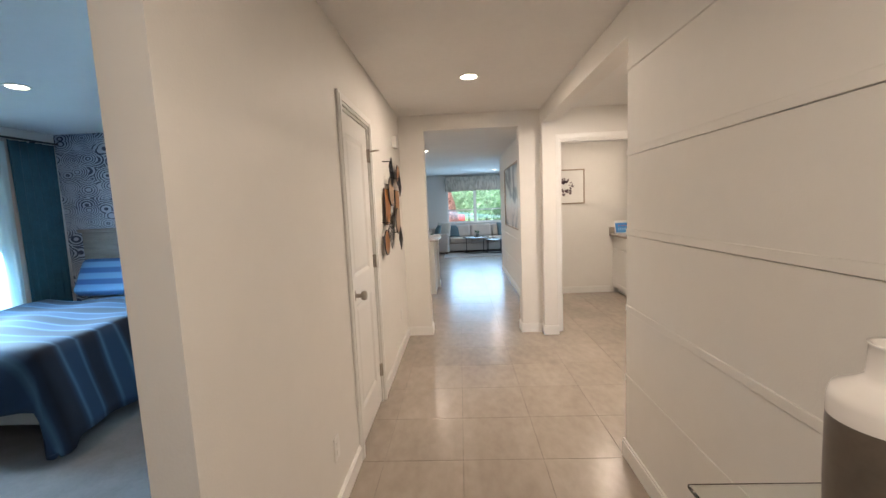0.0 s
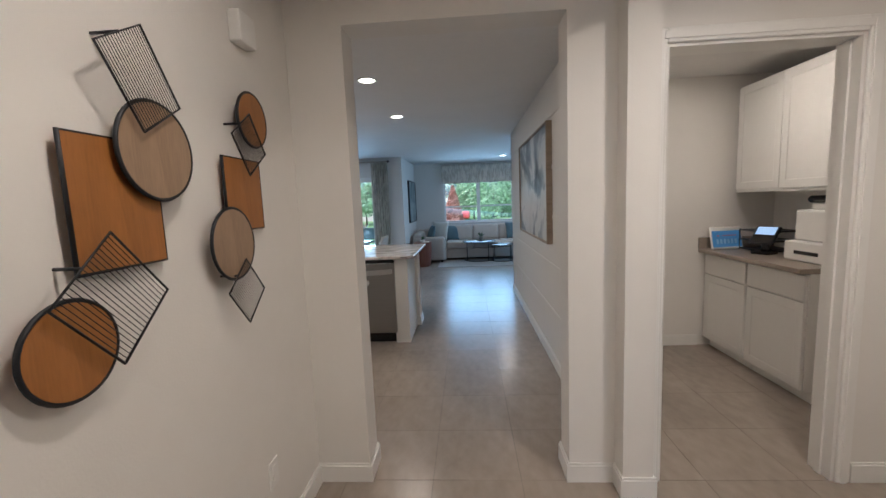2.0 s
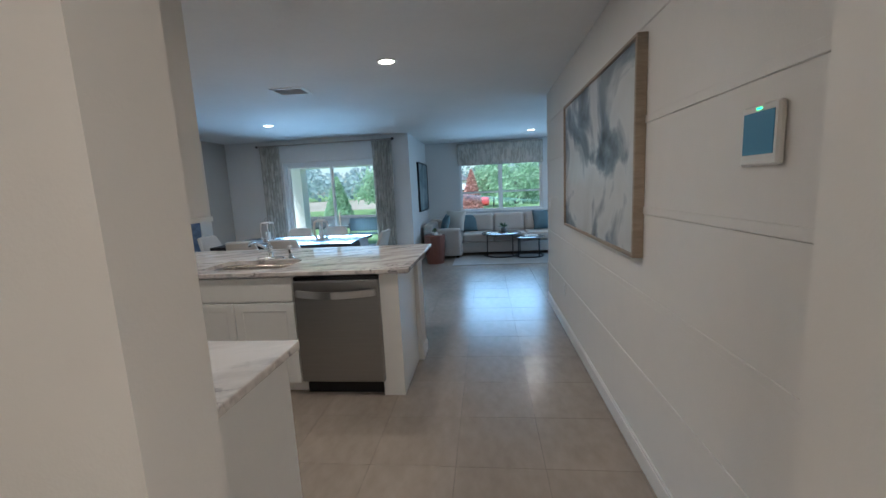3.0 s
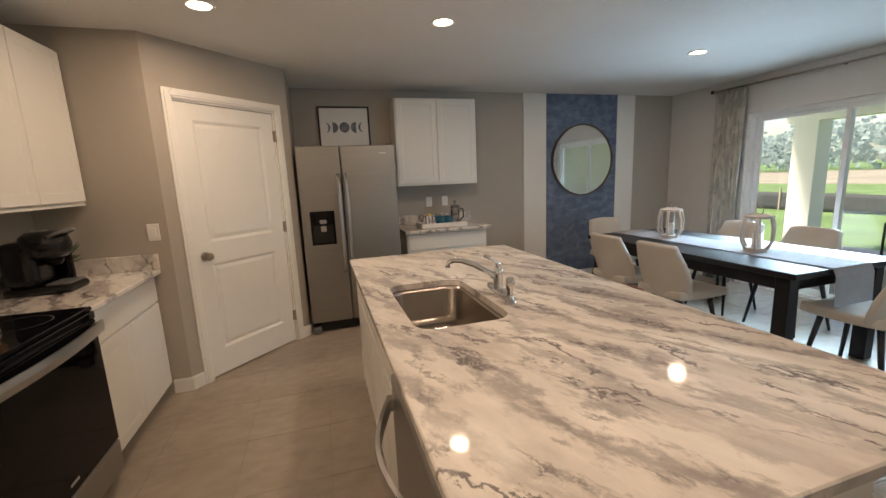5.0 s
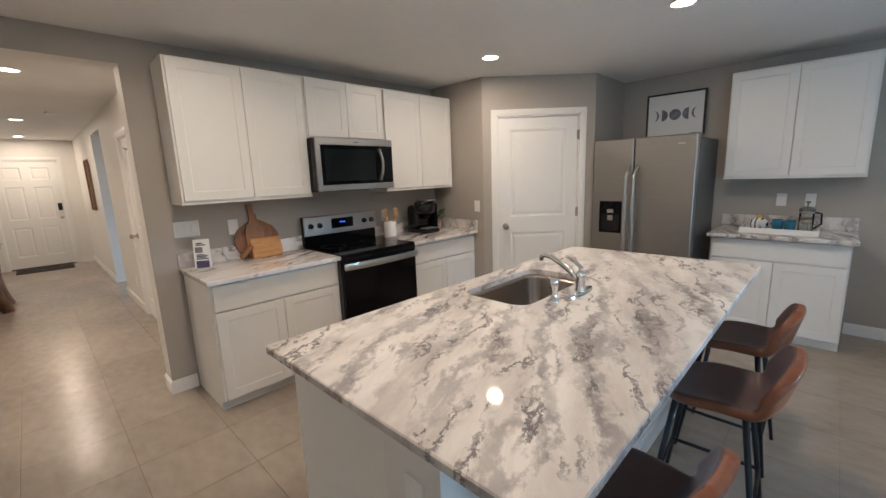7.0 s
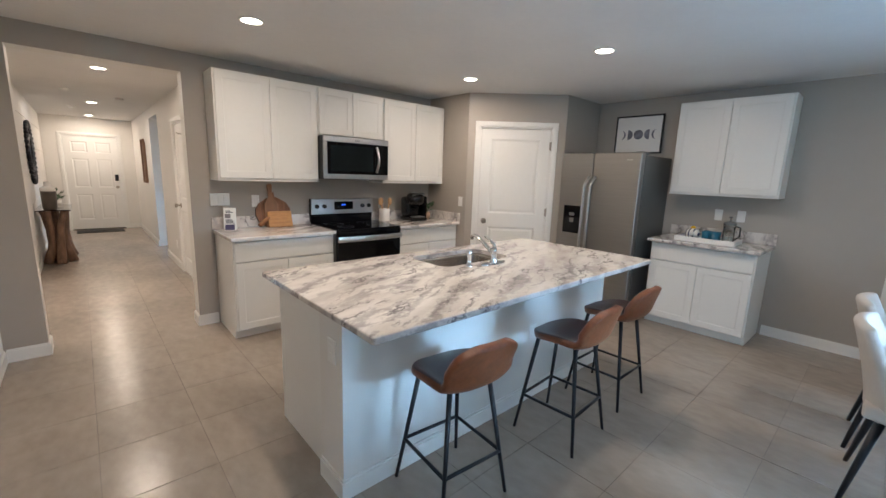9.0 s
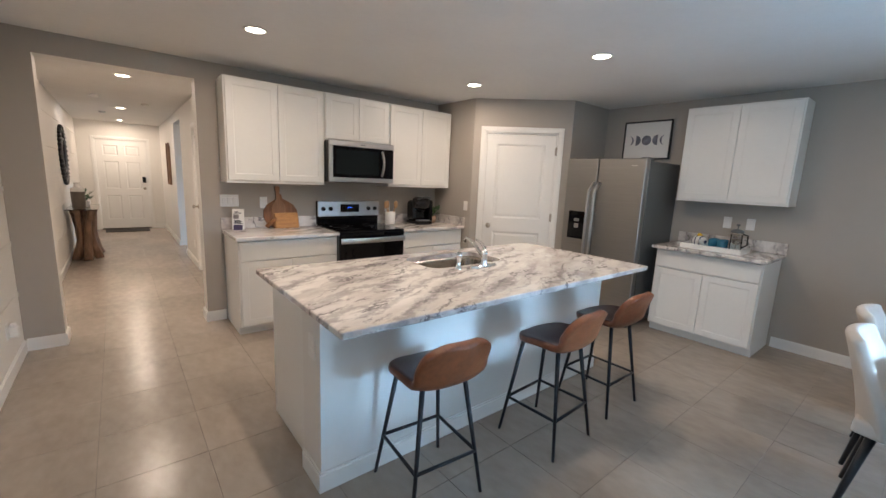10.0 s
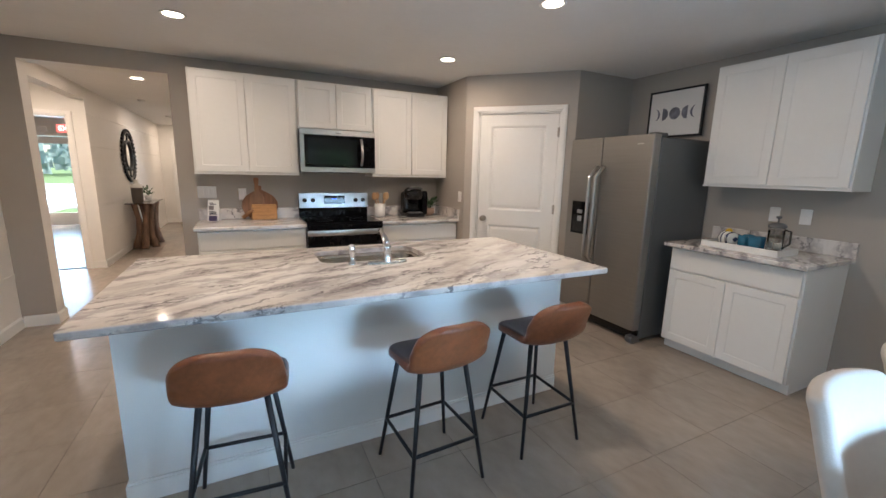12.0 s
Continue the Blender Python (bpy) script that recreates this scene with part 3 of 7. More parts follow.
# island body: cabinets towards the range, knee wall towards the stools
IS = pose(0, 5.33, 0, 0, 0, 180)
base_cabinet("island_cabinet", 0.61, IS @ pose(2.165, 0, 0), "white shaker island cabinet at the fridge end", doors=1, depth=0.60)
base_cabinet("island_cabinet", 0.92, IS @ pose(1.242, 0, 0), "white shaker sink cabinet in the island", doors=2, depth=0.60, top_z=0.60)
isl = thing("island_wall", (-1.64, 5.44, 0), "white knee wall and end panel of the island", "kitchen island", kind="structure")
part("knee_wall", bx(-1.17, -0.105, 0, 1.17, 0.112, 0.884), M_WHITE, isl)
part("end_panel", bx(1.10, -0.70, 0.0, 1.138, -0.105, 0.884), M_CAB, isl)
part("end_panel", bx(0.99, -0.70, 0.0, 1.10, -0.66, 0.884), M_CAB, isl)
_b = bx(-1.17, 0.112, 0, 1.17, 0.125, 0.088)
box(_b, -1.17, 0.112, 0.088, 1.17, 0.119, 0.1)
box(_b, 1.17, -0.105, 0, 1.183, 0.125, 0.088)
box(_b, 1.17, -0.105, 0.088, 1.177, 0.119, 0.1)
part("baseboard", _b, M_TRIM, isl)


def plate(name, m, label, kind_="outlet", w=0.072, h=0.115):
    """A cover plate on a wall; front to local -y, centred."""
    o = thing(name, (0, 0, 0), label, kind_, m=m)
    part("cover", bx(-w / 2, -0.007, -h / 2, w / 2, 0, h / 2, bev=0.003), M_PLATE, o)
    n = max(1, round(w / 0.06)) if w > 0.1 else 1
    for k in range(n):
        cx = (k - (n - 1) / 2) * 0.046
        if kind_ == "switch":
            part("rocker", bx(cx - 0.016, -0.011, -0.032, cx + 0.016, -0.006, 0.032, bev=0.002), M_PLATE, o)
        else:
            for s in (-0.02, 0.02):
                part("socket", bx(cx - 0.015, -0.009, s - 0.013, cx + 0.015, -0.006, s + 0.013, bev=0.002), M_PLATE, o)
    return o


FN, FS, FE, FW = (lambda x, y, z: pose(x, y, z, 0, 0, 180)), (lambda x, y, z: pose(x, y, z)), (lambda x, y, z: pose(x, y, z, 0, 0, 90)), (lambda x, y, z: pose(x, y, z, 0, 0, -90))
plate("light_switch", FN(-0.66, 2.815, 1.19), "wide white rocker switch plate beside the opening", "switch", 0.165)
plate("outlet", FN(-0.975, 2.815, 1.17), "white wall outlet above the counter")
plate("outlet", FN(-2.44, 2.815, 1.12), "white wall outlet above the counter")
plate("light_switch", FE(-3.19, 3.45, 1.17), "white rocker switch on the pantry wall", "switch")
plate("outlet", FE(-4.74, 5.80, 1.17), "white wall outlet above the coffee counter")
plate("outlet", FE(-4.74, 6.00, 1.17), "white wall outlet above the coffee counter")
plate("outlet", FE(-0.47, 5.46, 0.70), "white outlet on the end of the island")
plate("outlet", FN(-1.86, 5.552, 0.48), "white outlet on the island knee wall")
plate("outlet", FW(0.845, 3.31, 0.33), "white wall outlet low on the boarded wall")
plate("outlet", FW(0.845, 6.06, 0.40), "white wall outlet low on the boarded wall")
pg = thing("plug_adapter", (0, 0, 0), "white plug-in air freshener in the low wall outlet", "plug adapter", m=FW(0.845, 3.31, 0.33))
part("body", bx(-0.03, -0.06, -0.045, 0.03, -0.009, 0.03, bev=0.012, seg=3), M_PLATE, pg)
part("cap", bx(-0.02, -0.05, 0.03, 0.02, -0.018, 0.055, bev=0.008, seg=2), M_PLATE, pg)
plate("light_switch", FW(0.845, 6.9, 1.2), "white rocker switch near the living room", "switch", 0.12)
plate("outlet", FE(-0.695, -0.02, 0.33), "white wall outlet low on the hall wall")
plate("outlet", FE(-0.695, 2.18, 0.38), "white wall outlet low on the hall wall")
plate("outlet", FS(2.37, 2.645, 0.48), "white wall outlet below the thermostat")
plate("light_switch", FE(-0.695, -2.2, 1.2), "white rocker switch near the entrance", "switch")


# range
rg = thing("range", (-1.895, 2.83, 0), "stainless electric range with black glass top and oven door", "oven")
part("body", bx(-0.378, 0, 0.03, 0.378, 0.60, 0.905), M_SIDE, rg)
part("cooktop", bx(-0.379, 0.03, 0.905, 0.379, 0.635, 0.925, bev=0.004), M_BLACKGLASS, rg)
for bxx, byy, br in ((-0.19, 0.2, 0.08), (0.19, 0.2, 0.10), (-0.19, 0.46, 0.11), (0.19, 0.46, 0.08)):
    part("burner_ring", lathe(bmesh.new(), [(br, 0.9252), (br, 0.9258), (br + 0.004, 0.9258), (br + 0.004, 0.9252)], (bxx, byy, 0), 32), M_IRON, rg)
bm = bx(-0.378, 0.0, 0.925, 0.378, 0.05, 1.185, bev=0.006)
part("back_guard", bm, M_BLACKGLASS, rg)
cp = part("control_panel", bx(-0.378, 0.046, 1.02, 0.378, 0.066, 1.185, bev=0.004), M_STEEL, rg, "brushed steel control panel")
part("display", bx(-0.115, 0.064, 1.065, 0.115, 0.069, 1.155), M_BLACKGLASS, cp, "black display with blue digits")
_fx = bmesh.new()
for k, s in enumerate((0, 0.013, 0.03, 0.043)):
    box(_fx, -0.022 + s, 0.069, 1.112, -0.016 + s, 0.0695, 1.124)
part("digits", _fx, glow("blue_digits", (0.04, 0.14, 1.0), 1.4), cp, "glowing blue digits")
for kx in (-0.32, -0.235, 0.235, 0.32):
    part("knob", lathe(bmesh.new(), [(0, 0.094), (0.019, 0.092), (0.022, 0.084), (0.024, 0.064)], (kx, 0, 1.105), 20, "y"), M_BLACK, cp)
od = part("oven_door", bx(-0.378, 0.60, 0.235, 0.378, 0.64, 0.865, bev=0.006), M_BLACKGLASS, rg, "black glass oven door")
part("door_band", bx(-0.378, 0.60, 0.866, 0.378, 0.642, 0.903, bev=0.004), M_BLACKGLASS, rg)
hb = bmesh.new()
_rings = []
for k in range(17):
    x, y = -0.376 + 0.752 * k / 16, 0.655 + 0.026 * math.sin(math.pi * k / 16)
    _rings.append([hb.verts.new(q) for q in ((x, y, 0.806), (x, y + 0.014, 0.802), (x, y + 0.018, 0.829), (x, y + 0.014, 0.856), (x, y, 0.852))])
for p0, p1 in zip(_rings, _rings[1:]):
    for k in range(5):
        hb.faces.new((p0[k], p0[(k + 1) % 5], p1[(k + 1) % 5], p1[k]))
hb.faces.new(_rings[0][::-1])
hb.faces.new(_rings[-1])
bmesh.ops.recalc_face_normals(hb, faces=hb.faces[:])
for s_ in (-0.35, 0.35):
    box(hb, s_ - 0.018, 0.64, 0.815, s_ + 0.018, 0.672, 0.845)
part("handle", hb, M_STEEL, od, "curved steel oven handle")
part("drawer", bx(-0.378, 0.60, 0.075, 0.378, 0.64, 0.23, bev=0.005), M_FRIDGE, rg, "stainless storage drawer")
part("badge", bx(-0.03, 0.641, 0.275, 0.03, 0.6425, 0.287), M_STEEL, od, "small plain badge")
part("plinth", bx(-0.36, 0.05, 0.0, 0.36, 0.57, 0.03), M_BLACK, rg)

# microwave over the range
mw = thing("microwave", (-1.891, 2.817, 1.41), "stainless over-range microwave with black glass door", "microwave")
part("body", bx(-0.38, 0, 0, 0.38, 0.36, 0.424, bev=0.004), M_BLACK, mw)
_f = bmesh.new()
for a in ((-0.38, 0.0, 0.38, 0.05), (-0.38, 0.366, 0.38, 0.424), (0.338, 0.05, 0.38, 0.366)):
    box(_f, a[0], 0.388, a[1], a[2], 0.404, a[3], bev=0.004)
mf = part("door_frame", _f, M_STEEL, mw, "brushed steel door frame")
part("door_core", bx(-0.378, 0.36, 0.002, 0.378, 0.388, 0.422), M_BLACK, mf, "black door edge")
part("door_glass", bx(-0.235, 0.388, 0.05, 0.338, 0.400, 0.366), M_BLACKGLASS, mf, "black glass window")
part("control_strip", bx(-0.38, 0.388, 0.05, -0.237, 0.400, 0.366, bev=0.003), M_BLACKGLASS, mw)
part("window_mesh", bx(-0.19, 0.4005, 0.08, 0.305, 0.4012, 0.335), mat("dark_mesh", (0.008, 0.011, 0.012), 0.05, var=0.1, spec=0.3), mw)
part("badge", bx(-0.02, 0.404, 0.388, 0.03, 0.4048, 0.396), M_SIDE, mf)
hb = tube(bmesh.new(), [(-0.232, 0.402 + 0.045 * math.sin(math.pi * k / 12), 0.075 + 0.265 * k / 12) for k in range(13)], 0.013, seg=10)
part("handle", hb, M_STEEL, mf, "bowed steel handle")
part("vent_grille", bx(-0.36, 0.06, -0.004, 0.36, 0.34, 0.0), M_BLACK, mw)

# refrigerator
fr = thing("refrigerator", (-4.725, 4.82, 0), "stainless side-by-side refrigerator with a black water dispenser", "refrigerator")
FX = 0.762
part("body", bx(0, -0.452, 0.03, FX - 0.06, 0.452, 1.755, bev=0.006), M_SIDE, fr, "dark grey painted cabinet")
fz = part("freezer_door", bx(FX - 0.055, -0.453, 0.115, FX + 0.03, -0.068, 1.78, bev=0.012, seg=2), M_FRIDGE, fr)
fg = part("fridge_door", bx(FX - 0.055, -0.060, 0.115, FX + 0.03, 0.453, 1.78, bev=0.012, seg=2), M_FRIDGE, fr)
part("toe_grille", bx(FX - 0.10, -0.44, 0.015, FX - 0.04, 0.44, 0.105), M_BLACK, fr)
for y in (-0.41, 0.41):
    part("foot", bx(FX - 0.09, y - 0.04, 0.0, FX + 0.02, y + 0.04, 0.06, bev=0.01), M_SIDE, fr)
    part("hinge_cover", bx(FX - 0.13, y - 0.04, 1.757, FX + 0.0, y + 0.04, 1.79, bev=0.006), M_SIDE, fr)
for y in (-0.098, -0.028):
    hb = tube(bmesh.new(), [(FX + 0.03 + 0.095 * min(1, 3.2 * math.sin(math.pi * k / 20)), y, 0.60 + 0.92 * k / 20) for k in range(21)], 0.0155, seg=10)
    part("handle", hb, M_STEEL, fz if y < -0.06 else fg, "long bowed steel handle")
part("dispenser", bx(FX + 0.024, -0.378, 0.875, FX + 0.034, -0.158, 1.19, bev=0.003), M_BLACKGLASS, fz, "black water dispenser panel")
part("dispenser_recess", bx(FX + 0.0335, -0.358, 0.895, FX + 0.0355, -0.178, 1.06), M_BLACK, fz)
part("paddle", bx(FX + 0.034, -0.29, 1.0, FX + 0.046, -0.24, 1.05, bev=0.003), M_STEEL, fz)
part("nozzle", bx(FX + 0.034, -0.295, 1.075, FX + 0.05, -0.235, 1.11, bev=0.004), M_STEEL, fz)
part("badge", bx(FX + 0.03, 0.30, 1.70, FX + 0.031, 0.36, 1.71), M_STEEL, fg)

# dishwasher in the island
dw = thing("dishwasher", (-0.932, 5.33, 0), "stainless dishwasher with a bowed bar handle", "dishwasher", rz=180)
part("body", bx(-0.30, 0.0, 0.10, 0.30, 0.58, 0.875), M_SIDE, dw)
dd = part("door", bx(-0.30, 0.58, 0.115, 0.30, 0.625, 0.845, bev=0.006), M_FRIDGE, dw, "stainless door")
part("control_edge", bx(-0.30, 0.575, 0.846, 0.30, 0.615, 0.875, bev=0.003), M_BLACK, dw)
hb = bmesh.new()
for k in range(16):
    a, b = [(-0.27 + 0.54 * j / 16, 0.632 + 0.07 * math.sin(math.pi * j / 16)) for j in (k, k + 1)]
    vs = [hb.verts.new((p[0], p[1] + dy, z)) for p in (a, b) for dy in (0, 0.012) for z in (0.738, 0.786)]
    for q in ((0, 1, 5, 4), (2, 6, 7, 3), (1, 3, 7, 5), (0, 4, 6, 2)):
        hb.faces.new([vs[i] for i in q])
bmesh.ops.remove_doubles(hb, verts=hb.verts[:], dist=1e-5)
for s in (-0.265, 0.265):
    box(hb, s - 0.015, 0.62, 0.742, s + 0.015, 0.645, 0.782)
bmesh.ops.recalc_face_normals(hb, faces=hb.faces[:])
part("handle", hb, M_STEEL, dd, "wide bowed steel handle")
part("kick_plate", bx(-0.295, 0.53, 0.0, 0.295, 0.55, 0.11), M_BLACK, dw)

# sink and tap
sk = thing("kitchen_sink", (-1.69, 5.02, 0.885), "undermounted stainless steel sink basin", "sink")


def rrect(hx, hy, r, z, n=6):
    out = []
    for cx, cy, st in ((hx - r, hy - r, 0), (-hx + r, hy - r, 90), (-hx + r, -hy + r, 180), (hx - r, -hy + r, 270)):
        out += [(cx + r * math.cos(radians(st + 90 * k / n)), cy + r * math.sin(radians(st + 90 * k / n)), z) for k in range(n + 1)]
    return out


bm = bmesh.new()
rings = [[bm.verts.new(p) for p in rrect(*a)] for a in ((0.352, 0.212, 0.09, 0.0), (0.327, 0.187, 0.078, 0.0), (0.319, 0.180, 0.073, -0.02), (0.311, 0.172, 0.068, -0.16), (0.285, 0.148, 0.06, -0.19), (0.04, 0.04, 0.038, -0.197))]
for p, q in zip(rings, rings[1:]):
    for k in range(len(p)):
        bm.faces.new((p[k], p[(k + 1) % len(p)], q[(k + 1) % len(p)], q[k])).smooth = True
bm.faces.new(rings[-1])
bmesh.ops.recalc_face_normals(bm, faces=bm.faces[:])
for f in bm.faces:
    f.normal_flip()
part("basin", bm, mat("sink_steel", (0.36, 0.32, 0.28), 0.26, 1.0, var=0.05, bump=0.03), sk)
part("drain", lathe(bmesh.new(), [(0, -0.193), (0.03, -0.191), (0.042, -0.187), (0.044, -0.196)], (0, 0, 0), 24), M_CHROME, sk, "chrome drain")

fc = thing("faucet", (-1.71, 5.305, 0.916), "chrome kitchen faucet with a low swan spout", "faucet")
bm = bmesh.new()
grid_sheet(bm, 28, 3, lambda u, v: ((0.12 - 0.006 * v) * math.cos(2 * math.pi * u) * (1 if v < 1 else 0.0), (0.03 - 0.004 * v) * math.sin(2 * math.pi * u) * (1 if v < 1 else 0.0), 0.012 * min(1, v * 1.5)), close=True)
part("deck_plate", bm, M_CHROME, fc)
part("post", lathe(bmesh.new(), [(0.026, 0.008), (0.024, 0.03), (0.021, 0.08), (0.023, 0.095), (0.016, 0.112), (0, 0.116)], (0, 0, 0), 20), M_CHROME, fc)
sp = [(0, 0, 0.055), (-0.005, -0.05, 0.095), (-0.012, -0.11, 0.132), (-0.02, -0.17, 0.158), (-0.026, -0.212, 0.163), (-0.029, -0.232, 0.152), (-0.030, -0.236, 0.132)]
part("spout", tube(bmesh.new(), sp, 0.0135, 0.0115, 12), M_CHROME, fc)
part("lever", tube(bmesh.new(), [(0, 0, 0.105), (0.0, 0.0, 0.13), (0.005, -0.035, 0.158), (0.012, -0.075, 0.178)], 0.012, 0.007, 10), M_CHROME, fc)
ss = thing("sink_sprayer", (-1.515, 5.27, 0.916), "chrome side sprayer beside the sink", "sprayer")
part("body", lathe(bmesh.new(), [(0.024, 0.0), (0.024, 0.008), (0.015, 0.014), (0.014, 0.05), (0.018, 0.062), (0.02, 0.10), (0.014, 0.112), (0, 0.114)], (0, 0, 0), 18), M_CHROME, ss)


# bar stools
def bar_stool(m):
    st = thing("bar_stool", (0, 0, 0), "brown leather bar stool with a low back on black metal legs", "stool", "stools at the island", m=m)

    def shell(u, v):
        # u across, v from the front lip over the seat up the back; +y is the back
        s = (u - 0.5) * 2
        if v < 0.5:
            f = v / 0.5
            y = -0.19 + 0.31 * f
            z = 0.622 + 0.012 * math.sin(math.pi * f) - 0.022 * (1 - f) ** 4
            w = 0.196 * (1 - 0.80 * max(0.0, 1 - f * 1.7) ** 3.0) - 0.012 * f ** 3
            lift = 0.030 * abs(s) ** 3 * f
            return (s * w, y, z + lift)
        f = (v - 0.5) / 0.5
        an = radians(78) * min(1.0, f / 0.35)
        y0 = 0.12 + 0.075 * math.sin(an)
        z0 = 0.622 + 0.075 * (1 - math.cos(an))
        g = max(0.0, f - 0.35) / 0.65
        y0 += 0.035 * g
        z0 += 0.152 * g
        w = max(0.06, (0.184 - 0.014 * f) * (1 - g ** 6) ** 0.5)
        x = s * w
        y0 -= 0.075 * (abs(x) / 0.2) ** 2.2 * min(1, f / 0.4) * (1 - 0.6 * g)
        z0 += 0.030 * abs(s) ** 3 * (1 - min(1, f / 0.5))
        return (s * w, y0, z0)
    bm = grid_sheet(bmesh.new(), 16, 22, shell)
    bmesh.ops.recalc_face_normals(bm, faces=bm.faces[:])
    up = sum(f.normal.z for f in bm.faces)
    if up < 0:
        for f in bm.faces:
            f.normal_flip()
    seat = part("seat_shell", bm, [M_DARKLEATHER, M_LEATHER, M_LEATHER], st)
    md = seat.modifiers.new("thick", "SOLIDIFY")
    md.thickness, md.offset, md.use_rim = 0.042, -1, True
    md.material_offset, md.material_offset_rim = 1, 1
    sb = seat.modifiers.new("smooth", "SUBSURF")
    sb.levels = sb.render_levels = 1
    part("seat_plate", bx(-0.13, -0.13, 0.590, 0.13, 0.12, 0.604), M_IRON, st)
    for sx in (-1, 1):
        for sy in (-1, 1):
            part("leg", tube(bmesh.new(), [(sx * 0.112, sy * 0.112, 0.602), (sx * 0.190, sy * 0.190, 0.0)], 0.0125, 0.0085, 10), M_IRON, st)
    for a, b in (((-1, -1), (1, -1)), ((1, -1), (1, 1)), ((1, 1), (-1, 1)), ((-1, 1), (-1, -1))):
        q = 0.165
        part("foot_rail", tube(bmesh.new(), [(a[0] * q, a[1] * q, 0.215), (b[0] * q, b[1] * q, 0.215)], 0.0085, seg=8), M_IRON, st)
    return st


s1 = bar_stool(pose(-0.915, 5.79, 0, 0, 0, -5))
copy_thing(s1, pose(-1.735, 5.878, 0, 0, 0, 3))
copy_thing(s1, pose(-2.372, 5.845, 0, 0, 0, 0))


# recessed ceiling lamps
def downlight(x, y, watt=LAMP_WATT, lens=True):
    d = thing("recessed_light", (x, y, CEIL), "round white recessed ceiling light, lit", "ceiling light", "recessed ceiling lights")
    part("trim_ring", lathe(bmesh.new(), [(0.078, 0.0), (0.082, -0.004), (0.076, -0.008), (0.062, -0.006), (0.06, 0.0)], (0, 0, 0), 32), M_TRIM, d)
    part("lens", lathe(bmesh.new(), [(0.061, -0.0035), (0.04, -0.006), (0, -0.007)], (0, 0, 0), 32), M_LED, d, "glowing warm lens")
    l = bpy.data.lights.new("recessed_lamp", "AREA")
    l.shape, l.size, l.energy, l.color = "DISK", 0.12, watt, LAMP_WARM
    new("recessed_lamp", l).location = (x, y, CEIL - 0.012)


for x, y in ((-2.716, 4.008), (-2.71, 5.409), (-2.971, 7.835), (-0.638, 4.036), (-0.638, 5.438), (0.99, 10.10), (0.05, 1.413), (0.047, -1.828), (0.046, -4.265), (1.418, 1.433), (2.4, -2.7), (-3.19, 1.05), (1.9, 3.6)):
    downlight(x, y, LAMP_WATT * (2.6 if (x, y) == (1.418, 1.433) else 1.15 if y < 2.6 else 1.0))


# ---- pattern materials ----
def pattern(name, kind, cols, scale, rough=0.8, vec=(1, 1, 1), stops=(0.45, 0.55), dist=2.0, detail=4, rot=(0, 0, 0), bands="X"):
    """Two or three colours over a wave, noise or cell texture."""
    m = bpy.data.materials.new(name)
    m.use_nodes = True
    N, L = m.node_tree.nodes, m.node_tree.links
    p = N["Principled BSDF"]
    p.inputs["Roughness"].default_value = rough
    mp = N.new("ShaderNodeMapping")
    mp.inputs["Scale"].default_value, mp.inputs["Rotation"].default_value = vec, rot
    L.new(N.new("ShaderNodeTexCoord").outputs["Object"], mp.inputs[0])
    if kind == "wave":
        t = N.new("ShaderNodeTexWave")
        t.bands_direction = bands
        t.inputs["Distortion"].default_value, t.inputs["Detail"].default_value = dist, detail
    elif kind == "cell":
        t = N.new("ShaderNodeTexVoronoi")
    else:
        t = N.new("ShaderNodeTexNoise")
        t.inputs["Distortion"].default_value, t.inputs["Detail"].default_value = dist, detail
    t.inputs["Scale"].default_value = scale
    L.new(mp.outputs[0], t.inputs[0])
    r = N.new("ShaderNodeValToRGB")
    e = r.color_ramp.elements
    while len(e) < len(cols):
        e.new(0.5)
    for k, c in enumerate(cols):
        e[k].position, e[k].color = stops[k], (*c, 1)
    L.new(t.outputs[0], r.inputs[0])
    L.new(r.outputs[0], p.inputs["Base Color"])
    return m


M_BLUEPAPER = pattern("blue_grasscloth", "noise", ((0.085, 0.125, 0.205), (0.17, 0.215, 0.30)), 7.0, 0.7, (1, 1, 1.6), (0.38, 0.66), 0.5, 8)


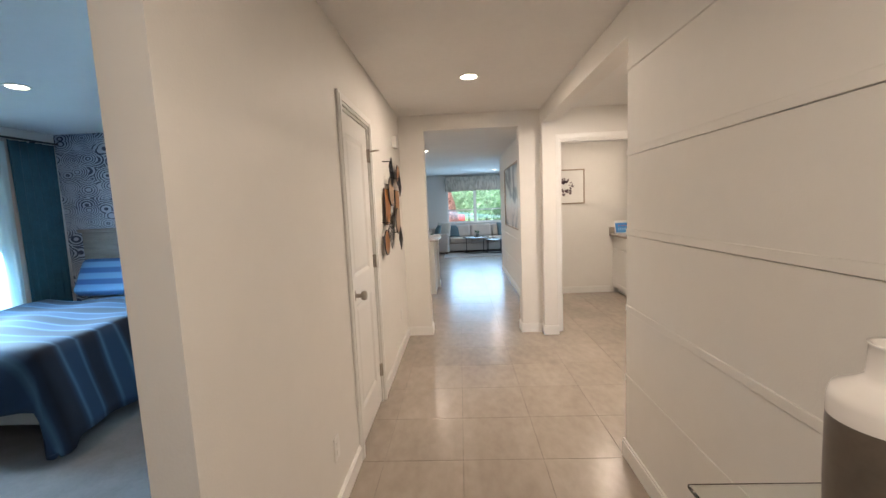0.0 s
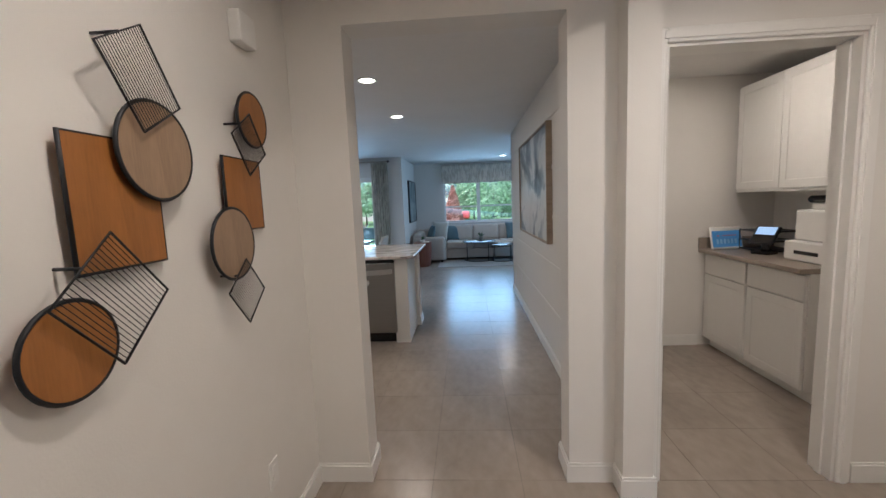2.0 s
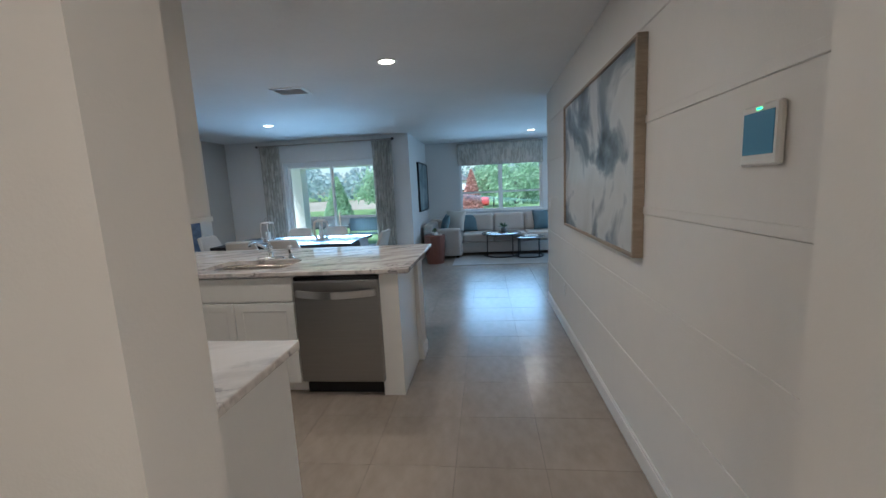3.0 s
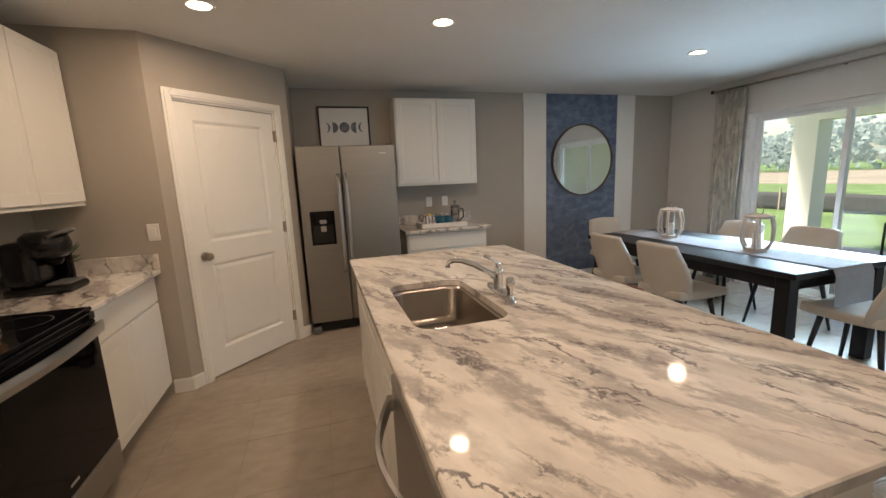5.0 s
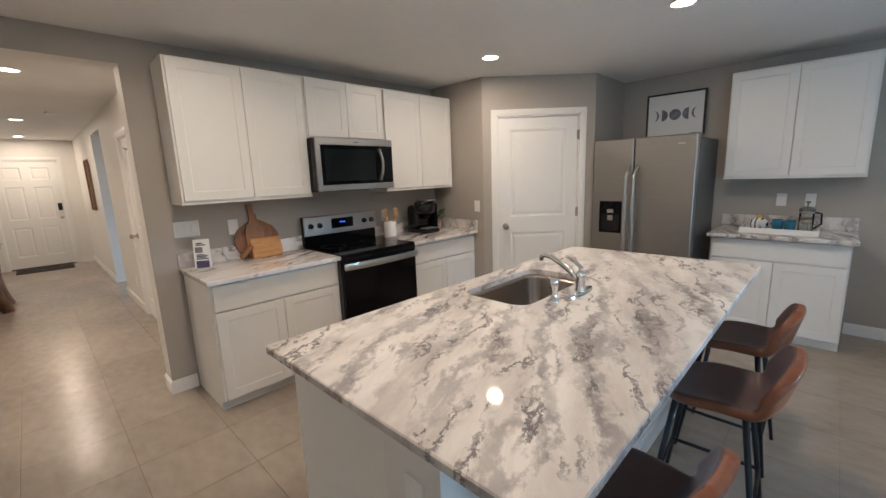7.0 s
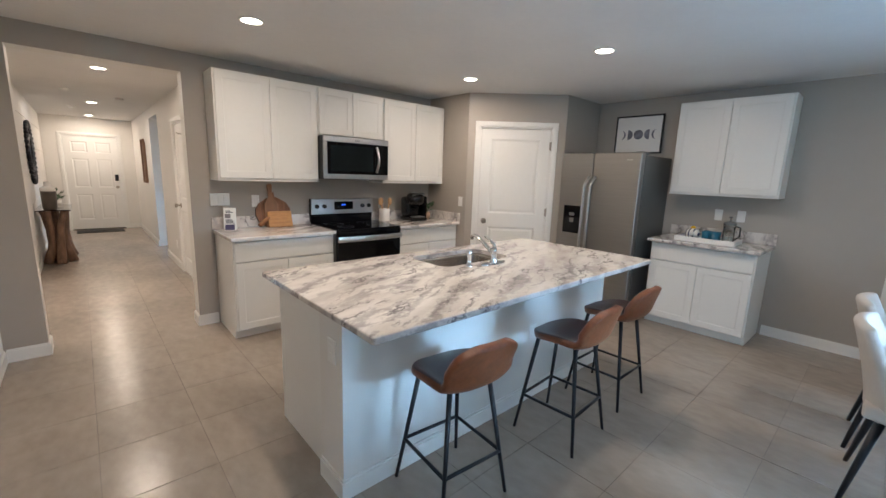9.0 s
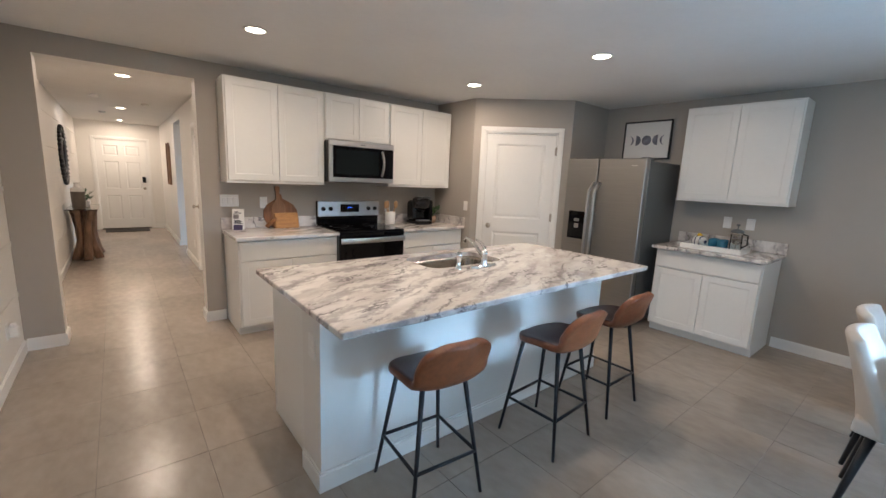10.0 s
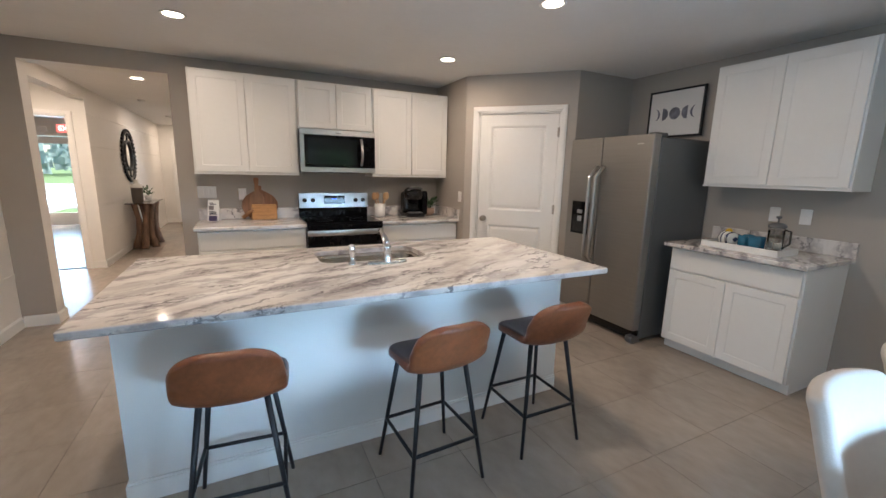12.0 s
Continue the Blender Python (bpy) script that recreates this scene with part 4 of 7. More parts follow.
def ring_paper():
    """Pale blue paper printed with dark arcs laid like scales."""
    m = bpy.data.materials.new("wave_wallpaper")
    m.use_nodes = True
    N, L = m.node_tree.nodes, m.node_tree.links
    p = N["Principled BSDF"]
    p.inputs["Roughness"].default_value = 0.7
    mp = N.new("ShaderNodeMapping")
    mp.inputs["Scale"].default_value = (1.0, 0.0, 1.5)
    L.new(N.new("ShaderNodeTexCoord").outputs["Object"], mp.inputs[0])
    v = N.new("ShaderNodeTexVoronoi")
    v.inputs["Scale"].default_value = 4.2
    L.new(mp.outputs[0], v.inputs[0])
    k = N.new("ShaderNodeMath")
    k.operation, k.inputs[1].default_value = "MULTIPLY", 60.0
    L.new(v.outputs["Distance"], k.inputs[0])
    sn = N.new("ShaderNodeMath")
    sn.operation = "SINE"
    L.new(k.outputs[0], sn.inputs[0])
    n = N.new("ShaderNodeTexNoise")
    n.inputs["Scale"].default_value = 3.0
    L.new(mp.outputs[0], n.inputs[0])
    ad = N.new("ShaderNodeMath")
    ad.operation, ad.inputs[1].default_value = "MULTIPLY_ADD", 0.25
    L.new(sn.outputs[0], ad.inputs[0])
    L.new(n.outputs[0], ad.inputs[2])
    r = N.new("ShaderNodeValToRGB")
    e = r.color_ramp.elements
    e[0].position, e[0].color = 0.36, (0.04, 0.06, 0.10, 1)
    e[1].position, e[1].color = 0.47, (0.40, 0.46, 0.54, 1)
    L.new(ad.outputs[0], r.inputs[0])
    L.new(r.outputs[0], p.inputs["Base Color"])
    return m


M_WAVEPAPER = ring_paper()
M_DUVET = pattern("striped_duvet", "wave", ((0.002, 0.006, 0.016), (0.007, 0.022, 0.05), (0.05, 0.105, 0.165), (0.010, 0.032, 0.07)), 1.05, 0.75, (1, 1, 0.3), (0.15, 0.4, 0.6, 0.8), 0.6, 2, (0, 0, radians(8)), "Y")
M_PILLOW = pattern("blue_pillow", "wave", ((0.025, 0.085, 0.22), (0.10, 0.23, 0.42)), 2.4, 0.8, (0.1, 1, 1), (0.3, 0.6), 0.6, 2, (0, 0, 0), "Z")
M_NAVY = mat("navy_curtain", (0.010, 0.065, 0.10), 0.75, var=0.25, scale=6)
M_SHEER = mat("sheer_curtain", (0.62, 0.76, 0.82), 0.9, var=0.05)
_tr = M_SHEER.node_tree.nodes.new("ShaderNodeBsdfTranslucent")
_tr.inputs[0].default_value = (0.75, 0.88, 0.92, 1)
_mx = M_SHEER.node_tree.nodes.new("ShaderNodeMixShader")
_mx.inputs[0].default_value = 0.7
M_SHEER.node_tree.links.new(M_SHEER.node_tree.nodes["Principled BSDF"].outputs[0], _mx.inputs[1])
M_SHEER.node_tree.links.new(_tr.outputs[0], _mx.inputs[2])
M_SHEER.node_tree.links.new(_mx.outputs[0], M_SHEER.node_tree.nodes["Material Output"].inputs[0])
M_LEAFCLOTH = pattern("leaf_print_fabric", "noise", ((0.34, 0.33, 0.29), (0.52, 0.495, 0.44)), 9.0, 0.85, (2.2, 1.0, 0.5), (0.40, 0.60), 1.2, 4)
M_CARPET = mat("grey_carpet", (0.21, 0.20, 0.19), 0.95, var=0.15, scale=6, bump=0.7, bscale=220)
M_RUG = mat("grey_rug", (0.33, 0.32, 0.305), 0.95, var=0.12, scale=3, bump=0.5, bscale=160)
M_ABSTRACT = pattern("abstract_paint", "noise", ((0.05, 0.065, 0.08), (0.22, 0.26, 0.30), (0.62, 0.63, 0.62), (0.52, 0.52, 0.50)), 1.7, 0.35, (1, 0.8, 1.2), (0.36, 0.455, 0.52, 0.7), 0.7, 8)
M_DARKART = pattern("dark_landscape_paint", "noise", ((0.04, 0.07, 0.08), (0.16, 0.22, 0.24), (0.35, 0.38, 0.38)), 2.2, 0.4, (1, 1, 1.4), (0.35, 0.52, 0.68), 0.5, 5)
M_FRAMEWOOD = mat("light_frame_wood", (0.36, 0.29, 0.22), 0.5, var=0.25, scale=4, grain=(1, 1, 10))
M_PAPER = mat("white_paper", (0.78, 0.77, 0.74), 0.7, var=0.01)
M_INK = mat("dark_ink", (0.035, 0.04, 0.06), 0.6, var=0.2, scale=30)
M_PANELWOOD = mat("amber_wood_veneer", (0.31, 0.125, 0.03), 0.42, var=0.2, scale=2.5, grain=(1, 8, 1))
M_ASHWOOD = mat("ash_wood_veneer", (0.30, 0.205, 0.13), 0.45, var=0.2, scale=2.5, grain=(1, 8, 1))
M_TAUPE = mat("taupe_counter", (0.30, 0.255, 0.21), 0.35, var=0.12, scale=30)
M_SCREEN = glow("screen_blue", (0.05, 0.14, 0.26), 0.35)
M_BLACKTABLE = mat("black_stained_wood", (0.018, 0.018, 0.02), 0.40, var=0.3, scale=4, grain=(1, 8, 1), spec=0.15)
M_RUNNER = mat("grey_table_runner", (0.27, 0.28, 0.30), 0.85, var=0.1, scale=8, bump=0.3, bscale=200)


# ---- hall ----
def disc_panel(name, y, z, r, m, off, label):
    d = thing(name, (-0.695 + off, y, z), label, "wall art", "hall wall art pieces")
    part("panel", lathe(bmesh.new(), [(0, 0.004), (r - 0.004, 0.004), (r - 0.004, -0.004), (0, -0.004)], (0, 0, 0), 40, "x", False), m, d)
    pts = [(0.0, r * math.cos(2 * math.pi * k / 40), r * math.sin(2 * math.pi * k / 40)) for k in range(41)]
    part("rim", tube(bmesh.new(), pts, 0.0055, seg=6, cap=False), M_IRON, d, "thin black metal rim")
    part("wall_pin", tube(bmesh.new(), [(-off, 0, r * 0.5), (0, 0, r * 0.5)], 0.004, seg=6), M_IRON, d)


def square_panel(name, y0, z0, y1, z1, m, off, label):
    cy, cz, hy, hz = (y0 + y1) / 2, (z0 + z1) / 2, (y1 - y0) / 2, (z1 - z0) / 2
    d = thing(name, (-0.695 + off, cy, cz), label, "wall art", "hall wall art pieces")
    part("panel", bx(-0.004, -hy, -hz, 0.004, hy, hz), m, d)
    part("rim", tube(bmesh.new(), [(0, -hy, -hz), (0, hy, -hz), (0, hy, hz), (0, -hy, hz), (0, -hy, -hz)], 0.0055, seg=6), M_IRON, d, "thin black metal rim")
    part("wall_pin", tube(bmesh.new(), [(-off, 0, hz * 0.5), (0, 0, hz * 0.5)], 0.004, seg=6), M_IRON, d)


def wire_panel(name, y, z, wy, wz, turn, off, label, rods=17):
    d = thing(name, (0, 0, 0), label, "wall art", "hall wall art pieces", m=pose(-0.695 + off, y, z, turn, 0, 0))
    hy, hz = wy / 2, wz / 2
    part("rim", tube(bmesh.new(), [(0, -hy, -hz), (0, hy, -hz), (0, hy, hz), (0, -hy, hz), (0, -hy, -hz)], 0.0032, seg=6), M_IRON, d)
    for k in range(1, rods + 1):
        t = -hy + wy * k / (rods + 1)
        part("rod", tube(bmesh.new(), [(0, t, -hz), (0, t, hz)], 0.0010, seg=5), M_IRON, d)
    part("wall_pin", tube(bmesh.new(), [(-off, 0, hz), (0, 0, hz)], 0.004, seg=6), M_IRON, d)


square_panel("wood_square", 1.475, 1.325, 1.718, 1.618, M_PANELWOOD, 0.025, "amber wood square wall panel with black rim")
disc_panel("wood_disc", 1.708, 1.602, 0.122, M_ASHWOOD, 0.045, "pale ash wood wall disc with black rim")
disc_panel("wood_disc", 1.432, 1.182, 0.100, M_PANELWOOD, 0.035, "amber wood wall disc with black rim")
wire_panel("wire_square", 1.662, 1.765, 0.155, 0.20, 32, 0.065, "black wire square with thin rods, tilted")
wire_panel("wire_square", 1.522, 1.265, 0.20, 0.21, 42, 0.06, "larger black wire square with thin rods, tilted")
square_panel("wood_square", 2.011, 1.375, 2.241, 1.625, M_PANELWOOD, 0.025, "amber wood square wall panel with black rim")
disc_panel("wood_disc", 2.0, 1.335, 0.118, M_ASHWOOD, 0.045, "pale ash wood wall disc with black rim")
disc_panel("wood_disc", 2.211, 1.775, 0.098, M_PANELWOOD, 0.035, "small amber wood wall disc with black rim")
wire_panel("wire_square", 2.131, 1.675, 0.15, 0.16, 35, 0.06, "black wire square with thin rods, tilted")
wire_panel("wire_square", 2.03, 1.168, 0.15, 0.16, 40, 0.06, "black wire square with thin rods, tilted")

ch = thing("door_chime", (-0.695, 2.225, 2.10), "white plastic door chime box high on the wall", "door chime")
part("cover", bx(0, -0.055, -0.055, 0.045, 0.055, 0.055, bev=0.006, seg=2), M_PLATE, ch)

tm = thing("thermostat", (2.33, 2.645, 1.355), "small square thermostat with a teal screen", "thermostat")
part("housing", bx(-0.043, -0.018, -0.04, 0.043, 0, 0.04, bev=0.004), M_SIDE, tm)
part("screen", bx(-0.038, -0.0195, -0.035, 0.038, -0.018, 0.035), mat("teal_screen", (0.07, 0.22, 0.30), 0.2, var=0.05), tm, "teal screen")
_i = bmesh.new()
for a in ((-0.016, -0.016, 0.016, -0.012), (-0.016, 0.012, 0.016, 0.016), (-0.016, -0.012, -0.012, 0.012), (0.012, -0.012, 0.016, 0.012)):
    box(_i, a[0], -0.0205, a[1], a[2], -0.0195, a[3])
part("icon", _i, M_PAPER, tm, "white square icon")
kp = thing("wall_keypad", (2.325, 2.645, 1.185), "dark framed white keypad on the wall", "keypad")
part("frame", bx(-0.042, -0.014, -0.062, 0.042, 0, 0.062, bev=0.004), M_SIDE, kp)
part("face", bx(-0.026, -0.017, -0.035, 0.034, -0.013, 0.055, bev=0.003), M_PAPER, kp, "white key face")

# console table with a round mirror above it
ct = thing("console_table", (0.63, -1.47, 0), "driftwood console table with a glass top", "console table")
part("glass_top", bx(-0.19, -0.55, 0.785, 0.19, 0.55, 0.797, bev=0.002), M_GLASS, ct, "clear glass top")
random.seed(4)
for cy in (-0.26, 0.26):
    for k in range(5):
        a = 2 * math.pi * k / 5 + 0.4
        b = a + 0.7
        pts = []
        for j in range(9):
            f = j / 8
            rr = 0.165 - 0.075 * math.sin(math.pi * f) + random.uniform(-0.008, 0.008)
            an = a + (b - a) * f
            pts.append((rr * math.cos(an) * 0.9, cy + rr * math.sin(an) * 1.25, 0.784 * f))
        part("root_leg", tube(bmesh.new(), pts, 0.058, 0.034, 9), M_DRIFT, ct, "twisted driftwood leg")
vs_ = thing("vase", (0.665, -1.125, 0.797), "tall ceramic vase, white above and dark brown below", "vase")
part("lower_body", lathe(bmesh.new(), [(0, 0.0), (0.07, 0.0), (0.079, 0.015), (0.084, 0.13), (0.086, 0.262)], seg=36), mat("brown_glaze", (0.11, 0.088, 0.068), 0.35, var=0.2, scale=6), vs_, "dull brown glaze")
part("upper_body", lathe(bmesh.new(), [(0.086, 0.262), (0.086, 0.292), (0.080, 0.312), (0.050, 0.328), (0.038, 0.34), (0.036, 0.392), (0.039, 0.398), (0.031, 0.396), (0.029, 0.34)], seg=36), M_CERAMIC, vs_, "glossy white glaze")


def foliage(name, at, label, n, spread, height, leaf, seed, pot=None, m=None):
    pl = thing(name, at, label, "plant")
    rng = random.Random(seed)
    base = 0.0
    if pot:
        part("pot", lathe(bmesh.new(), [(0, 0), *pot, (pot[-1][0] - 0.008, pot[-1][1] - 0.01), (0, pot[-1][1] - 0.015)], seg=24), m or M_CERAMIC, pl)
        base = pot[-1][1]
    bm = bmesh.new()
    for k in range(n):
        a, el = rng.uniform(0, 2 * math.pi), rng.uniform(0.15, 1.0)
        tip = Vector((math.cos(a) * spread * rng.uniform(0.4, 1), math.sin(a) * spread * rng.uniform(0.4, 1), base + height * el))
        tube(bm, [(0, 0, base - 0.01), tip * 0.5 + Vector((0, 0, base * 0.5 + height * 0.15)), tip], 0.0016, 0.001, 4)
        d = (tip - Vector((0, 0, base))).normalized()
        s = d.cross(Vector((rng.uniform(-.3, .3), rng.uniform(-.3, .3), 1))).normalized()
        u = s.cross(d)
        q = leaf * rng.uniform(0.7, 1.2)
        v = [bm.verts.new(p) for p in (tip - d * q * 0.3, tip + s * q * 0.42 + u * q * 0.1, tip + d * q, tip - s * q * 0.42 + u * q * 0.1)]
        bm.faces.new(v)
    part("leaves", bm, M_LEAF, pl)
    return pl


foliage("potted_plant", (0.60, -1.62, 0.797), "small green plant in a pale pot on the console", 26, 0.09, 0.16, 0.05, 7, [(0.045, 0), (0.058, 0.1)])
bo = thing("bowl", (0.63, -1.36, 0.797), "small shallow pale bowl on the console", "bowl")
part("dish", lathe(bmesh.new(), [(0, 0.004), (0.04, 0.0), (0.085, 0.03), (0.08, 0.03), (0.04, 0.008), (0, 0.01)], seg=24), M_CERAMIC, bo)
rm = thing("round_mirror", (0.83, -1.58, 1.60), "round mirror with a black beaded double ring frame", "mirror")
part("mirror_glass", lathe(bmesh.new(), [(0, -0.012), (0.24, -0.012), (0.24, 0.0)], (0, 0, 0), 48, "x", False), M_MIRROR, rm)
for rr, th in ((0.255, 0.022), (0.40, 0.02)):
    part("ring", tube(bmesh.new(), [(-0.022, rr * math.cos(2 * math.pi * k / 48), rr * math.sin(2 * math.pi * k / 48)) for k in range(49)], th, seg=8, cap=False), M_IRON, rm)
for k in range(36):
    a = 2 * math.pi * k / 36
    bm = bmesh.new()
    bmesh.ops.create_uvsphere(bm, u_segments=8, v_segments=6, radius=0.028, matrix=Matrix.Translation((-0.024, 0.438 * math.cos(a), 0.438 * math.sin(a))))
    part("bead", bm, M_IRON, rm)
for k in range(8):
    a = 2 * math.pi * k / 8
    part("spoke", tube(bmesh.new(), [(-0.02, 0.26 * math.cos(a), 0.26 * math.sin(a)), (-0.02, 0.40 * math.cos(a), 0.40 * math.sin(a))], 0.014, seg=6), M_IRON, rm)
# Added sill, blocks light leaking through the gap under the front door.
solid("door_sill", bx(-0.41, -5.05, 0.0, 0.53, -4.905, 0.022, bev=0.004), mat("bronze_sill", (0.05, 0.042, 0.036), 0.4, 0.5), "dark bronze sill added to close the gap under the front door", category="door sill")
dm = thing("door_mat", (0.06, -4.55, 0), "dark woven door mat in front of the door", "door mat")
part("mat_field", bx(-0.40, -0.25, 0.0, 0.40, 0.25, 0.012, bev=0.004), mat("mat_fibre", (0.03, 0.028, 0.026), 0.95, var=0.3, scale=30, bump=0.6, bscale=300), dm)
sl = thing("smart_lock", (-0.33, -4.902, 1.16), "black keypad lock on the front door", "door lock")
part("housing", bx(-0.033, 0, -0.07, 0.033, 0.03, 0.07, bev=0.006), M_BLACK, sl)
for x, y in ((-0.25, -0.9), (0.35, -0.5), (0.3, -2.7)):
    sd = thing("smoke_detector" if x < 0 else "ceiling_sensor", (x, y, CEIL), "small round white detector on the ceiling", "detector")
    part("housing", lathe(bmesh.new(), [(0.05, 0), (0.052, -0.015), (0.04, -0.03), (0, -0.033)], seg=24), M_PLATE, sd)

# framed wooden slats on the hall wall near the entrance
wa = thing("framed_relief", (-0.695, -3.0, 1.55), "tall brown wooden relief on the hall wall", "wall art")
for k in range(5):
    part("slat", bx(0.0, -0.28 + 0.115 * k, -0.42 + 0.05 * (k % 2), 0.03 + 0.01 * (k % 3), -0.18 + 0.115 * k, 0.42 - 0.06 * (k % 3), bev=0.004), M_DRIFT, wa)


# ---- office beyond the side hall ----
fd = thing("door_office", (3.27, -4.9, 0), "white outer door with a tall glass pane", "door", rz=180, kind="structure")
part("door_casing", casing(0.85, 2.05), M_TRIM, fd)
_l = bmesh.new()
for a in ((0.01, 0.16, 0.01, 2.03), (0.69, 0.84, 0.01, 2.03), (0.16, 0.69, 0.01, 0.30), (0.16, 0.69, 1.88, 2.03)):
    box(_l, a[0], 0.01, a[2], a[1], 0.05, a[3])
lf = part("door_leaf", _l, M_TRIM, fd)
part("pane", bx(0.16, 0.026, 0.30, 0.69, 0.032, 1.88), M_GLASS, lf, "clear glass pane").visible_shadow = False
ex = thing("exit_sign", (2.55, -4.9, 2.22), "red lit exit sign over the outer door", "exit sign")
part("housing", bx(-0.19, 0, -0.10, 0.19, 0.05, 0.10, bev=0.006), M_PLATE, ex)
part("face", bx(-0.17, 0.05, -0.08, 0.17, 0.053, 0.08), glow("red_sign", (1.0, 0.10, 0.08), 1.6), ex, "glowing red face")
_cu = bpy.data.curves.new("exit_letters", "FONT")
_cu.body, _cu.size, _cu.align_x, _cu.align_y, _cu.extrude = "EXIT", 0.14, "CENTER", "CENTER", 0.001
_to = new("letters", _cu)
_to.parent = ex
_to.matrix_local = pose(0, 0.0545, 0, 90, 0, 180)
_cu.materials.append(glow("sign_white", (1, 0.8, 0.75), 2.0))
ed = thing("emergency_light", (2.98, -4.9, 2.2), "white twin-head emergency light", "emergency light")
part("housing", bx(-0.08, 0, -0.05, 0.08, 0.05, 0.05, bev=0.01), M_PLATE, ed)


solid("threshold_office", bx(1.054, 0.29, 0.0, 1.866, 0.35, 0.008, bev=0.003), mat("threshold_metal", (0.16, 0.13, 0.11), 0.4, 0.6), "brown metal threshold strip in the office doorway", category="threshold")


# ---- den ----
DN = pose(2.90, 0, 0, 0, 0, 90)
wall("wall_den_right", 2.90, 2.775, 3.02, 4.52, "warm white den side wall", W)
base_cabinet("den_cabinet", 0.56, DN @ pose(3.95, 0, 0), "white shaker den base cabinet", doors=1)
base_cabinet("den_cabinet", 0.56, DN @ pose(3.385, 0, 0), "white shaker den base cabinet", doors=1)
for o in [q for q in bpy.data.objects if q.name.startswith("den_cabinet")]:
    o["group"] = "den cabinets"
upper_cabinet("den_wall_cabinet", 1.0, 1.43, 2.31, DN @ pose(3.44, 0, 0), "white shaker den wall cabinet", depth=0.40)
dc = thing("den_counter", (2.59, 3.945, 0.885), "taupe laminate den counter with a small splash", "countertop")
part("slab", bx(-0.345, -0.575, 0, 0.308, 0.57, 0.035, bev=0.005), M_TAUPE, dc)
part("backsplash", bx(-0.345, 0.55, 0.035, 0.308, 0.57, 0.135), M_TAUPE, dc)
_sg = thing("desk_sign", (0, 0, 0), "white framed tablet sign with a blue screen", "sign", m=pose(2.43, 4.40, 0.92, -12, 0, 8))
part("frame", bx(-0.15, -0.012, 0, 0.15, 0, 0.20, bev=0.006), M_PAPER, _sg)
part("face", bx(-0.135, -0.014, 0.02, 0.135, -0.012, 0.165), M_SCREEN, _sg, "dark blue face")
_b = bmesh.new()
box(_b, -0.09, -0.0155, 0.115, -0.07, -0.014, 0.13)
box(_b, -0.04, -0.0155, 0.118, 0.09, -0.014, 0.126)
part("text_bar", _b, mat("red_print", (0.5, 0.1, 0.1), 0.6), _sg)
for k in range(6):
    part("text_bar", bx(-0.10 + 0.034 * k, -0.0155, 0.05, -0.08 + 0.034 * k, -0.014, 0.09), mat("pale_print", (0.3, 0.42, 0.55), 0.6) if k == 0 else bpy.data.materials["pale_print"], _sg)
_t = thing("card_terminal", (0, 0, 0), "black card terminal with a lit screen", "card terminal", m=pose(2.50, 4.05, 0.92, 0, 0, -65))
part("base", bx(-0.07, -0.06, 0.0, 0.07, 0.06, 0.03, bev=0.008), M_BLACK, _t)
part("neck", bx(-0.03, 0.0, 0.03, 0.03, 0.04, 0.12, bev=0.006), M_BLACK, _t)
_b = bx(-0.09, -0.012, -0.09, 0.09, 0.012, 0.09, bev=0.01)
bmesh.ops.transform(_b, matrix=pose(0, 0.0, 0.15, -40, 0, 0), verts=_b.verts[:])
part("head", _b, M_BLACK, _t)
_b = bx(-0.07, -0.014, 0.0, 0.07, -0.0125, 0.075)
bmesh.ops.transform(_b, matrix=pose(0, 0.0, 0.15, -40, 0, 0), verts=_b.verts[:])
part("screen", _b, glow("lit_screen", (0.35, 0.5, 0.7), 0.5), _t, "lit pale blue screen")
_r = thing("wire_tray", (2.68, 4.25, 0.92), "black wire letter tray on the den counter", "tray")
for z in (0.01, 0.09, 0.17):
    part("tier", tube(bmesh.new(), [(-0.14, -0.16, z), (0.14, -0.16, z), (0.14, 0.16, z), (-0.14, 0.16, z), (-0.14, -0.16, z)], 0.006, seg=6), M_IRON, _r)
    part("base_sheet", bx(-0.135, -0.155, z - 0.004, 0.135, 0.155, z - 0.002), M_IRON, _r)
for sx, sy in ((-0.14, -0.16), (0.14, -0.16), (0.14, 0.16), (-0.14, 0.16)):
    part("post", tube(bmesh.new(), [(sx, sy, 0), (sx, sy, 0.18)], 0.006, seg=6), M_IRON, _r)
_p = thing("printer", (2.66, 3.62, 0.92), "white desktop printer on the den counter", "printer")
part("base", bx(-0.19, -0.2, 0, 0.19, 0.2, 0.14, bev=0.01), M_PLATE, _p)
part("scanner", bx(-0.15, -0.19, 0.142, 0.18, 0.16, 0.36, bev=0.012), M_PLATE, _p)
part("slot", bx(-0.192, -0.1, 0.05, -0.189, 0.1, 0.075), M_BLACK, _p)
_k = thing("tape_dispenser", (2.62, 3.66, 1.28), "dark grey desk device standing on the printer", "office device")
part("body", bx(-0.05, -0.06, 0, 0.05, 0.06, 0.05, bev=0.01), M_PLATE, _k)
part("hood", bx(-0.07, -0.09, 0.05, 0.07, 0.09, 0.10, bev=0.02), M_BLACK, _k)


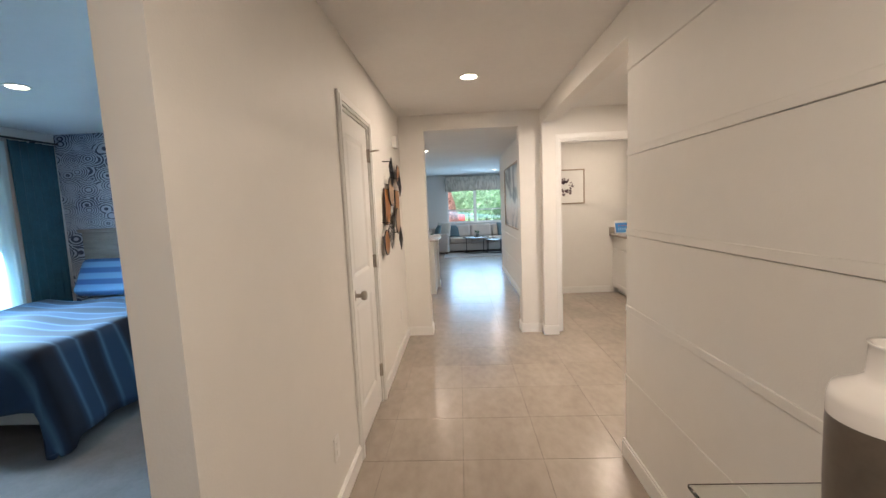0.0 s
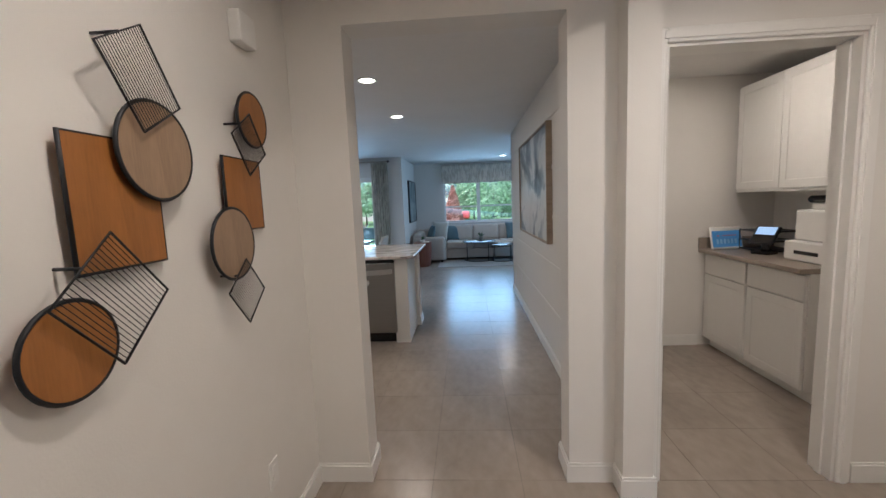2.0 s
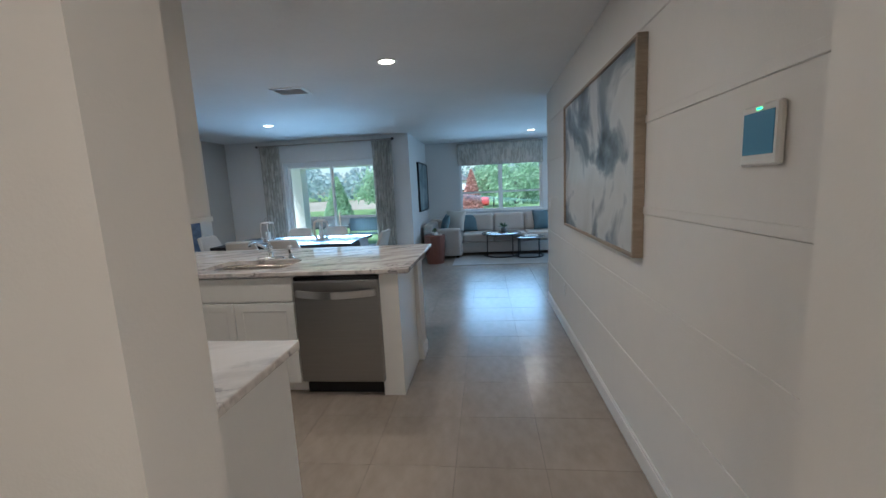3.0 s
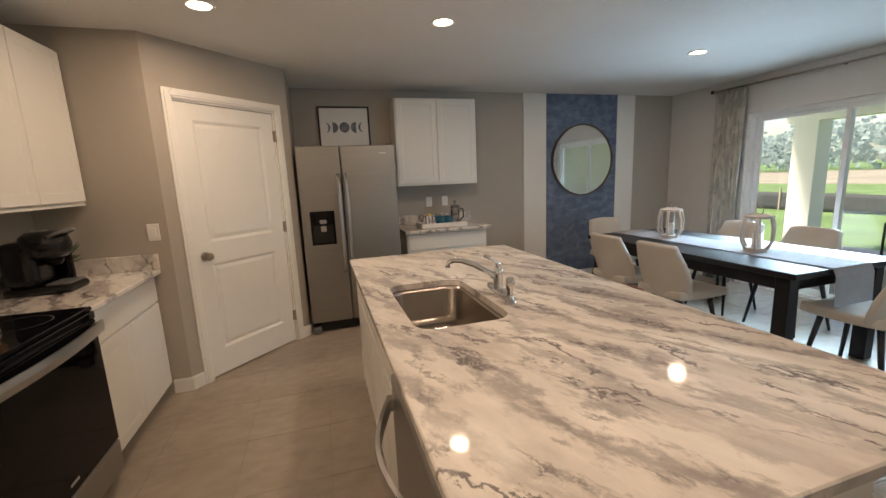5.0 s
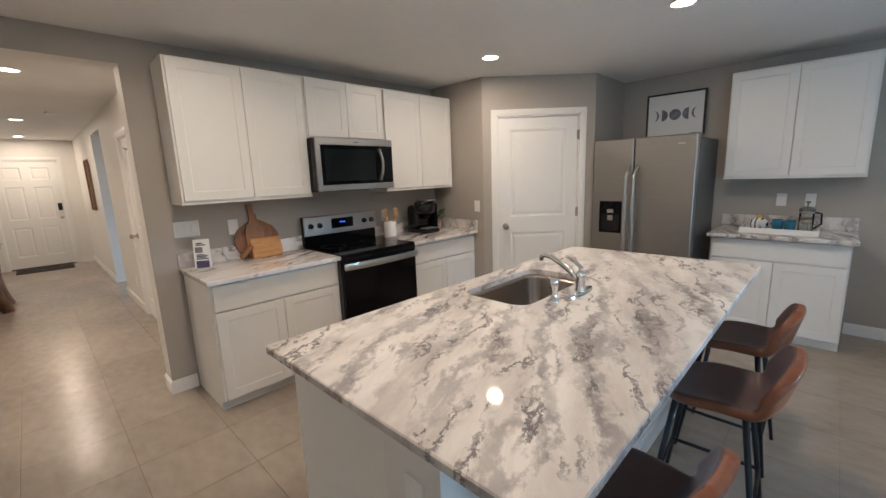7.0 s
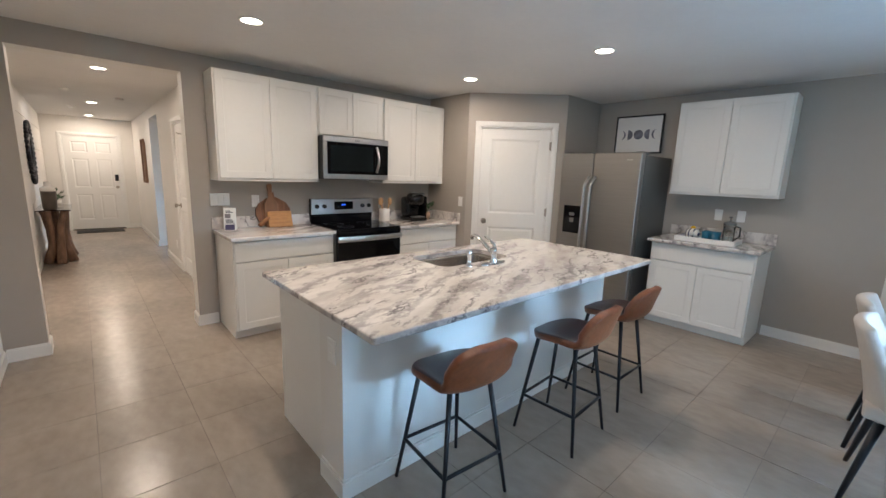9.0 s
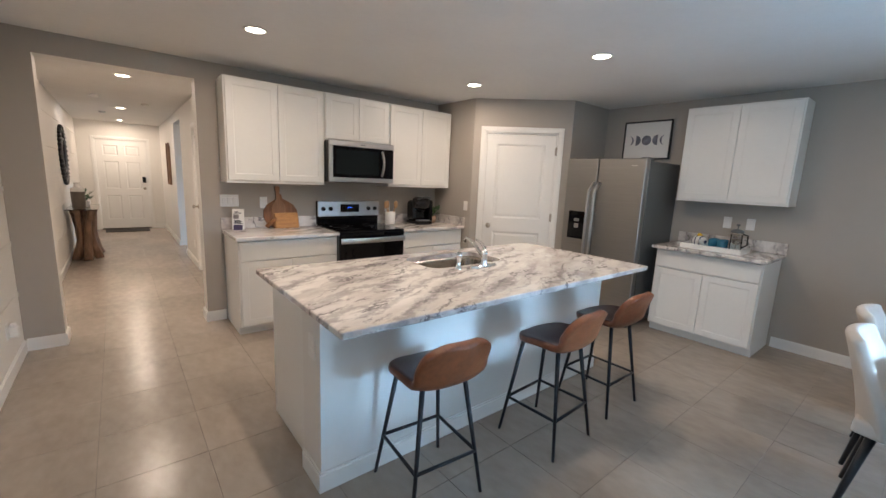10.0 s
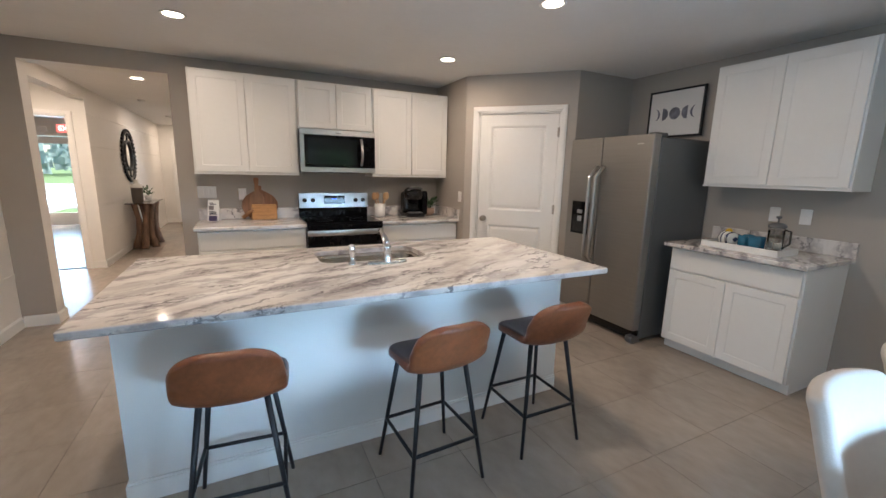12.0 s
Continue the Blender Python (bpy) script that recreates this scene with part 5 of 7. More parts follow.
def picture(name, m, w, h, label, art, frame_mat, fw=0.02, depth=0.025, matte=0.0):
    """A framed picture hung on a wall; front to local -y, centred."""
    o = thing(name, (0, 0, 0), label, "picture", m=m)
    bm = bmesh.new()
    for a in ((-w / 2, -h / 2, w / 2, -h / 2 + fw), (-w / 2, h / 2 - fw, w / 2, h / 2), (-w / 2, -h / 2 + fw, -w / 2 + fw, h / 2 - fw), (w / 2 - fw, -h / 2 + fw, w / 2, h / 2 - fw)):
        box(bm, a[0], -depth, a[1], a[2], 0, a[3], bev=0.002)
    part("frame", bm, frame_mat, o)
    part("canvas", bx(-w / 2 + fw, -depth * 0.7, -h / 2 + fw, w / 2 - fw, -0.002, h / 2 - fw), art, o)
    return o


dp = picture("framed_print", pose(1.565, 4.52, 1.665), 0.61, 0.53, "pale print with a dark floral wreath in a wood frame", M_PAPER, M_FRAMEWOOD)
_b = bmesh.new()
random.seed(3)
for k in range(60):
    a = random.uniform(0, 2 * math.pi)
    r_ = random.uniform(0.06, 0.13)
    c = Vector((math.cos(a) * r_, -0.019, math.sin(a) * r_))
    q = random.uniform(0.015, 0.03)
    b_ = a + random.uniform(-0.5, 0.5)
    _b.faces.new([_b.verts.new(c + Vector((math.cos(b_ + t) * q * s, 0, math.sin(b_ + t) * q * s))) for t, s in ((0, 1), (1.57, 0.5), (3.14, 1), (4.71, 0.5))])
part("wreath", _b, mat("plum_ink", (0.10, 0.06, 0.075), 0.7, var=0.4, scale=20), dp, "dark plum wreath of petals")


# ---- right kitchen wall ----
picture("large_painting", pose(0.845, 4.985, 1.56, 0, 0, -90), 1.71, 1.02, "large abstract white, grey and blue canvas in a wood frame", M_ABSTRACT, M_FRAMEWOOD, 0.018, 0.05)
al = thing("alarm_panel", (0, 0, 0), "white alarm touch panel with a blue screen", "alarm panel", m=FW(0.845, 3.32, 1.525))
part("housing", bx(-0.075, -0.02, -0.08, 0.075, 0, 0.08, bev=0.006), M_PLATE, al)
part("screen", bx(-0.06, -0.022, -0.05, 0.06, -0.02, 0.06), glow("panel_screen", (0.05, 0.14, 0.20), 0.15), al, "dark blue screen")
part("status_light", bx(-0.01, -0.022, 0.066, 0.01, -0.02, 0.07), glow("green_light", (0.1, 1, 0.3), 2), al)

# ceiling vent
vt = thing("ceiling_vent", (-1.75, 6.08, CEIL), "grey louvred ceiling air vent", "vent")
for a in ((-0.16, -0.13, 0.16, -0.105), (-0.16, 0.105, 0.16, 0.13), (-0.16, -0.105, -0.135, 0.105), (0.135, -0.105, 0.16, 0.105)):
    part("frame", bx(a[0], a[1], -0.01, a[2], a[3], 0.0), M_TRIM, vt)
for k in range(8):
    y = -0.09 + 0.026 * k
    b_ = bx(-0.135, -0.011, -0.001, 0.135, 0.011, 0.001)
    bmesh.ops.transform(b_, matrix=pose(0, y, -0.006, 35, 0, 0), verts=b_.verts[:])
    part("slat", b_, M_TRIM, vt)
part("backing", bx(-0.135, -0.105, -0.0006, 0.135, 0.105, -0.0001), M_BLACK, vt)


# ---- things on the counters ----
ZC = 0.916
c_ = thing("info_card", (0, 0, 0), "folded white and purple leaflet standing on the counter", "leaflet", m=pose(-0.70, 2.95, ZC, -12, 0, 158))
part("front_leaf", bx(-0.052, -0.002, 0, 0.052, 0, 0.205), M_PAPER, c_)
_b = bx(-0.04, -0.004, -0.0, 0.04, -0.002, 0.05)
part("band", _b, mat("purple_print", (0.07, 0.055, 0.12), 0.6), c_, "dark purple band")
part("photo", bx(-0.042, -0.004, 0.108, 0.005, -0.002, 0.15), mat("grey_print", (0.22, 0.2, 0.2), 0.6, var=0.6, scale=40), c_, "small grey photo")
for z, w in ((0.06, 0.075), (0.07, 0.06), (0.08, 0.07), (0.09, 0.05), (0.16, 0.06), (0.172, 0.04)):
    part("text_bar", bx(-0.035, -0.004, z, -0.035 + w, -0.002, z + 0.007), M_INK, c_)
_b = bx(-0.05, -0.002, 0, 0.05, 0, 0.185)
bmesh.ops.transform(_b, matrix=pose(0, 0.068, 0, 20, 0, 0), verts=_b.verts[:])
part("rear_leaf", _b, M_PAPER, c_)


def paddle_board(name, m, label, pts_w, length, handle_l, mat_, th=0.018, handle_w=0.022):
    """A cutting board in the x-z plane, handle up."""
    o = thing(name, (0, 0, 0), label, "cutting board", m=m)
    prof = pts_w + [(handle_w, length), (handle_w * 0.85, length + handle_l * 0.5), (handle_w * 1.15, length + handle_l * 0.92), (handle_w * 0.6, length + handle_l)]
    outline = [(x, z) for x, z in prof] + [(-x, z) for x, z in reversed(prof)]
    bm = bmesh.new()
    a = [bm.verts.new((x, -th / 2, z)) for x, z in outline]
    b = [bm.verts.new((x, th / 2, z)) for x, z in outline]
    bm.faces.new(a)
    bm.faces.new(b[::-1])
    n = len(a)
    for k in range(n):
        bm.faces.new((a[k], b[k], b[(k + 1) % n], a[(k + 1) % n]))
    bmesh.ops.recalc_face_normals(bm, faces=bm.faces[:])
    part("board", bm, mat_, o)
    return o


paddle_board("round_cutting_board", pose(-1.135, 2.872, ZC, -11, 0, 180), "round dark wooden paddle board leaning on the splash", [(0.034, 0.0), (0.10, 0.013), (0.15, 0.055), (0.173, 0.12), (0.168, 0.18), (0.135, 0.235), (0.068, 0.278)], 0.30, 0.17, mat("chestnut_board", (0.24, 0.105, 0.045), 0.5, var=0.35, scale=3, grain=(10, 1, 1)))
paddle_board("tall_cutting_board", pose(-1.11, 2.902, ZC, -11, 0, 180), "tall mid-brown paddle board leaning in front", [(0.064, 0.0), (0.070, 0.02), (0.068, 0.23), (0.045, 0.268)], 0.29, 0.14, mat("oak_board", (0.30, 0.15, 0.075), 0.5, var=0.25, scale=3, grain=(10, 1, 1)))
_cb = thing("small_cutting_board", (0, 0, 0), "honey coloured wooden board with a side handle, leaning", "cutting board", m=pose(-1.165, 2.95, ZC, -16, 0, 180))
_b = bx(-0.115, -0.01, 0, 0.125, 0.01, 0.16, bev=0.008, seg=2)
part("board", _b, mat("honey_board", (0.46, 0.22, 0.07), 0.45, var=0.35, scale=4, grain=(1, 1, 9)), _cb)
part("handle", tube(bmesh.new(), [(-0.10, 0, 0.10), (-0.15, 0, 0.065), (-0.20, 0, 0.022)], 0.017, 0.021, 10), mat("brown_handle", (0.30, 0.13, 0.05), 0.45, var=0.3), _cb)

cr = thing("utensil_crock", (-2.40, 2.96, ZC), "white ceramic crock holding wooden spoons", "crock")
part("crock", lathe(bmesh.new(), [(0, 0), (0.058, 0), (0.062, 0.006), (0.062, 0.15), (0.057, 0.15), (0.056, 0.02), (0, 0.02)], seg=28), M_CERAMIC, cr)
for k, (a, t_, w_) in enumerate(((0.3, 0.16, 0.03), (2.2, 0.2, 0.026), (3.6, 0.22, 0.03), (5.0, 0.15, 0.024))):
    ux, uy = math.cos(a) * t_, math.sin(a) * t_ * 0.5
    b_ = tube(bmesh.new(), [(ux * 0.1, uy * 0.1, 0.03), (ux * 0.38, uy * 0.38, 0.2)], 0.006, 0.007, 8)
    bmesh.ops.create_uvsphere(b_, u_segments=10, v_segments=7, radius=1, matrix=Matrix.Translation((ux * 0.45, uy * 0.45, 0.235)) @ Matrix.Diagonal((w_, 0.008, 0.045, 1)))
    part("wooden_spoon", b_, mat("spoon_wood", (0.45, 0.27, 0.13), 0.55, var=0.2, grain=(1, 1, 8)) if k == 0 else bpy.data.materials["spoon_wood"], cr, "pale wooden spoon")

kc = thing("coffee_maker", (-2.77, 3.03, ZC), "black single-cup coffee maker", "coffee maker")
part("base", bx(-0.105, -0.13, 0, 0.105, 0.17, 0.045, bev=0.02, seg=3), M_BLACK, kc)
part("column", bx(-0.105, -0.13, 0.04, 0.105, 0.03, 0.29, bev=0.045, seg=4), M_BLACK, kc)
_b = lathe(bmesh.new(), [(0, 0.19), (0.085, 0.195), (0.108, 0.22), (0.112, 0.27), (0.10, 0.315), (0.07, 0.337), (0, 0.342)], (0, 0.045, 0), 32)
part("head", _b, M_BLACK, kc)
part("spout_cup", lathe(bmesh.new(), [(0, 0.15), (0.03, 0.15), (0.042, 0.17), (0.045, 0.20), (0, 0.20)], (0, 0.07, 0), 20), M_BLACKGLASS, kc)
part("water_tank", bx(-0.175, -0.12, 0.02, -0.107, 0.08, 0.30, bev=0.025, seg=3), M_BLACKGLASS, kc, "smoked water tank")
part("lid_handle", tube(bmesh.new(), [(-0.085, 0.10, 0.31), (-0.06, 0.155, 0.335), (0, 0.17, 0.342), (0.06, 0.155, 0.335), (0.085, 0.10, 0.31)], 0.010, seg=8), M_SIDE, kc, "dark grey lid handle")
part("button_ring", lathe(bmesh.new(), [(0.022, 0.340), (0.03, 0.346), (0.036, 0.340)], (0, 0.03, 0), 20), M_STEEL, kc)
part("drip_tray", bx(-0.08, 0.05, 0.046, 0.08, 0.16, 0.056, bev=0.003), M_SIDE, kc)
foliage("potted_plant", (-3.02, 2.99, ZC), "small leafy plant in a clay pot on the counter", 40, 0.10, 0.12, 0.05, 11, [(0.04, 0), (0.055, 0.03), (0.058, 0.09)], mat("clay_pot", (0.36, 0.24, 0.17), 0.6, var=0.15))

mp_ = picture("moon_print", pose(0, 0, 0), 0.55, 0.44, "moon phases print in a thin black frame above the fridge", M_PAPER, M_IRON, 0.018, 0.024)
mp_.matrix_world = pose(-4.715, 4.875, 2.035, 0, 0, 90)
M_MOON = mat("moon_ink", (0.17, 0.175, 0.21), 0.7, var=0.6, scale=16)
for k, cx in enumerate((-0.185, -0.105, 0.0, 0.105, 0.185)):
    bm = bmesh.new()
    r_ = 0.058 if k in (1, 3) else 0.055
    sgn = 1 if cx < 0 else -1
    n = 20
    if k == 2:
        bm.faces.new([bm.verts.new((cx + r_ * math.cos(2 * math.pi * j / 24), -0.0175, r_ * math.sin(2 * math.pi * j / 24))) for j in range(24)])
    else:
        inner = 0.0 if k in (1, 3) else 0.62
        o1 = [(math.cos(-math.pi / 2 + math.pi * j / n), math.sin(-math.pi / 2 + math.pi * j / n)) for j in range(n + 1)]
        vo = [bm.verts.new((cx + sgn * (a * r_ - 0.02), -0.0175, b * r_)) for a, b in o1]
        vi = [bm.verts.new((cx + sgn * (a * r_ * inner - 0.02), -0.0175, b * r_)) for a, b in o1[1:-1]]
        vi = [vo[0], *vi, vo[-1]]
        for j in range(n):
            f = list(dict.fromkeys((vo[j], vo[j + 1], vi[j + 1], vi[j])))
            if len(f) > 2:
                bm.faces.new(f)
    part("moon", bm, M_MOON, mp_, "grey inked moon")

ty = thing("serving_tray", (-4.36, 5.83, ZC), "white wooden serving tray on the coffee counter", "tray")
part("tray_bottom", bx(-0.14, -0.26, 0, 0.14, 0.26, 0.008), M_PAPER, ty)
for a in ((-0.14, -0.26, -0.128, 0.26), (0.128, -0.26, 0.14, 0.26), (-0.128, -0.26, 0.128, -0.248), (-0.128, 0.248, 0.128, 0.26)):
    part("rim", bx(a[0], a[1], 0.008, a[2], a[3], 0.045, bev=0.002), M_PAPER, ty)
tp = thing("teapot", (-4.36, 5.69, ZC + 0.008), "striped white and dark round teapot with a yellow knob", "teapot", rz=75)
part("body", lathe(bmesh.new(), [(0, 0), (0.035, 0), (0.062, 0.03), (0.07, 0.06), (0.058, 0.095), (0.03, 0.112), (0, 0.115)], seg=28), pattern("striped_glaze", "wave", ((0.05, 0.06, 0.12), (0.75, 0.73, 0.68)), 9, 0.15, (1, 1, 0.05), (0.18, 0.3), 0.25, 1), tp)
part("lid_knob", lathe(bmesh.new(), [(0.022, 0.112), (0.025, 0.122), (0.012, 0.135), (0, 0.137)], seg=16), mat("yellow_glaze", (0.75, 0.45, 0.03), 0.25), tp, "yellow lid knob")
part("spout", tube(bmesh.new(), [(0.03, -0.05, 0.05), (0.05, -0.085, 0.07), (0.055, -0.1, 0.1)], 0.013, 0.008, 8), M_CERAMIC, tp)
part("handle", tube(bmesh.new(), [(0, 0.06, 0.09), (0, 0.1, 0.085), (0, 0.1, 0.045), (0, 0.062, 0.035)], 0.007, seg=8), M_INK, tp)
M_BLUEGLASS = mat("blue_glass", (0.035, 0.15, 0.23), 0.08, var=0.15, scale=20)
for dx, dy in ((-0.06, 0.0), (0.03, 0.01), (-0.03, 0.085), (0.05, 0.09)):
    gl = thing("drinking_glass", (-4.34 + dx, 5.815 + dy, ZC + 0.008), "small blue drinking glass on the tray", "glass", "blue glasses on the tray")
    part("tumbler", lathe(bmesh.new(), [(0, 0), (0.034, 0), (0.038, 0.10), (0.035, 0.10), (0.031, 0.008), (0, 0.008)], seg=20), M_BLUEGLASS, gl)
fp = thing("french_press", (-4.36, 6.0, ZC + 0.008), "glass coffee press with a dark metal lid", "coffee press")
part("beaker", lathe(bmesh.new(), [(0, 0), (0.048, 0), (0.048, 0.185), (0.045, 0.185), (0.045, 0.006), (0, 0.006)], seg=24), glass("thin_clear_glass", (0.95, 0.97, 0.97), 0.0, 1.08), fp, "clear glass beaker")
part("lid", lathe(bmesh.new(), [(0.053, 0.183), (0.055, 0.198), (0.034, 0.214), (0.006, 0.218), (0.005, 0.245), (0.017, 0.25), (0.017, 0.262), (0, 0.265)], seg=24), M_SIDE, fp, "dark metal lid with plunger knob")
for z0 in (0.0, 0.165):
    part("frame_band", lathe(bmesh.new(), [(0.0495, z0), (0.051, z0), (0.051, z0 + 0.016), (0.0495, z0 + 0.016)], seg=24), M_NICKEL, fp)
for k in range(3):
    a_ = 2 * math.pi * k / 3 + 0.3
    part("frame_rib", tube(bmesh.new(), [(0.051 * math.cos(a_), 0.051 * math.sin(a_), 0.0), (0.051 * math.cos(a_), 0.051 * math.sin(a_), 0.178)], 0.003, seg=6), M_NICKEL, fp)
part("plunger_disc", lathe(bmesh.new(), [(0, 0.11), (0.043, 0.11), (0.043, 0.118), (0, 0.118)], seg=24), M_NICKEL, fp)
part("handle", tube(bmesh.new(), [(0.01, 0.05, 0.172), (0.015, 0.09, 0.165), (0.015, 0.094, 0.08), (0.01, 0.05, 0.04)], 0.007, seg=8), M_BLACK, fp)


# ---- dining ----
bp = thing("feature_panel", (-4.74, 7.97, 0), "blue grasscloth wall panel between white upright boards", "wall panel", kind="structure")
part("wallpaper", bx(0.0, -0.575, 0.101, 0.004, 0.515, CEIL - 0.002), M_BLUEPAPER, bp, "mottled blue wallpaper")
part("upright_board", bx(0.0, -0.895, 0.101, 0.012, -0.575, CEIL - 0.002), M_WHITE, bp, "white painted upright board")
part("upright_board", bx(0.0, 0.515, 0.101, 0.012, 0.80, CEIL - 0.002), M_WHITE, bp, "white painted upright board")
dmr = thing("dining_mirror", (-4.735, 7.94, 1.60), "large round mirror in a thin dark frame", "mirror")
part("mirror_glass", lathe(bmesh.new(), [(0, 0.022), (0.452, 0.022), (0.452, 0.0)], (0, 0, 0), 56, "x", False), M_MIRROR, dmr)
part("rim", lathe(bmesh.new(), [(0.45, 0.0), (0.45, 0.032), (0.466, 0.032), (0.466, 0.0)], (0, 0, 0), 56, "x", False), mat("bronze_rim", (0.10, 0.065, 0.05), 0.4, 0.6), dmr, "thin dark bronze rim")

dt = thing("dining_table", (-2.74, 7.85, 0), "long black dining table", "table")
part("tabletop", bx(-1.02, -0.52, 0.72, 1.02, 0.52, 0.76, bev=0.004), M_BLACKTABLE, dt)
for sx in (-1, 1):
    for sy in (-1, 1):
        part("leg", bx(sx * 0.92 - 0.045, sy * 0.43 - 0.045, 0, sx * 0.92 + 0.045, sy * 0.43 + 0.045, 0.72, bev=0.004), M_BLACKTABLE, dt)
for sy in (-0.43, 0.43):
    part("apron", bx(-0.875, sy - 0.012, 0.62, 0.875, sy + 0.012, 0.72), M_BLACKTABLE, dt)
for sx in (-0.92, 0.92):
    part("apron", bx(sx - 0.012, -0.385, 0.62, sx + 0.012, 0.385, 0.72), M_BLACKTABLE, dt)
rn = thing("table_runner", (-2.74, 7.85, 0.762), "grey linen runner along the dining table", "table runner")
bm = bmesh.new()
prof = [(-1.055, -0.25), (-1.045, -0.05), (-1.025, 0.002), (1.025, 0.002), (1.045, -0.05), (1.055, -0.25)]
a = [bm.verts.new((x, -0.19, z)) for x, z in prof]
b = [bm.verts.new((x, 0.19, z)) for x, z in prof]
for k in range(5):
    bm.faces.new((a[k], a[k + 1], b[k + 1], b[k]))
rr = part("cloth", bm, M_RUNNER, rn)
md = rr.modifiers.new("thick", "SOLIDIFY")
md.thickness, md.offset = 0.003, 1
M_LANT = mat("washed_white_wood", (0.58, 0.53, 0.48), 0.7, var=0.15, scale=12)
for x in (-3.18, -2.34):
    ln = thing("lantern", (x, 7.86, 0.766), "whitewashed wooden lantern holding a white candle", "lantern", "lanterns on the table")
    part("base", lathe(bmesh.new(), [(0, 0), (0.085, 0), (0.085, 0.025), (0, 0.025)], seg=8, smooth=False), M_LANT, ln)
    part("top", lathe(bmesh.new(), [(0.10, 0.26), (0.10, 0.28), (0.05, 0.295), (0, 0.295)], seg=8, smooth=False), M_LANT, ln)
    for k in range(6):
        a_ = 2 * math.pi * k / 6
        part("rib", tube(bmesh.new(), [(math.cos(a_) * q, math.sin(a_) * q, z) for q, z in ((0.08, 0.02), (0.112, 0.08), (0.115, 0.18), (0.095, 0.265))], 0.011, seg=6), M_LANT, ln)
    part("candle", lathe(bmesh.new(), [(0.035, 0.025), (0.035, 0.14), (0, 0.14)], seg=16), M_CERAMIC, ln)
    part("ring_handle", tube(bmesh.new(), [(0.03 * math.cos(t * math.pi / 8), 0, 0.32 + 0.03 * math.sin(t * math.pi / 8)) for t in range(17)], 0.004, seg=6), M_NICKEL, ln)


def dining_chair(m):
    c = thing("dining_chair", (0, 0, 0), "cream upholstered dining chair on dark tapered legs", "chair", "chairs round the table", m=m)

    def seat(u, v):
        s = (u - 0.5) * 2
        w = 0.235 - 0.02 * v
        return (s * w, -0.24 + 0.46 * v, 0.47 + 0.012 * abs(s) ** 3 - 0.012 * math.sin(math.pi * v))
    bm = grid_sheet(bmesh.new(), 8, 8, seat)
    o = part("seat", bm, M_CREAM, c)
    md = o.modifiers.new("thick", "SOLIDIFY")
    md.thickness, md.offset = 0.065, 0
    bv = o.modifiers.new("round", "BEVEL")
    bv.width, bv.segments, bv.limit_method = 0.015, 2, "ANGLE"

    def back(u, v):
        s = (u - 0.5) * 2
        z = 0.45 + 0.425 * v
        y = 0.20 + 0.10 * v ** 1.4 - 0.10 * abs(s) ** 2.2 * (1 - 0.55 * v)
        w = 0.215 + 0.035 * math.sin(math.pi * min(1, v * 1.1)) - 0.02 * v
        return (s * w, y, z - 0.012 * abs(s) ** 3 * v)
    bm = grid_sheet(bmesh.new(), 12, 10, back)
    o = part("backrest", bm, M_CREAM, c)
    md = o.modifiers.new("thick", "SOLIDIFY")
    md.thickness, md.offset = 0.05, 0
    bv = o.modifiers.new("round", "BEVEL")
    bv.width, bv.segments, bv.limit_method = 0.015, 2, "ANGLE"
    for sx in (-1, 1):
        for sy in (-1, 1):
            part("leg", tube(bmesh.new(), [(sx * 0.15, sy * 0.15, 0.45), (sx * 0.21, sy * 0.22 + 0.01, 0.0)], 0.02, 0.011, 8), M_IRON, c)
    return c


c1 = dining_chair(pose(-2.53, 7.30, 0, 0, 0, 180))
for x, y, r in ((-3.10, 7.28, 180), (-3.05, 8.42, 0), (-2.44, 8.44, 0), (-1.62, 7.86, -90), (-3.92, 7.86, 90)):
    copy_thing(c1, pose(x, y, 0, 0, 0, r))


def curtain(name, x0, x1, y, z0, z1, label, material, folds=7, amp=0.035, axis="x"):
    o = thing(name, ((x0 + x1) / 2, y, z0) if axis == "x" else (y, (x0 + x1) / 2, z0), label, "curtain", "curtains")
    w, h = x1 - x0, z1 - z0

    def f(u, v):
        a = w * (u - 0.5)
        d = amp * (0.6 + 0.4 * (1 - v)) * math.sin(2 * math.pi * folds * u + 0.6 * math.sin(5 * u + 2 * v)) + 0.008 * math.sin(17 * u + 3 * v)
        return (a, d, h * v) if axis == "x" else (d, a, h * v)
    p_ = part("cloth", grid_sheet(bmesh.new(), folds * 10, 10, f), material, o)
    md = p_.modifiers.new("thick", "SOLIDIFY")
    md.thickness = 0.004
    return o


curtain("curtain", -4.02, -3.64, 9.34, 0.012, 2.33, "leaf-patterned grey and cream curtain beside the sliding door", M_LEAFCLOTH)
curtain("curtain", -1.89, -1.53, 9.34, 0.012, 2.33, "leaf-patterned grey and cream curtain beside the sliding door", M_LEAFCLOTH)
rd = thing("curtain_rod", (-2.76, 9.34, 2.345), "long satin metal curtain rod", "curtain rod")
part("rod", tube(bmesh.new(), [(-1.30, 0, 0), (1.25, 0, 0)], 0.011, seg=10), M_NICKEL, rd)
for x in (-1.30, 1.25):
    part("finial", lathe(bmesh.new(), [(0, -0.03), (0.022, -0.01), (0.022, 0.01), (0, 0.03)], (x, 0, 0), 12, "x"), M_IRON, rd)
for x in (-1.15, 0.0, 1.1):
    part("bracket", tube(bmesh.new(), [(x, 0.08, 0.0), (x, 0, 0)], 0.007, seg=8), M_IRON, rd)

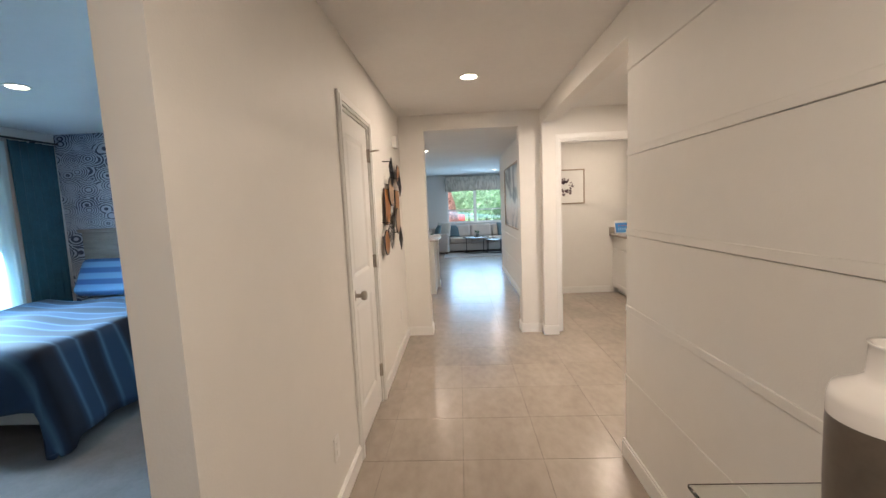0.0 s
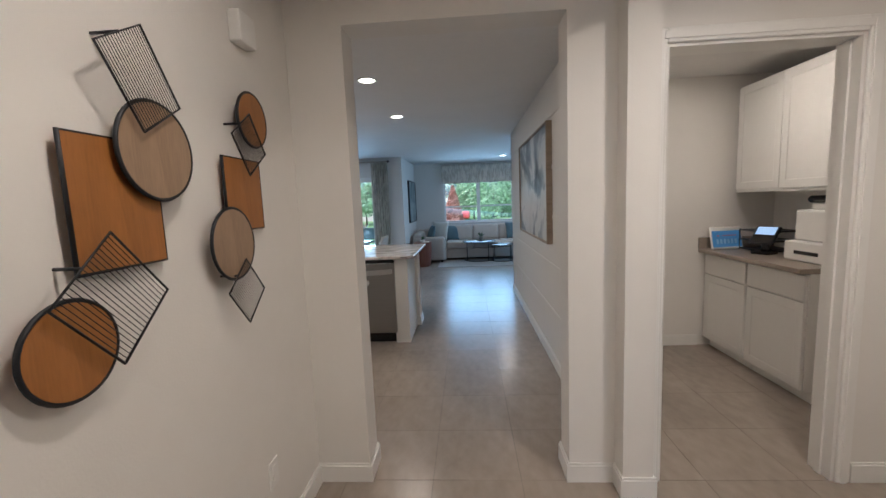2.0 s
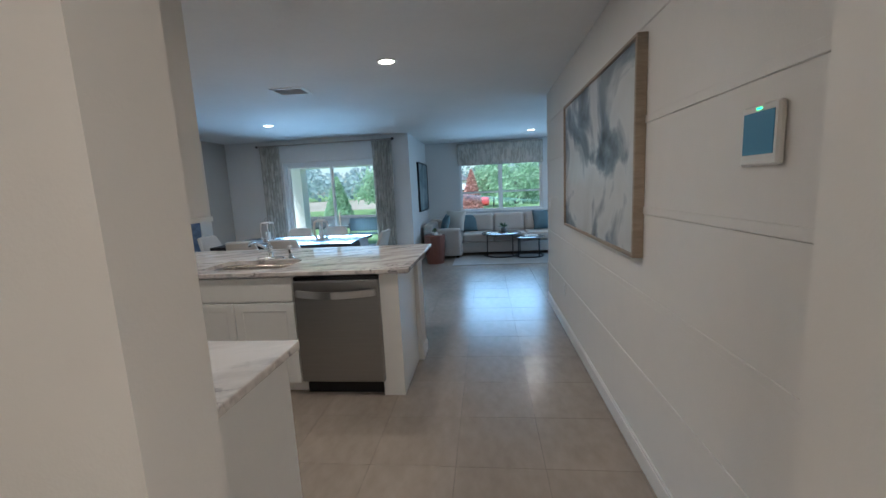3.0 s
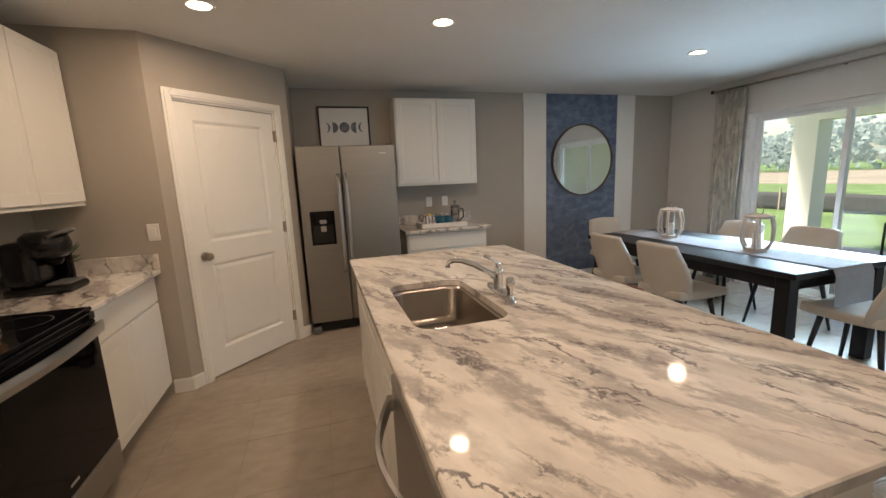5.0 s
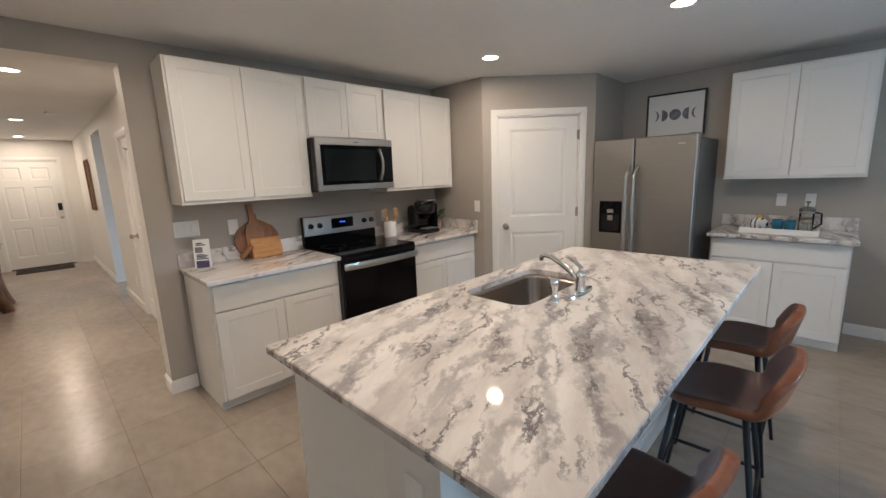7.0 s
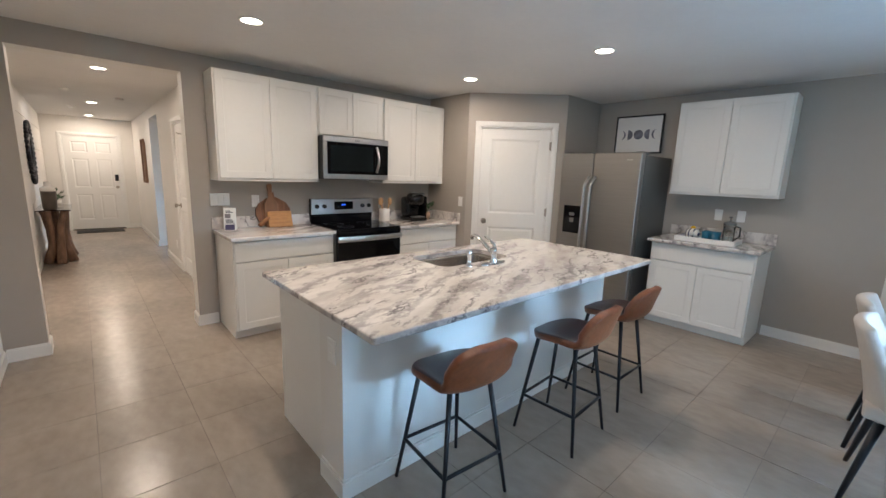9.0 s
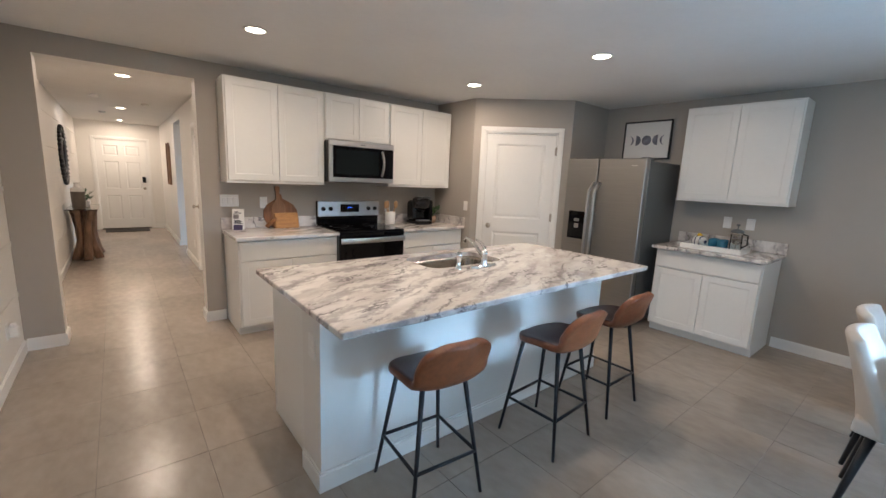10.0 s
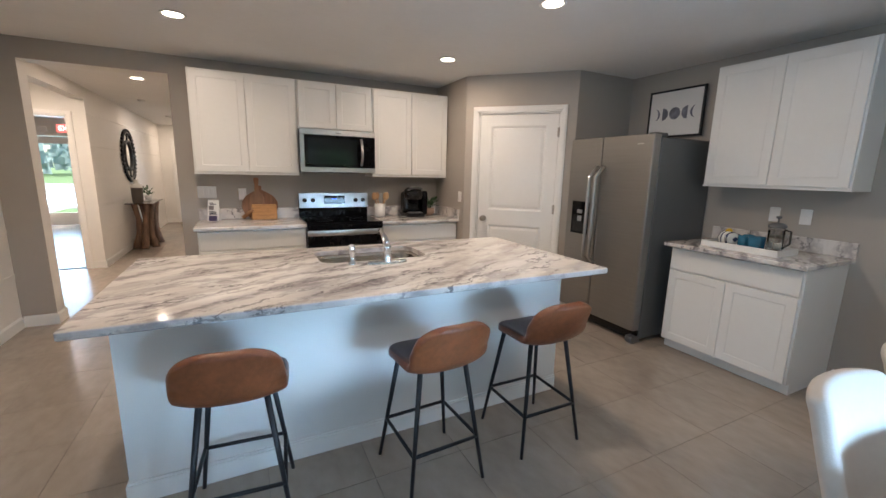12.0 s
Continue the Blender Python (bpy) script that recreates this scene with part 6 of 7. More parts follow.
M_VINYL = mat("white_vinyl", (0.74, 0.75, 0.75), 0.35, var=0.02)
sdr = thing("door_sliding", (-2.745, 9.47, 0), "white framed sliding glass patio door, closed", "sliding door", kind="structure")
_b = bmesh.new()
for a in ((-0.905, -0.855, 0, 2.03), (0.855, 0.905, 0, 2.03), (-0.855, 0.855, 1.98, 2.03), (-0.855, 0.855, 0, 0.03)):
    box(_b, a[0], 0, a[2], a[1], 0.10, a[3])
part("outer_frame", _b, M_VINYL, sdr)
for x0, x1, y in ((-0.855, 0.035, 0.055), (-0.005, 0.855, 0.015)):
    _b = bmesh.new()
    for a in ((x0, x0 + 0.045, 0.03, 1.98), (x1 - 0.045, x1, 0.03, 1.98), (x0 + 0.045, x1 - 0.045, 0.03, 0.09), (x0 + 0.045, x1 - 0.045, 1.935, 1.98)):
        box(_b, a[0], y, a[2], a[1], y + 0.03, a[3])
    sh = part("sash", _b, M_VINYL, sdr)
    part("pane", bx(x0 + 0.045, y + 0.012, 0.09, x1 - 0.045, y + 0.018, 1.935), M_GLASS, sh).visible_shadow = False

wn = thing("window_living", (0.45, 11.50, 0), "white framed twin living room window", "window", kind="structure")
_b = bmesh.new()
for a in ((-0.92, -0.875, 0.88, 2.2), (0.875, 0.92, 0.88, 2.2), (-0.875, 0.875, 0.88, 0.925), (-0.875, 0.875, 2.155, 2.2), (-0.045, 0.045, 0.925, 2.155)):
    box(_b, a[0], 0, a[2], a[1], 0.07, a[3])
part("window_frame", _b, M_VINYL, wn)
for x0, x1 in ((-0.875, -0.045), (0.045, 0.875)):
    sh = part("meeting_rail", bx(x0, 0.015, 1.275, x1, 0.055, 1.315), M_VINYL, wn)
    for z0, z1 in ((0.925, 1.275), (1.315, 2.155)):
        part("pane", bx(x0, 0.03, z0, x1, 0.036, z1), M_GLASS, wn).visible_shadow = False
part("window_sill", bx(-0.95, -0.07, 0.862, 0.95, 0.0, 0.882, bev=0.004), M_TRIM, wn)
vl = thing("valance", (0.445, 11.38, 1.905), "leaf-patterned fabric valance over the window", "valance")


def vf(u, v):
    return (-0.945 + 1.89 * u, 0.006 * math.sin(2 * math.pi * 9 * u) * (1 - v) - 0.02 * math.sin(math.pi * v * 2.5), 0.485 * v + 0.003 * math.sin(2 * math.pi * 4 * u) * (1 - v))


p_ = part("cloth", grid_sheet(bmesh.new(), 72, 10, vf), M_LEAFCLOTH, vl)
md = p_.modifiers.new("thick", "SOLIDIFY")
md.thickness = 0.005
part("mounting_board", bx(-0.94, 0.0, 0.47, 0.94, 0.075, 0.487), M_TRIM, vl)


# ---- living room ----
def cushion(bm, x0, y0, z0, x1, y1, z1, r=0.05):
    return box(bm, x0, y0, z0, x1, y1, z1, bev=r, seg=3)


sf = thing("sectional_sofa", (0.0, 0.0, 0.0), "sand coloured corner sofa with loose cushions", "sofa")
part("base", cushion(bmesh.new(), -1.17, 10.50, 0.06, 2.15, 11.36, 0.28, 0.02), M_SOFA, sf)
part("base", cushion(bmesh.new(), -1.17, 10.16, 0.06, -0.40, 10.52, 0.28, 0.02), M_SOFA, sf)
part("back_frame", cushion(bmesh.new(), -1.17, 11.16, 0.25, 1.6, 11.37, 0.74, 0.05), M_SOFA, sf)
part("back_frame", cushion(bmesh.new(), -1.18, 10.18, 0.25, -0.98, 11.2, 0.70, 0.05), M_SOFA, sf)
part("arm", cushion(bmesh.new(), -1.16, 10.12, 0.06, -0.42, 10.32, 0.62, 0.05), M_SOFA, sf)
for x0, x1 in ((-0.40, 0.26), (0.265, 0.93), (0.935, 2.14)):
    part("seat_cushion", cushion(bmesh.new(), x0, 10.47, 0.28, x1, 11.14, 0.46), M_SOFA, sf)
part("seat_cushion", cushion(bmesh.new(), -0.97, 10.33, 0.28, -0.41, 11.14, 0.46), M_SOFA, sf)
for x0, x1 in ((-0.40, 0.26), (0.265, 0.93), (0.935, 1.58)):
    b_ = cushion(bmesh.new(), x0, -0.09, 0.0, x1, 0.09, 0.40, 0.07)
    bmesh.ops.transform(b_, matrix=pose(0, 11.08, 0.44, -10, 0, 0), verts=b_.verts[:])
    part("back_cushion", b_, M_SOFA, sf)
for x, y in ((-1.1, 10.25), (-0.5, 10.25), (2.05, 10.58), (2.05, 11.28), (-1.1, 11.28)):
    part("foot", bx(x - 0.03, y - 0.03, 0.0 if y < 5 else 0.0, x + 0.03, y + 0.03, 0.06), M_BLACK, sf)


def throw_pillow(at, rx, rz, material, label, s=0.44):
    o = thing("throw_pillow", (0, 0, 0), label, "pillow", "pillows on the sofa", m=pose(*at, rx, 0, rz))

    def f(side):
        def g(u, v):
            a, b = (u - 0.5) * 2, (v - 0.5) * 2
            t = 0.075 * (1 - abs(a) ** 2.2) ** 0.6 * (1 - abs(b) ** 2.2) ** 0.6 if abs(a) < 1 and abs(b) < 1 else 0
            k = 1 - 0.07 * (1 - a * a) * abs(b) ** 4 - 0.07 * (1 - b * b) * abs(a) ** 4
            return (a * s / 2 * k, side * t, s / 2 + b * s / 2 * k)
        return g
    bm = grid_sheet(bmesh.new(), 12, 12, f(1))
    grid_sheet(bm, 12, 12, f(-1))
    bmesh.ops.remove_doubles(bm, verts=bm.verts[:], dist=1e-4)
    bmesh.ops.recalc_face_normals(bm, faces=bm.faces[:])
    part("cover", bm, material, o)


throw_pillow((-0.62, 10.93, 0.46), -20, -25, M_LINEN, "large pale linen throw pillow", 0.50)
throw_pillow((-0.83, 10.55, 0.46), -18, -75, M_TEAL, "slate teal throw pillow")
throw_pillow((-0.28, 10.98, 0.46), -18, 5, M_TEAL, "slate teal throw pillow", 0.40)
throw_pillow((1.33, 10.92, 0.46), -22, 8, M_TEAL, "slate teal throw pillow")
rg_ = thing("area_rug", (0.95, 10.05, 0.0), "grey woven rug under the coffee tables", "rug")
part("rug_field", bx(-1.5, -0.62, 0.0, 1.7, 0.42, 0.010, bev=0.003), M_RUG, rg_)
M_TABLETOP = mat("dark_marble_top", (0.10, 0.095, 0.09), 0.12, var=0.3, scale=6)
for x, y, r_, h_ in ((0.40, 10.42, 0.40, 0.47), (0.94, 10.22, 0.31, 0.40)):
    t_ = thing("coffee_table", (x, y, 0.010), "round nesting coffee table with a black ring base", "coffee table", "nesting coffee tables")
    part("tabletop", lathe(bmesh.new(), [(0, h_), (r_ - 0.01, h_), (r_, h_ - 0.006), (r_, h_ - 0.022), (0, h_ - 0.022)], seg=48), M_TABLETOP, t_)
    part("base_ring", tube(bmesh.new(), [(0.9 * r_ * math.cos(2 * math.pi * k / 40), 0.9 * r_ * math.sin(2 * math.pi * k / 40), 0.013) for k in range(41)], 0.012, seg=6, cap=False), M_IRON, t_)
    for k in range(4):
        a_ = 2 * math.pi * (k + 0.4) / 4
        part("leg", tube(bmesh.new(), [(0.9 * r_ * math.cos(a_), 0.9 * r_ * math.sin(a_), 0.012), (0.9 * r_ * math.cos(a_), 0.9 * r_ * math.sin(a_), h_ - 0.02)], 0.011, seg=8), M_IRON, t_)
foliage("potted_plant", (0.45, 10.44, 0.48), "small plant in a dark pot on the coffee table", 30, 0.09, 0.08, 0.05, 5, [(0.05, 0), (0.055, 0.09)], M_SIDE)
bk = thing("magazine", (0.22, 10.33, 0.48), "open pale magazine on the coffee table", "magazine")
part("pages", bx(-0.12, -0.09, 0, 0.12, 0.09, 0.012, bev=0.003), M_PAPER, bk)
bk = thing("book", (0.98, 10.2, 0.41), "pale book on the small coffee table", "book")
part("cover", bx(-0.13, -0.09, 0, 0.13, 0.09, 0.02, bev=0.003), M_LINEN, bk)
dr = thing("drum_table", (-0.90, 9.78, 0.0), "reddish brown fluted drum side table", "side table")
part("drum", lathe(bmesh.new(), [(0, 0), (0.16, 0), (0.175, 0.1), (0.195, 0.3), (0.205, 0.54), (0.20, 0.55), (0, 0.55)], seg=20, smooth=False), mat("mahogany", (0.16, 0.055, 0.035), 0.4, var=0.3, scale=4, grain=(9, 9, 1)), dr)
foliage("potted_plant", (-0.90, 9.80, 0.55), "small succulent in a white bowl on the drum table", 22, 0.05, 0.05, 0.04, 8, [(0.05, 0), (0.065, 0.05)])
bk = thing("book", (-0.82, 9.70, 0.55), "small pale book on the drum table", "book")
part("cover", bx(-0.07, -0.05, 0, 0.07, 0.05, 0.02, bev=0.003), M_PAPER, bk)
picture("framed_painting", pose(-1.24, 10.78, 1.475, 0, 0, 90), 1.2, 1.0, "dark teal abstract painting in a black frame", M_DARKART, M_IRON, 0.025, 0.04)
sc = thing("wall_sconce", (1.93, 11.46, 1.52), "wall sconce with wooden disc and glass globes", "wall sconce")
part("back_disc", lathe(bmesh.new(), [(0, -0.02), (0.10, -0.02), (0.10, 0)], (0, 0, 0), 28, "y", False), M_DRIFT, sc)
for dx, dz, r_, m_ in ((-0.13, -0.12, 0.10, M_LANT), (0.10, 0.10, 0.10, M_NICKEL)):
    part("shade", lathe(bmesh.new(), [(0, -0.10), (r_ * 0.6, -0.09), (r_, -0.05), (r_ * 0.8, -0.02), (0, -0.015)], (dx, 0, dz), 24, "y"), m_, sc)


# Unseen window, assumed on this wall to let in the side daylight.
wl = thing("window_side", (4.24, 9.4, 0), "assumed white framed living room side window, out of view", "window", kind="structure")
_b = bmesh.new()
for a in ((-1.1, -1.05, 0.4, 2.1), (1.05, 1.1, 0.4, 2.1), (-1.05, 1.05, 0.4, 0.45), (-1.05, 1.05, 2.05, 2.1), (-0.03, 0.03, 0.45, 2.05)):
    box(_b, 0, a[0], a[2], 0.06, a[1], a[3])
part("window_frame", _b, M_VINYL, wl)
for y0, y1 in ((-1.05, -0.03), (0.03, 1.05)):
    part("pane", bx(0.03, y0, 0.45, 0.036, y1, 2.05), M_GLASS, wl).visible_shadow = False


# ---- bedroom ----
solid("carpet_bedroom", bx(-4.6, -4.9, -0.004, -0.815, 2.645, 0.012), M_CARPET, "grey cut-pile bedroom carpet", category="carpet")
solid("wallpaper_bedroom", bx(-4.598, 2.640, 0.101, -0.82, 2.645, CEIL - 0.002), M_WAVEPAPER, "navy and white line wave wallpaper", category="wallpaper")
bd = thing("bed", (-3.52, 1.55, 0), "bed with a grey wooden headboard and blue striped duvet", "bed")
part("headboard", bx(-0.82, 1.0, 0.1, 0.82, 1.07, 1.33, bev=0.006), mat("grey_wood", (0.20, 0.19, 0.17), 0.5, var=0.25, grain=(1, 1, 6)), bd)
for x0, x1 in ((-0.72, -0.04), (0.04, 0.72)):
    part("headboard_panel", bx(x0, 0.99, 0.75, x1, 1.0, 1.25, bev=0.004), bpy.data.materials["grey_wood"], bd)
part("cap_rail", bx(-0.85, 0.98, 1.33, 0.85, 1.08, 1.37, bev=0.006), bpy.data.materials["grey_wood"], bd)
part("box_spring", bx(-0.76, -1.0, 0.15, 0.76, 0.98, 0.36, bev=0.02), M_LINEN, bd)
part("mattress", bx(-0.76, -1.0, 0.36, 0.76, 0.98, 0.60, bev=0.05, seg=3), M_PAPER, bd)
for sx in (-0.7, 0.7):
    for sy in (-0.9, 0.9):
        part("leg", bx(sx - 0.03, sy - 0.03, 0.012, sx + 0.03, sy + 0.03, 0.15), M_BLACK, bd)


def duv(u, v):
    x, y = (u - 0.5) * 2.75, -1.38 + 1.85 * v
    ax, by = max(0.0, abs(x) - 0.80), max(0.0, -1.04 - y)
    z = 0.66 + 0.02 * math.sin(7 * x + 3 * y) * math.sin(4 * y) - ax * 0.95 - by * 1.05
    q = math.copysign(min(abs(x), 0.80 + 0.16 * min(1, ax * 2)), x) + 0.03 * math.sin(11 * y) * min(1, ax * 4)
    w = max(y, -1.04 - 0.16 * min(1, by * 2)) + 0.03 * math.sin(9 * x) * min(1, by * 4)
    return (q, w, max(0.03, z))


p_ = part("duvet", grid_sheet(bmesh.new(), 44, 34, duv), M_DUVET, bd, "blue and navy striped duvet")
md = p_.modifiers.new("thick", "SOLIDIFY")
md.thickness, md.offset = 0.02, 1
for x in (-0.42, 0.40):
    o = thing("bed_pillow", (0, 0, 0), "blue striped bed pillow against the headboard", "pillow", "bed pillows", m=pose(-3.52 + x, 2.30, 0.66, -28, 0, 0))
    part("cover", box(bmesh.new(), -0.33, -0.07, 0.0, 0.33, 0.07, 0.42, bev=0.065, seg=4), M_PILLOW, o)
curtain("curtain", 2.06, 2.52, -4.50, 0.02, 2.30, "dark navy bedroom curtain", M_NAVY, 6, 0.03, "y")
curtain("sheer_curtain", 1.45, 2.06, -4.53, 0.02, 2.28, "pale blue sheer bedroom curtain", M_SHEER, 5, 0.02, "y")
rd = thing("curtain_rod", (-4.50, 1.2, 2.32), "dark metal bedroom curtain rod", "curtain rod")
part("rod", tube(bmesh.new(), [(0, -1.2, 0), (0, 1.38, 0)], 0.011, seg=10), M_IRON, rd)
for y in (-0.9, 1.18):
    part("bracket", tube(bmesh.new(), [(-0.1, y, 0), (0, y, 0)], 0.007, seg=8), M_IRON, rd)
wb = thing("window_bedroom", (-4.70, 1.2, 0), "white framed bedroom window", "window", kind="structure")
_b = bmesh.new()
for a in ((-0.75, -0.70, 0.35, 2.1), (0.70, 0.75, 0.35, 2.1), (-0.70, 0.70, 0.35, 0.4), (-0.70, 0.70, 2.05, 2.1), (-0.70, 0.70, 1.2, 1.25)):
    box(_b, 0, a[0], a[2], 0.06, a[1], a[3])
part("window_frame", _b, M_VINYL, wb)
part("pane", bx(0.03, -0.70, 0.4, 0.036, 0.70, 2.05), M_GLASS, wb).visible_shadow = False


# ---- outside ----
M_GRASS = mat("lawn", (0.13, 0.22, 0.075), 0.95, var=0.35, scale=0.6, bump=0.6, bscale=30)
M_CONC = mat("patio_concrete", (0.42, 0.41, 0.39), 0.85, var=0.1, scale=2)
_b = bmesh.new()
box(_b, -900, 11.75, -0.6, 900, 900, -0.12)
box(_b, -900, -900, -0.6, 900, -5.2, -0.12)
box(_b, -900, -5.2, -0.6, -5.0, 11.75, -0.12)
box(_b, 4.5, -5.2, -0.6, 900, 11.75, -0.12)
box(_b, 3.9, -5.2, -0.6, 4.5, 6.9, -0.12)
box(_b, -5.0, 9.65, -0.6, -1.4, 11.75, -0.12)
solid("ground", _b, M_GRASS, "green mown lawn round the house", category="lawn")
pt = solid("patio", bx(-5.2, 9.57, -0.2, -1.36, 13.2, -0.03), M_CONC, "pale concrete patio outside the sliding door", category="patio")
solid("patio_roof", bx(-5.3, 9.57, 2.62, -1.36, 12.95, 2.75), M_TRIM, "white patio ceiling", category="roof")
solid("patio_beam", bx(-5.2, 12.42, 2.11, -1.36, 12.74, 2.62), M_TRIM, "white beam at the patio edge", category="beam")
solid("patio_column", bx(-5.06, 12.41, -0.03, -4.70, 12.75, 2.11), M_TRIM, "white square patio column", category="column")
solid("house_path", bx(4.6, -30, -0.13, 12, 60, -0.11), M_CONC, "pale side path", category="path")
solid("far_field", bx(-300, 38, -0.2, -5, 84, -0.10), mat("dry_field", (0.30, 0.27, 0.21), 0.95, var=0.25, scale=0.2), "bare sandy field beyond the lawn", category="field")


def tree(at, h, r, label, col, seed, cone=False, n=1500, leaf=0.16):
    t = thing("tree", at, label, "tree")
    rng = random.Random(seed)
    part("trunk", tube(bmesh.new(), [(0, 0, 0), (rng.uniform(-.1, .1), rng.uniform(-.1, .1), h * 0.4), (0, 0, h * 0.85)], 0.05 * h ** 0.8 * 0.5, 0.015, 8), mat("bark", (0.07, 0.05, 0.035), 0.9, var=0.3) if "bark" not in bpy.data.materials else bpy.data.materials["bark"], t)
    lb = bmesh.new()
    tips = []
    for k in range(14):
        a, z = rng.uniform(0, 6.28), h * rng.uniform(0.25, 0.8)
        q = r * rng.uniform(0.5, 0.9) * ((1 - z / h) * 1.2 + 0.1 if cone else 1)
        tip = Vector((math.cos(a) * q, math.sin(a) * q, z + q * 0.35))
        tips.append(tip)
        tube(lb, [(0, 0, z * 0.8), tip], 0.02 * r + 0.01, 0.008, 5)
    part("limbs", lb, bpy.data.materials["bark"], t)
    bm = bmesh.new()
    for k in range(n):
        if cone:
            z = h * (0.06 + 0.94 * rng.random() ** 1.4)
            q = r * (1 - z / h) ** 0.8 * (0.75 + 0.3 * rng.random())
            a = rng.uniform(0, 6.28)
            c = Vector((math.cos(a) * q, math.sin(a) * q, z))
        else:
            tip = tips[rng.randrange(len(tips))]
            c = tip + Vector([rng.gauss(0, r * 0.27) for _ in range(3)])
            c.z = max(c.z, h * 0.2)
        n_ = Vector([rng.gauss(0, 1) for _ in range(3)]).normalized()
        s = n_.orthogonal().normalized()
        u = n_.cross(s)
        L_ = leaf * rng.uniform(0.6, 1.4)
        bm.faces.new([bm.verts.new(c + v) for v in (s * L_, u * L_ * 0.6, -s * L_, -u * L_ * 0.6)])
    part("crown", bm, col, t)


def leaf_mat(name, col, var):
    """Leaves that let some daylight through."""
    m = mat(name, col, 0.8, var=var, scale=1.5)
    N, L = m.node_tree.nodes, m.node_tree.links
    p, out = N["Principled BSDF"], N["Material Output"]
    tr = N.new("ShaderNodeBsdfTranslucent")
    L.new(p.inputs["Base Color"].links[0].from_socket, tr.inputs[0])
    x = N.new("ShaderNodeMixShader")
    x.inputs[0].default_value = 0.5
    L.new(p.outputs[0], x.inputs[1])
    L.new(tr.outputs[0], x.inputs[2])
    L.new(x.outputs[0], out.inputs[0])
    return m


# Haze is put into the leaf colours: paled throughout, far woods bluer.
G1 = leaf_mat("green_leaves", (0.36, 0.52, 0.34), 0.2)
G2 = leaf_mat("haze_tinted_leaves", (0.36, 0.46, 0.46), 0.2)
R1 = leaf_mat("red_leaves", (0.55, 0.31, 0.27), 0.2)
tree((-9.6, 28.0, -0.12), 2.6, 0.95, "dense conical green tree on the lawn", G1, 1, True, 4200, 0.11)
tree((-7.5, 31.0, -0.12), 3.6, 1.3, "broad green leafy tree on the lawn", G1, 12, False, 3800, 0.10)
tree((-0.74, 27.0, -0.12), 2.55, 0.72, "red-leaved maple beyond the window", R1, 2, True, 3600, 0.09)
tree((1.7, 24.0, -0.12), 2.7, 1.2, "bright green leafy tree beyond the window", G1, 3, False, 4500, 0.085)
tree((3.4, 27.0, -0.12), 2.7, 1.3, "bright green leafy tree beyond the window", G1, 4, False, 4500, 0.085)
tree((0.7, 33.0, -0.12), 3.0, 1.5, "bright green leafy tree beyond the window", G1, 6, False, 4500, 0.10)
tree((-4.6, 36.0, -0.12), 3.6, 1.5, "bright green leafy tree beyond the patio", G1, 7, False, 3500, 0.10)
_b = bmesh.new()
rng = random.Random(9)
for k in range(16000):
    a = rng.uniform(-0.95, 0.85)
    d = rng.uniform(85, 120)
    top = 6.6 + 1.1 * math.sin(a * 23) + 0.7 * math.sin(a * 61 + 1) + rng.gauss(0, 0.8)
    c = Vector((d * math.sin(a), d * math.cos(a), max(0.2, top * rng.random() ** 0.6)))
    q = rng.uniform(0.25, 0.6)
    n_ = Vector([rng.gauss(0, 1) for _ in range(3)]).normalized()
    s = n_.orthogonal().normalized()
    u = n_.cross(s)
    _b.faces.new([_b.verts.new(c + v) for v in (s * q, u * q, -s * q, -u * q)])
for k in range(2500):
    a = rng.uniform(-0.3, 1.0)
    d = rng.uniform(60, 85)
    c = Vector((d * math.sin(a), -d * math.cos(a), (5.2 + math.sin(a * 41) + rng.gauss(0, 0.7)) * rng.random() ** 0.6))
    q = rng.uniform(0.5, 1.1)
    n_ = Vector([rng.gauss(0, 1) for _ in range(3)]).normalized()
    s = n_.orthogonal().normalized()
    u = n_.cross(s)
    _b.faces.new([_b.verts.new(c + v) for v in (s * q, u * q, -s * q, -u * q)])
solid("far_woods", _b, G2, "line of distant woods, haze put into its pale blue-green colour", kind="stuff", category="woods")
for x, y, w in ((-9, 80, 12), (8, 84, 14)):
    hs = thing("house", (x, y, -0.1), "distant low house with a grey roof", "house")
    part("wall", bx(-w / 2, -3, 0, w / 2, 3, 2.8), M_PALE, hs)
    _b = bmesh.new()
    v = [_b.verts.new(p) for p in ((-w / 2 - .4, -3.4, 2.8), (w / 2 + .4, -3.4, 2.8), (w / 2 + .4, 3.4, 2.8), (-w / 2 - .4, 3.4, 2.8), (-w / 2 + 2, 0, 4.6), (w / 2 - 2, 0, 4.6))]
    for f in ((0, 1, 5, 4), (2, 3, 4, 5), (1, 2, 5), (3, 0, 4), (3, 2, 1, 0)):
        _b.faces.new([v[i] for i in f])
    part("roof", _b, M_SIDE, hs)
car = thing("car", (-1.65, 29.5, -0.12), "small red parked car", "car", rz=90)
M_RED = mat("red_car_paint", (0.50, 0.07, 0.065), 0.3, coat=0.3)
_b = box(bmesh.new(), -0.85, -2.0, 0.3, 0.85, 2.0, 0.85, bev=0.15, seg=3)
part("body", _b, M_RED, car)
part("cabin", box(bmesh.new(), -0.72, -1.0, 0.80, 0.72, 1.1, 1.38, bev=0.2, seg=3), M_BLACKGLASS, car)
for sx in (-0.85, 0.85):
    for sy in (-1.25, 1.25):
        part("wheel", lathe(bmesh.new(), [(0, -0.09), (0.3, -0.09), (0.31, 0.0), (0.3, 0.09), (0, 0.09)], (sx, sy, 0.31), 20, "x"), M_BLACK, car)
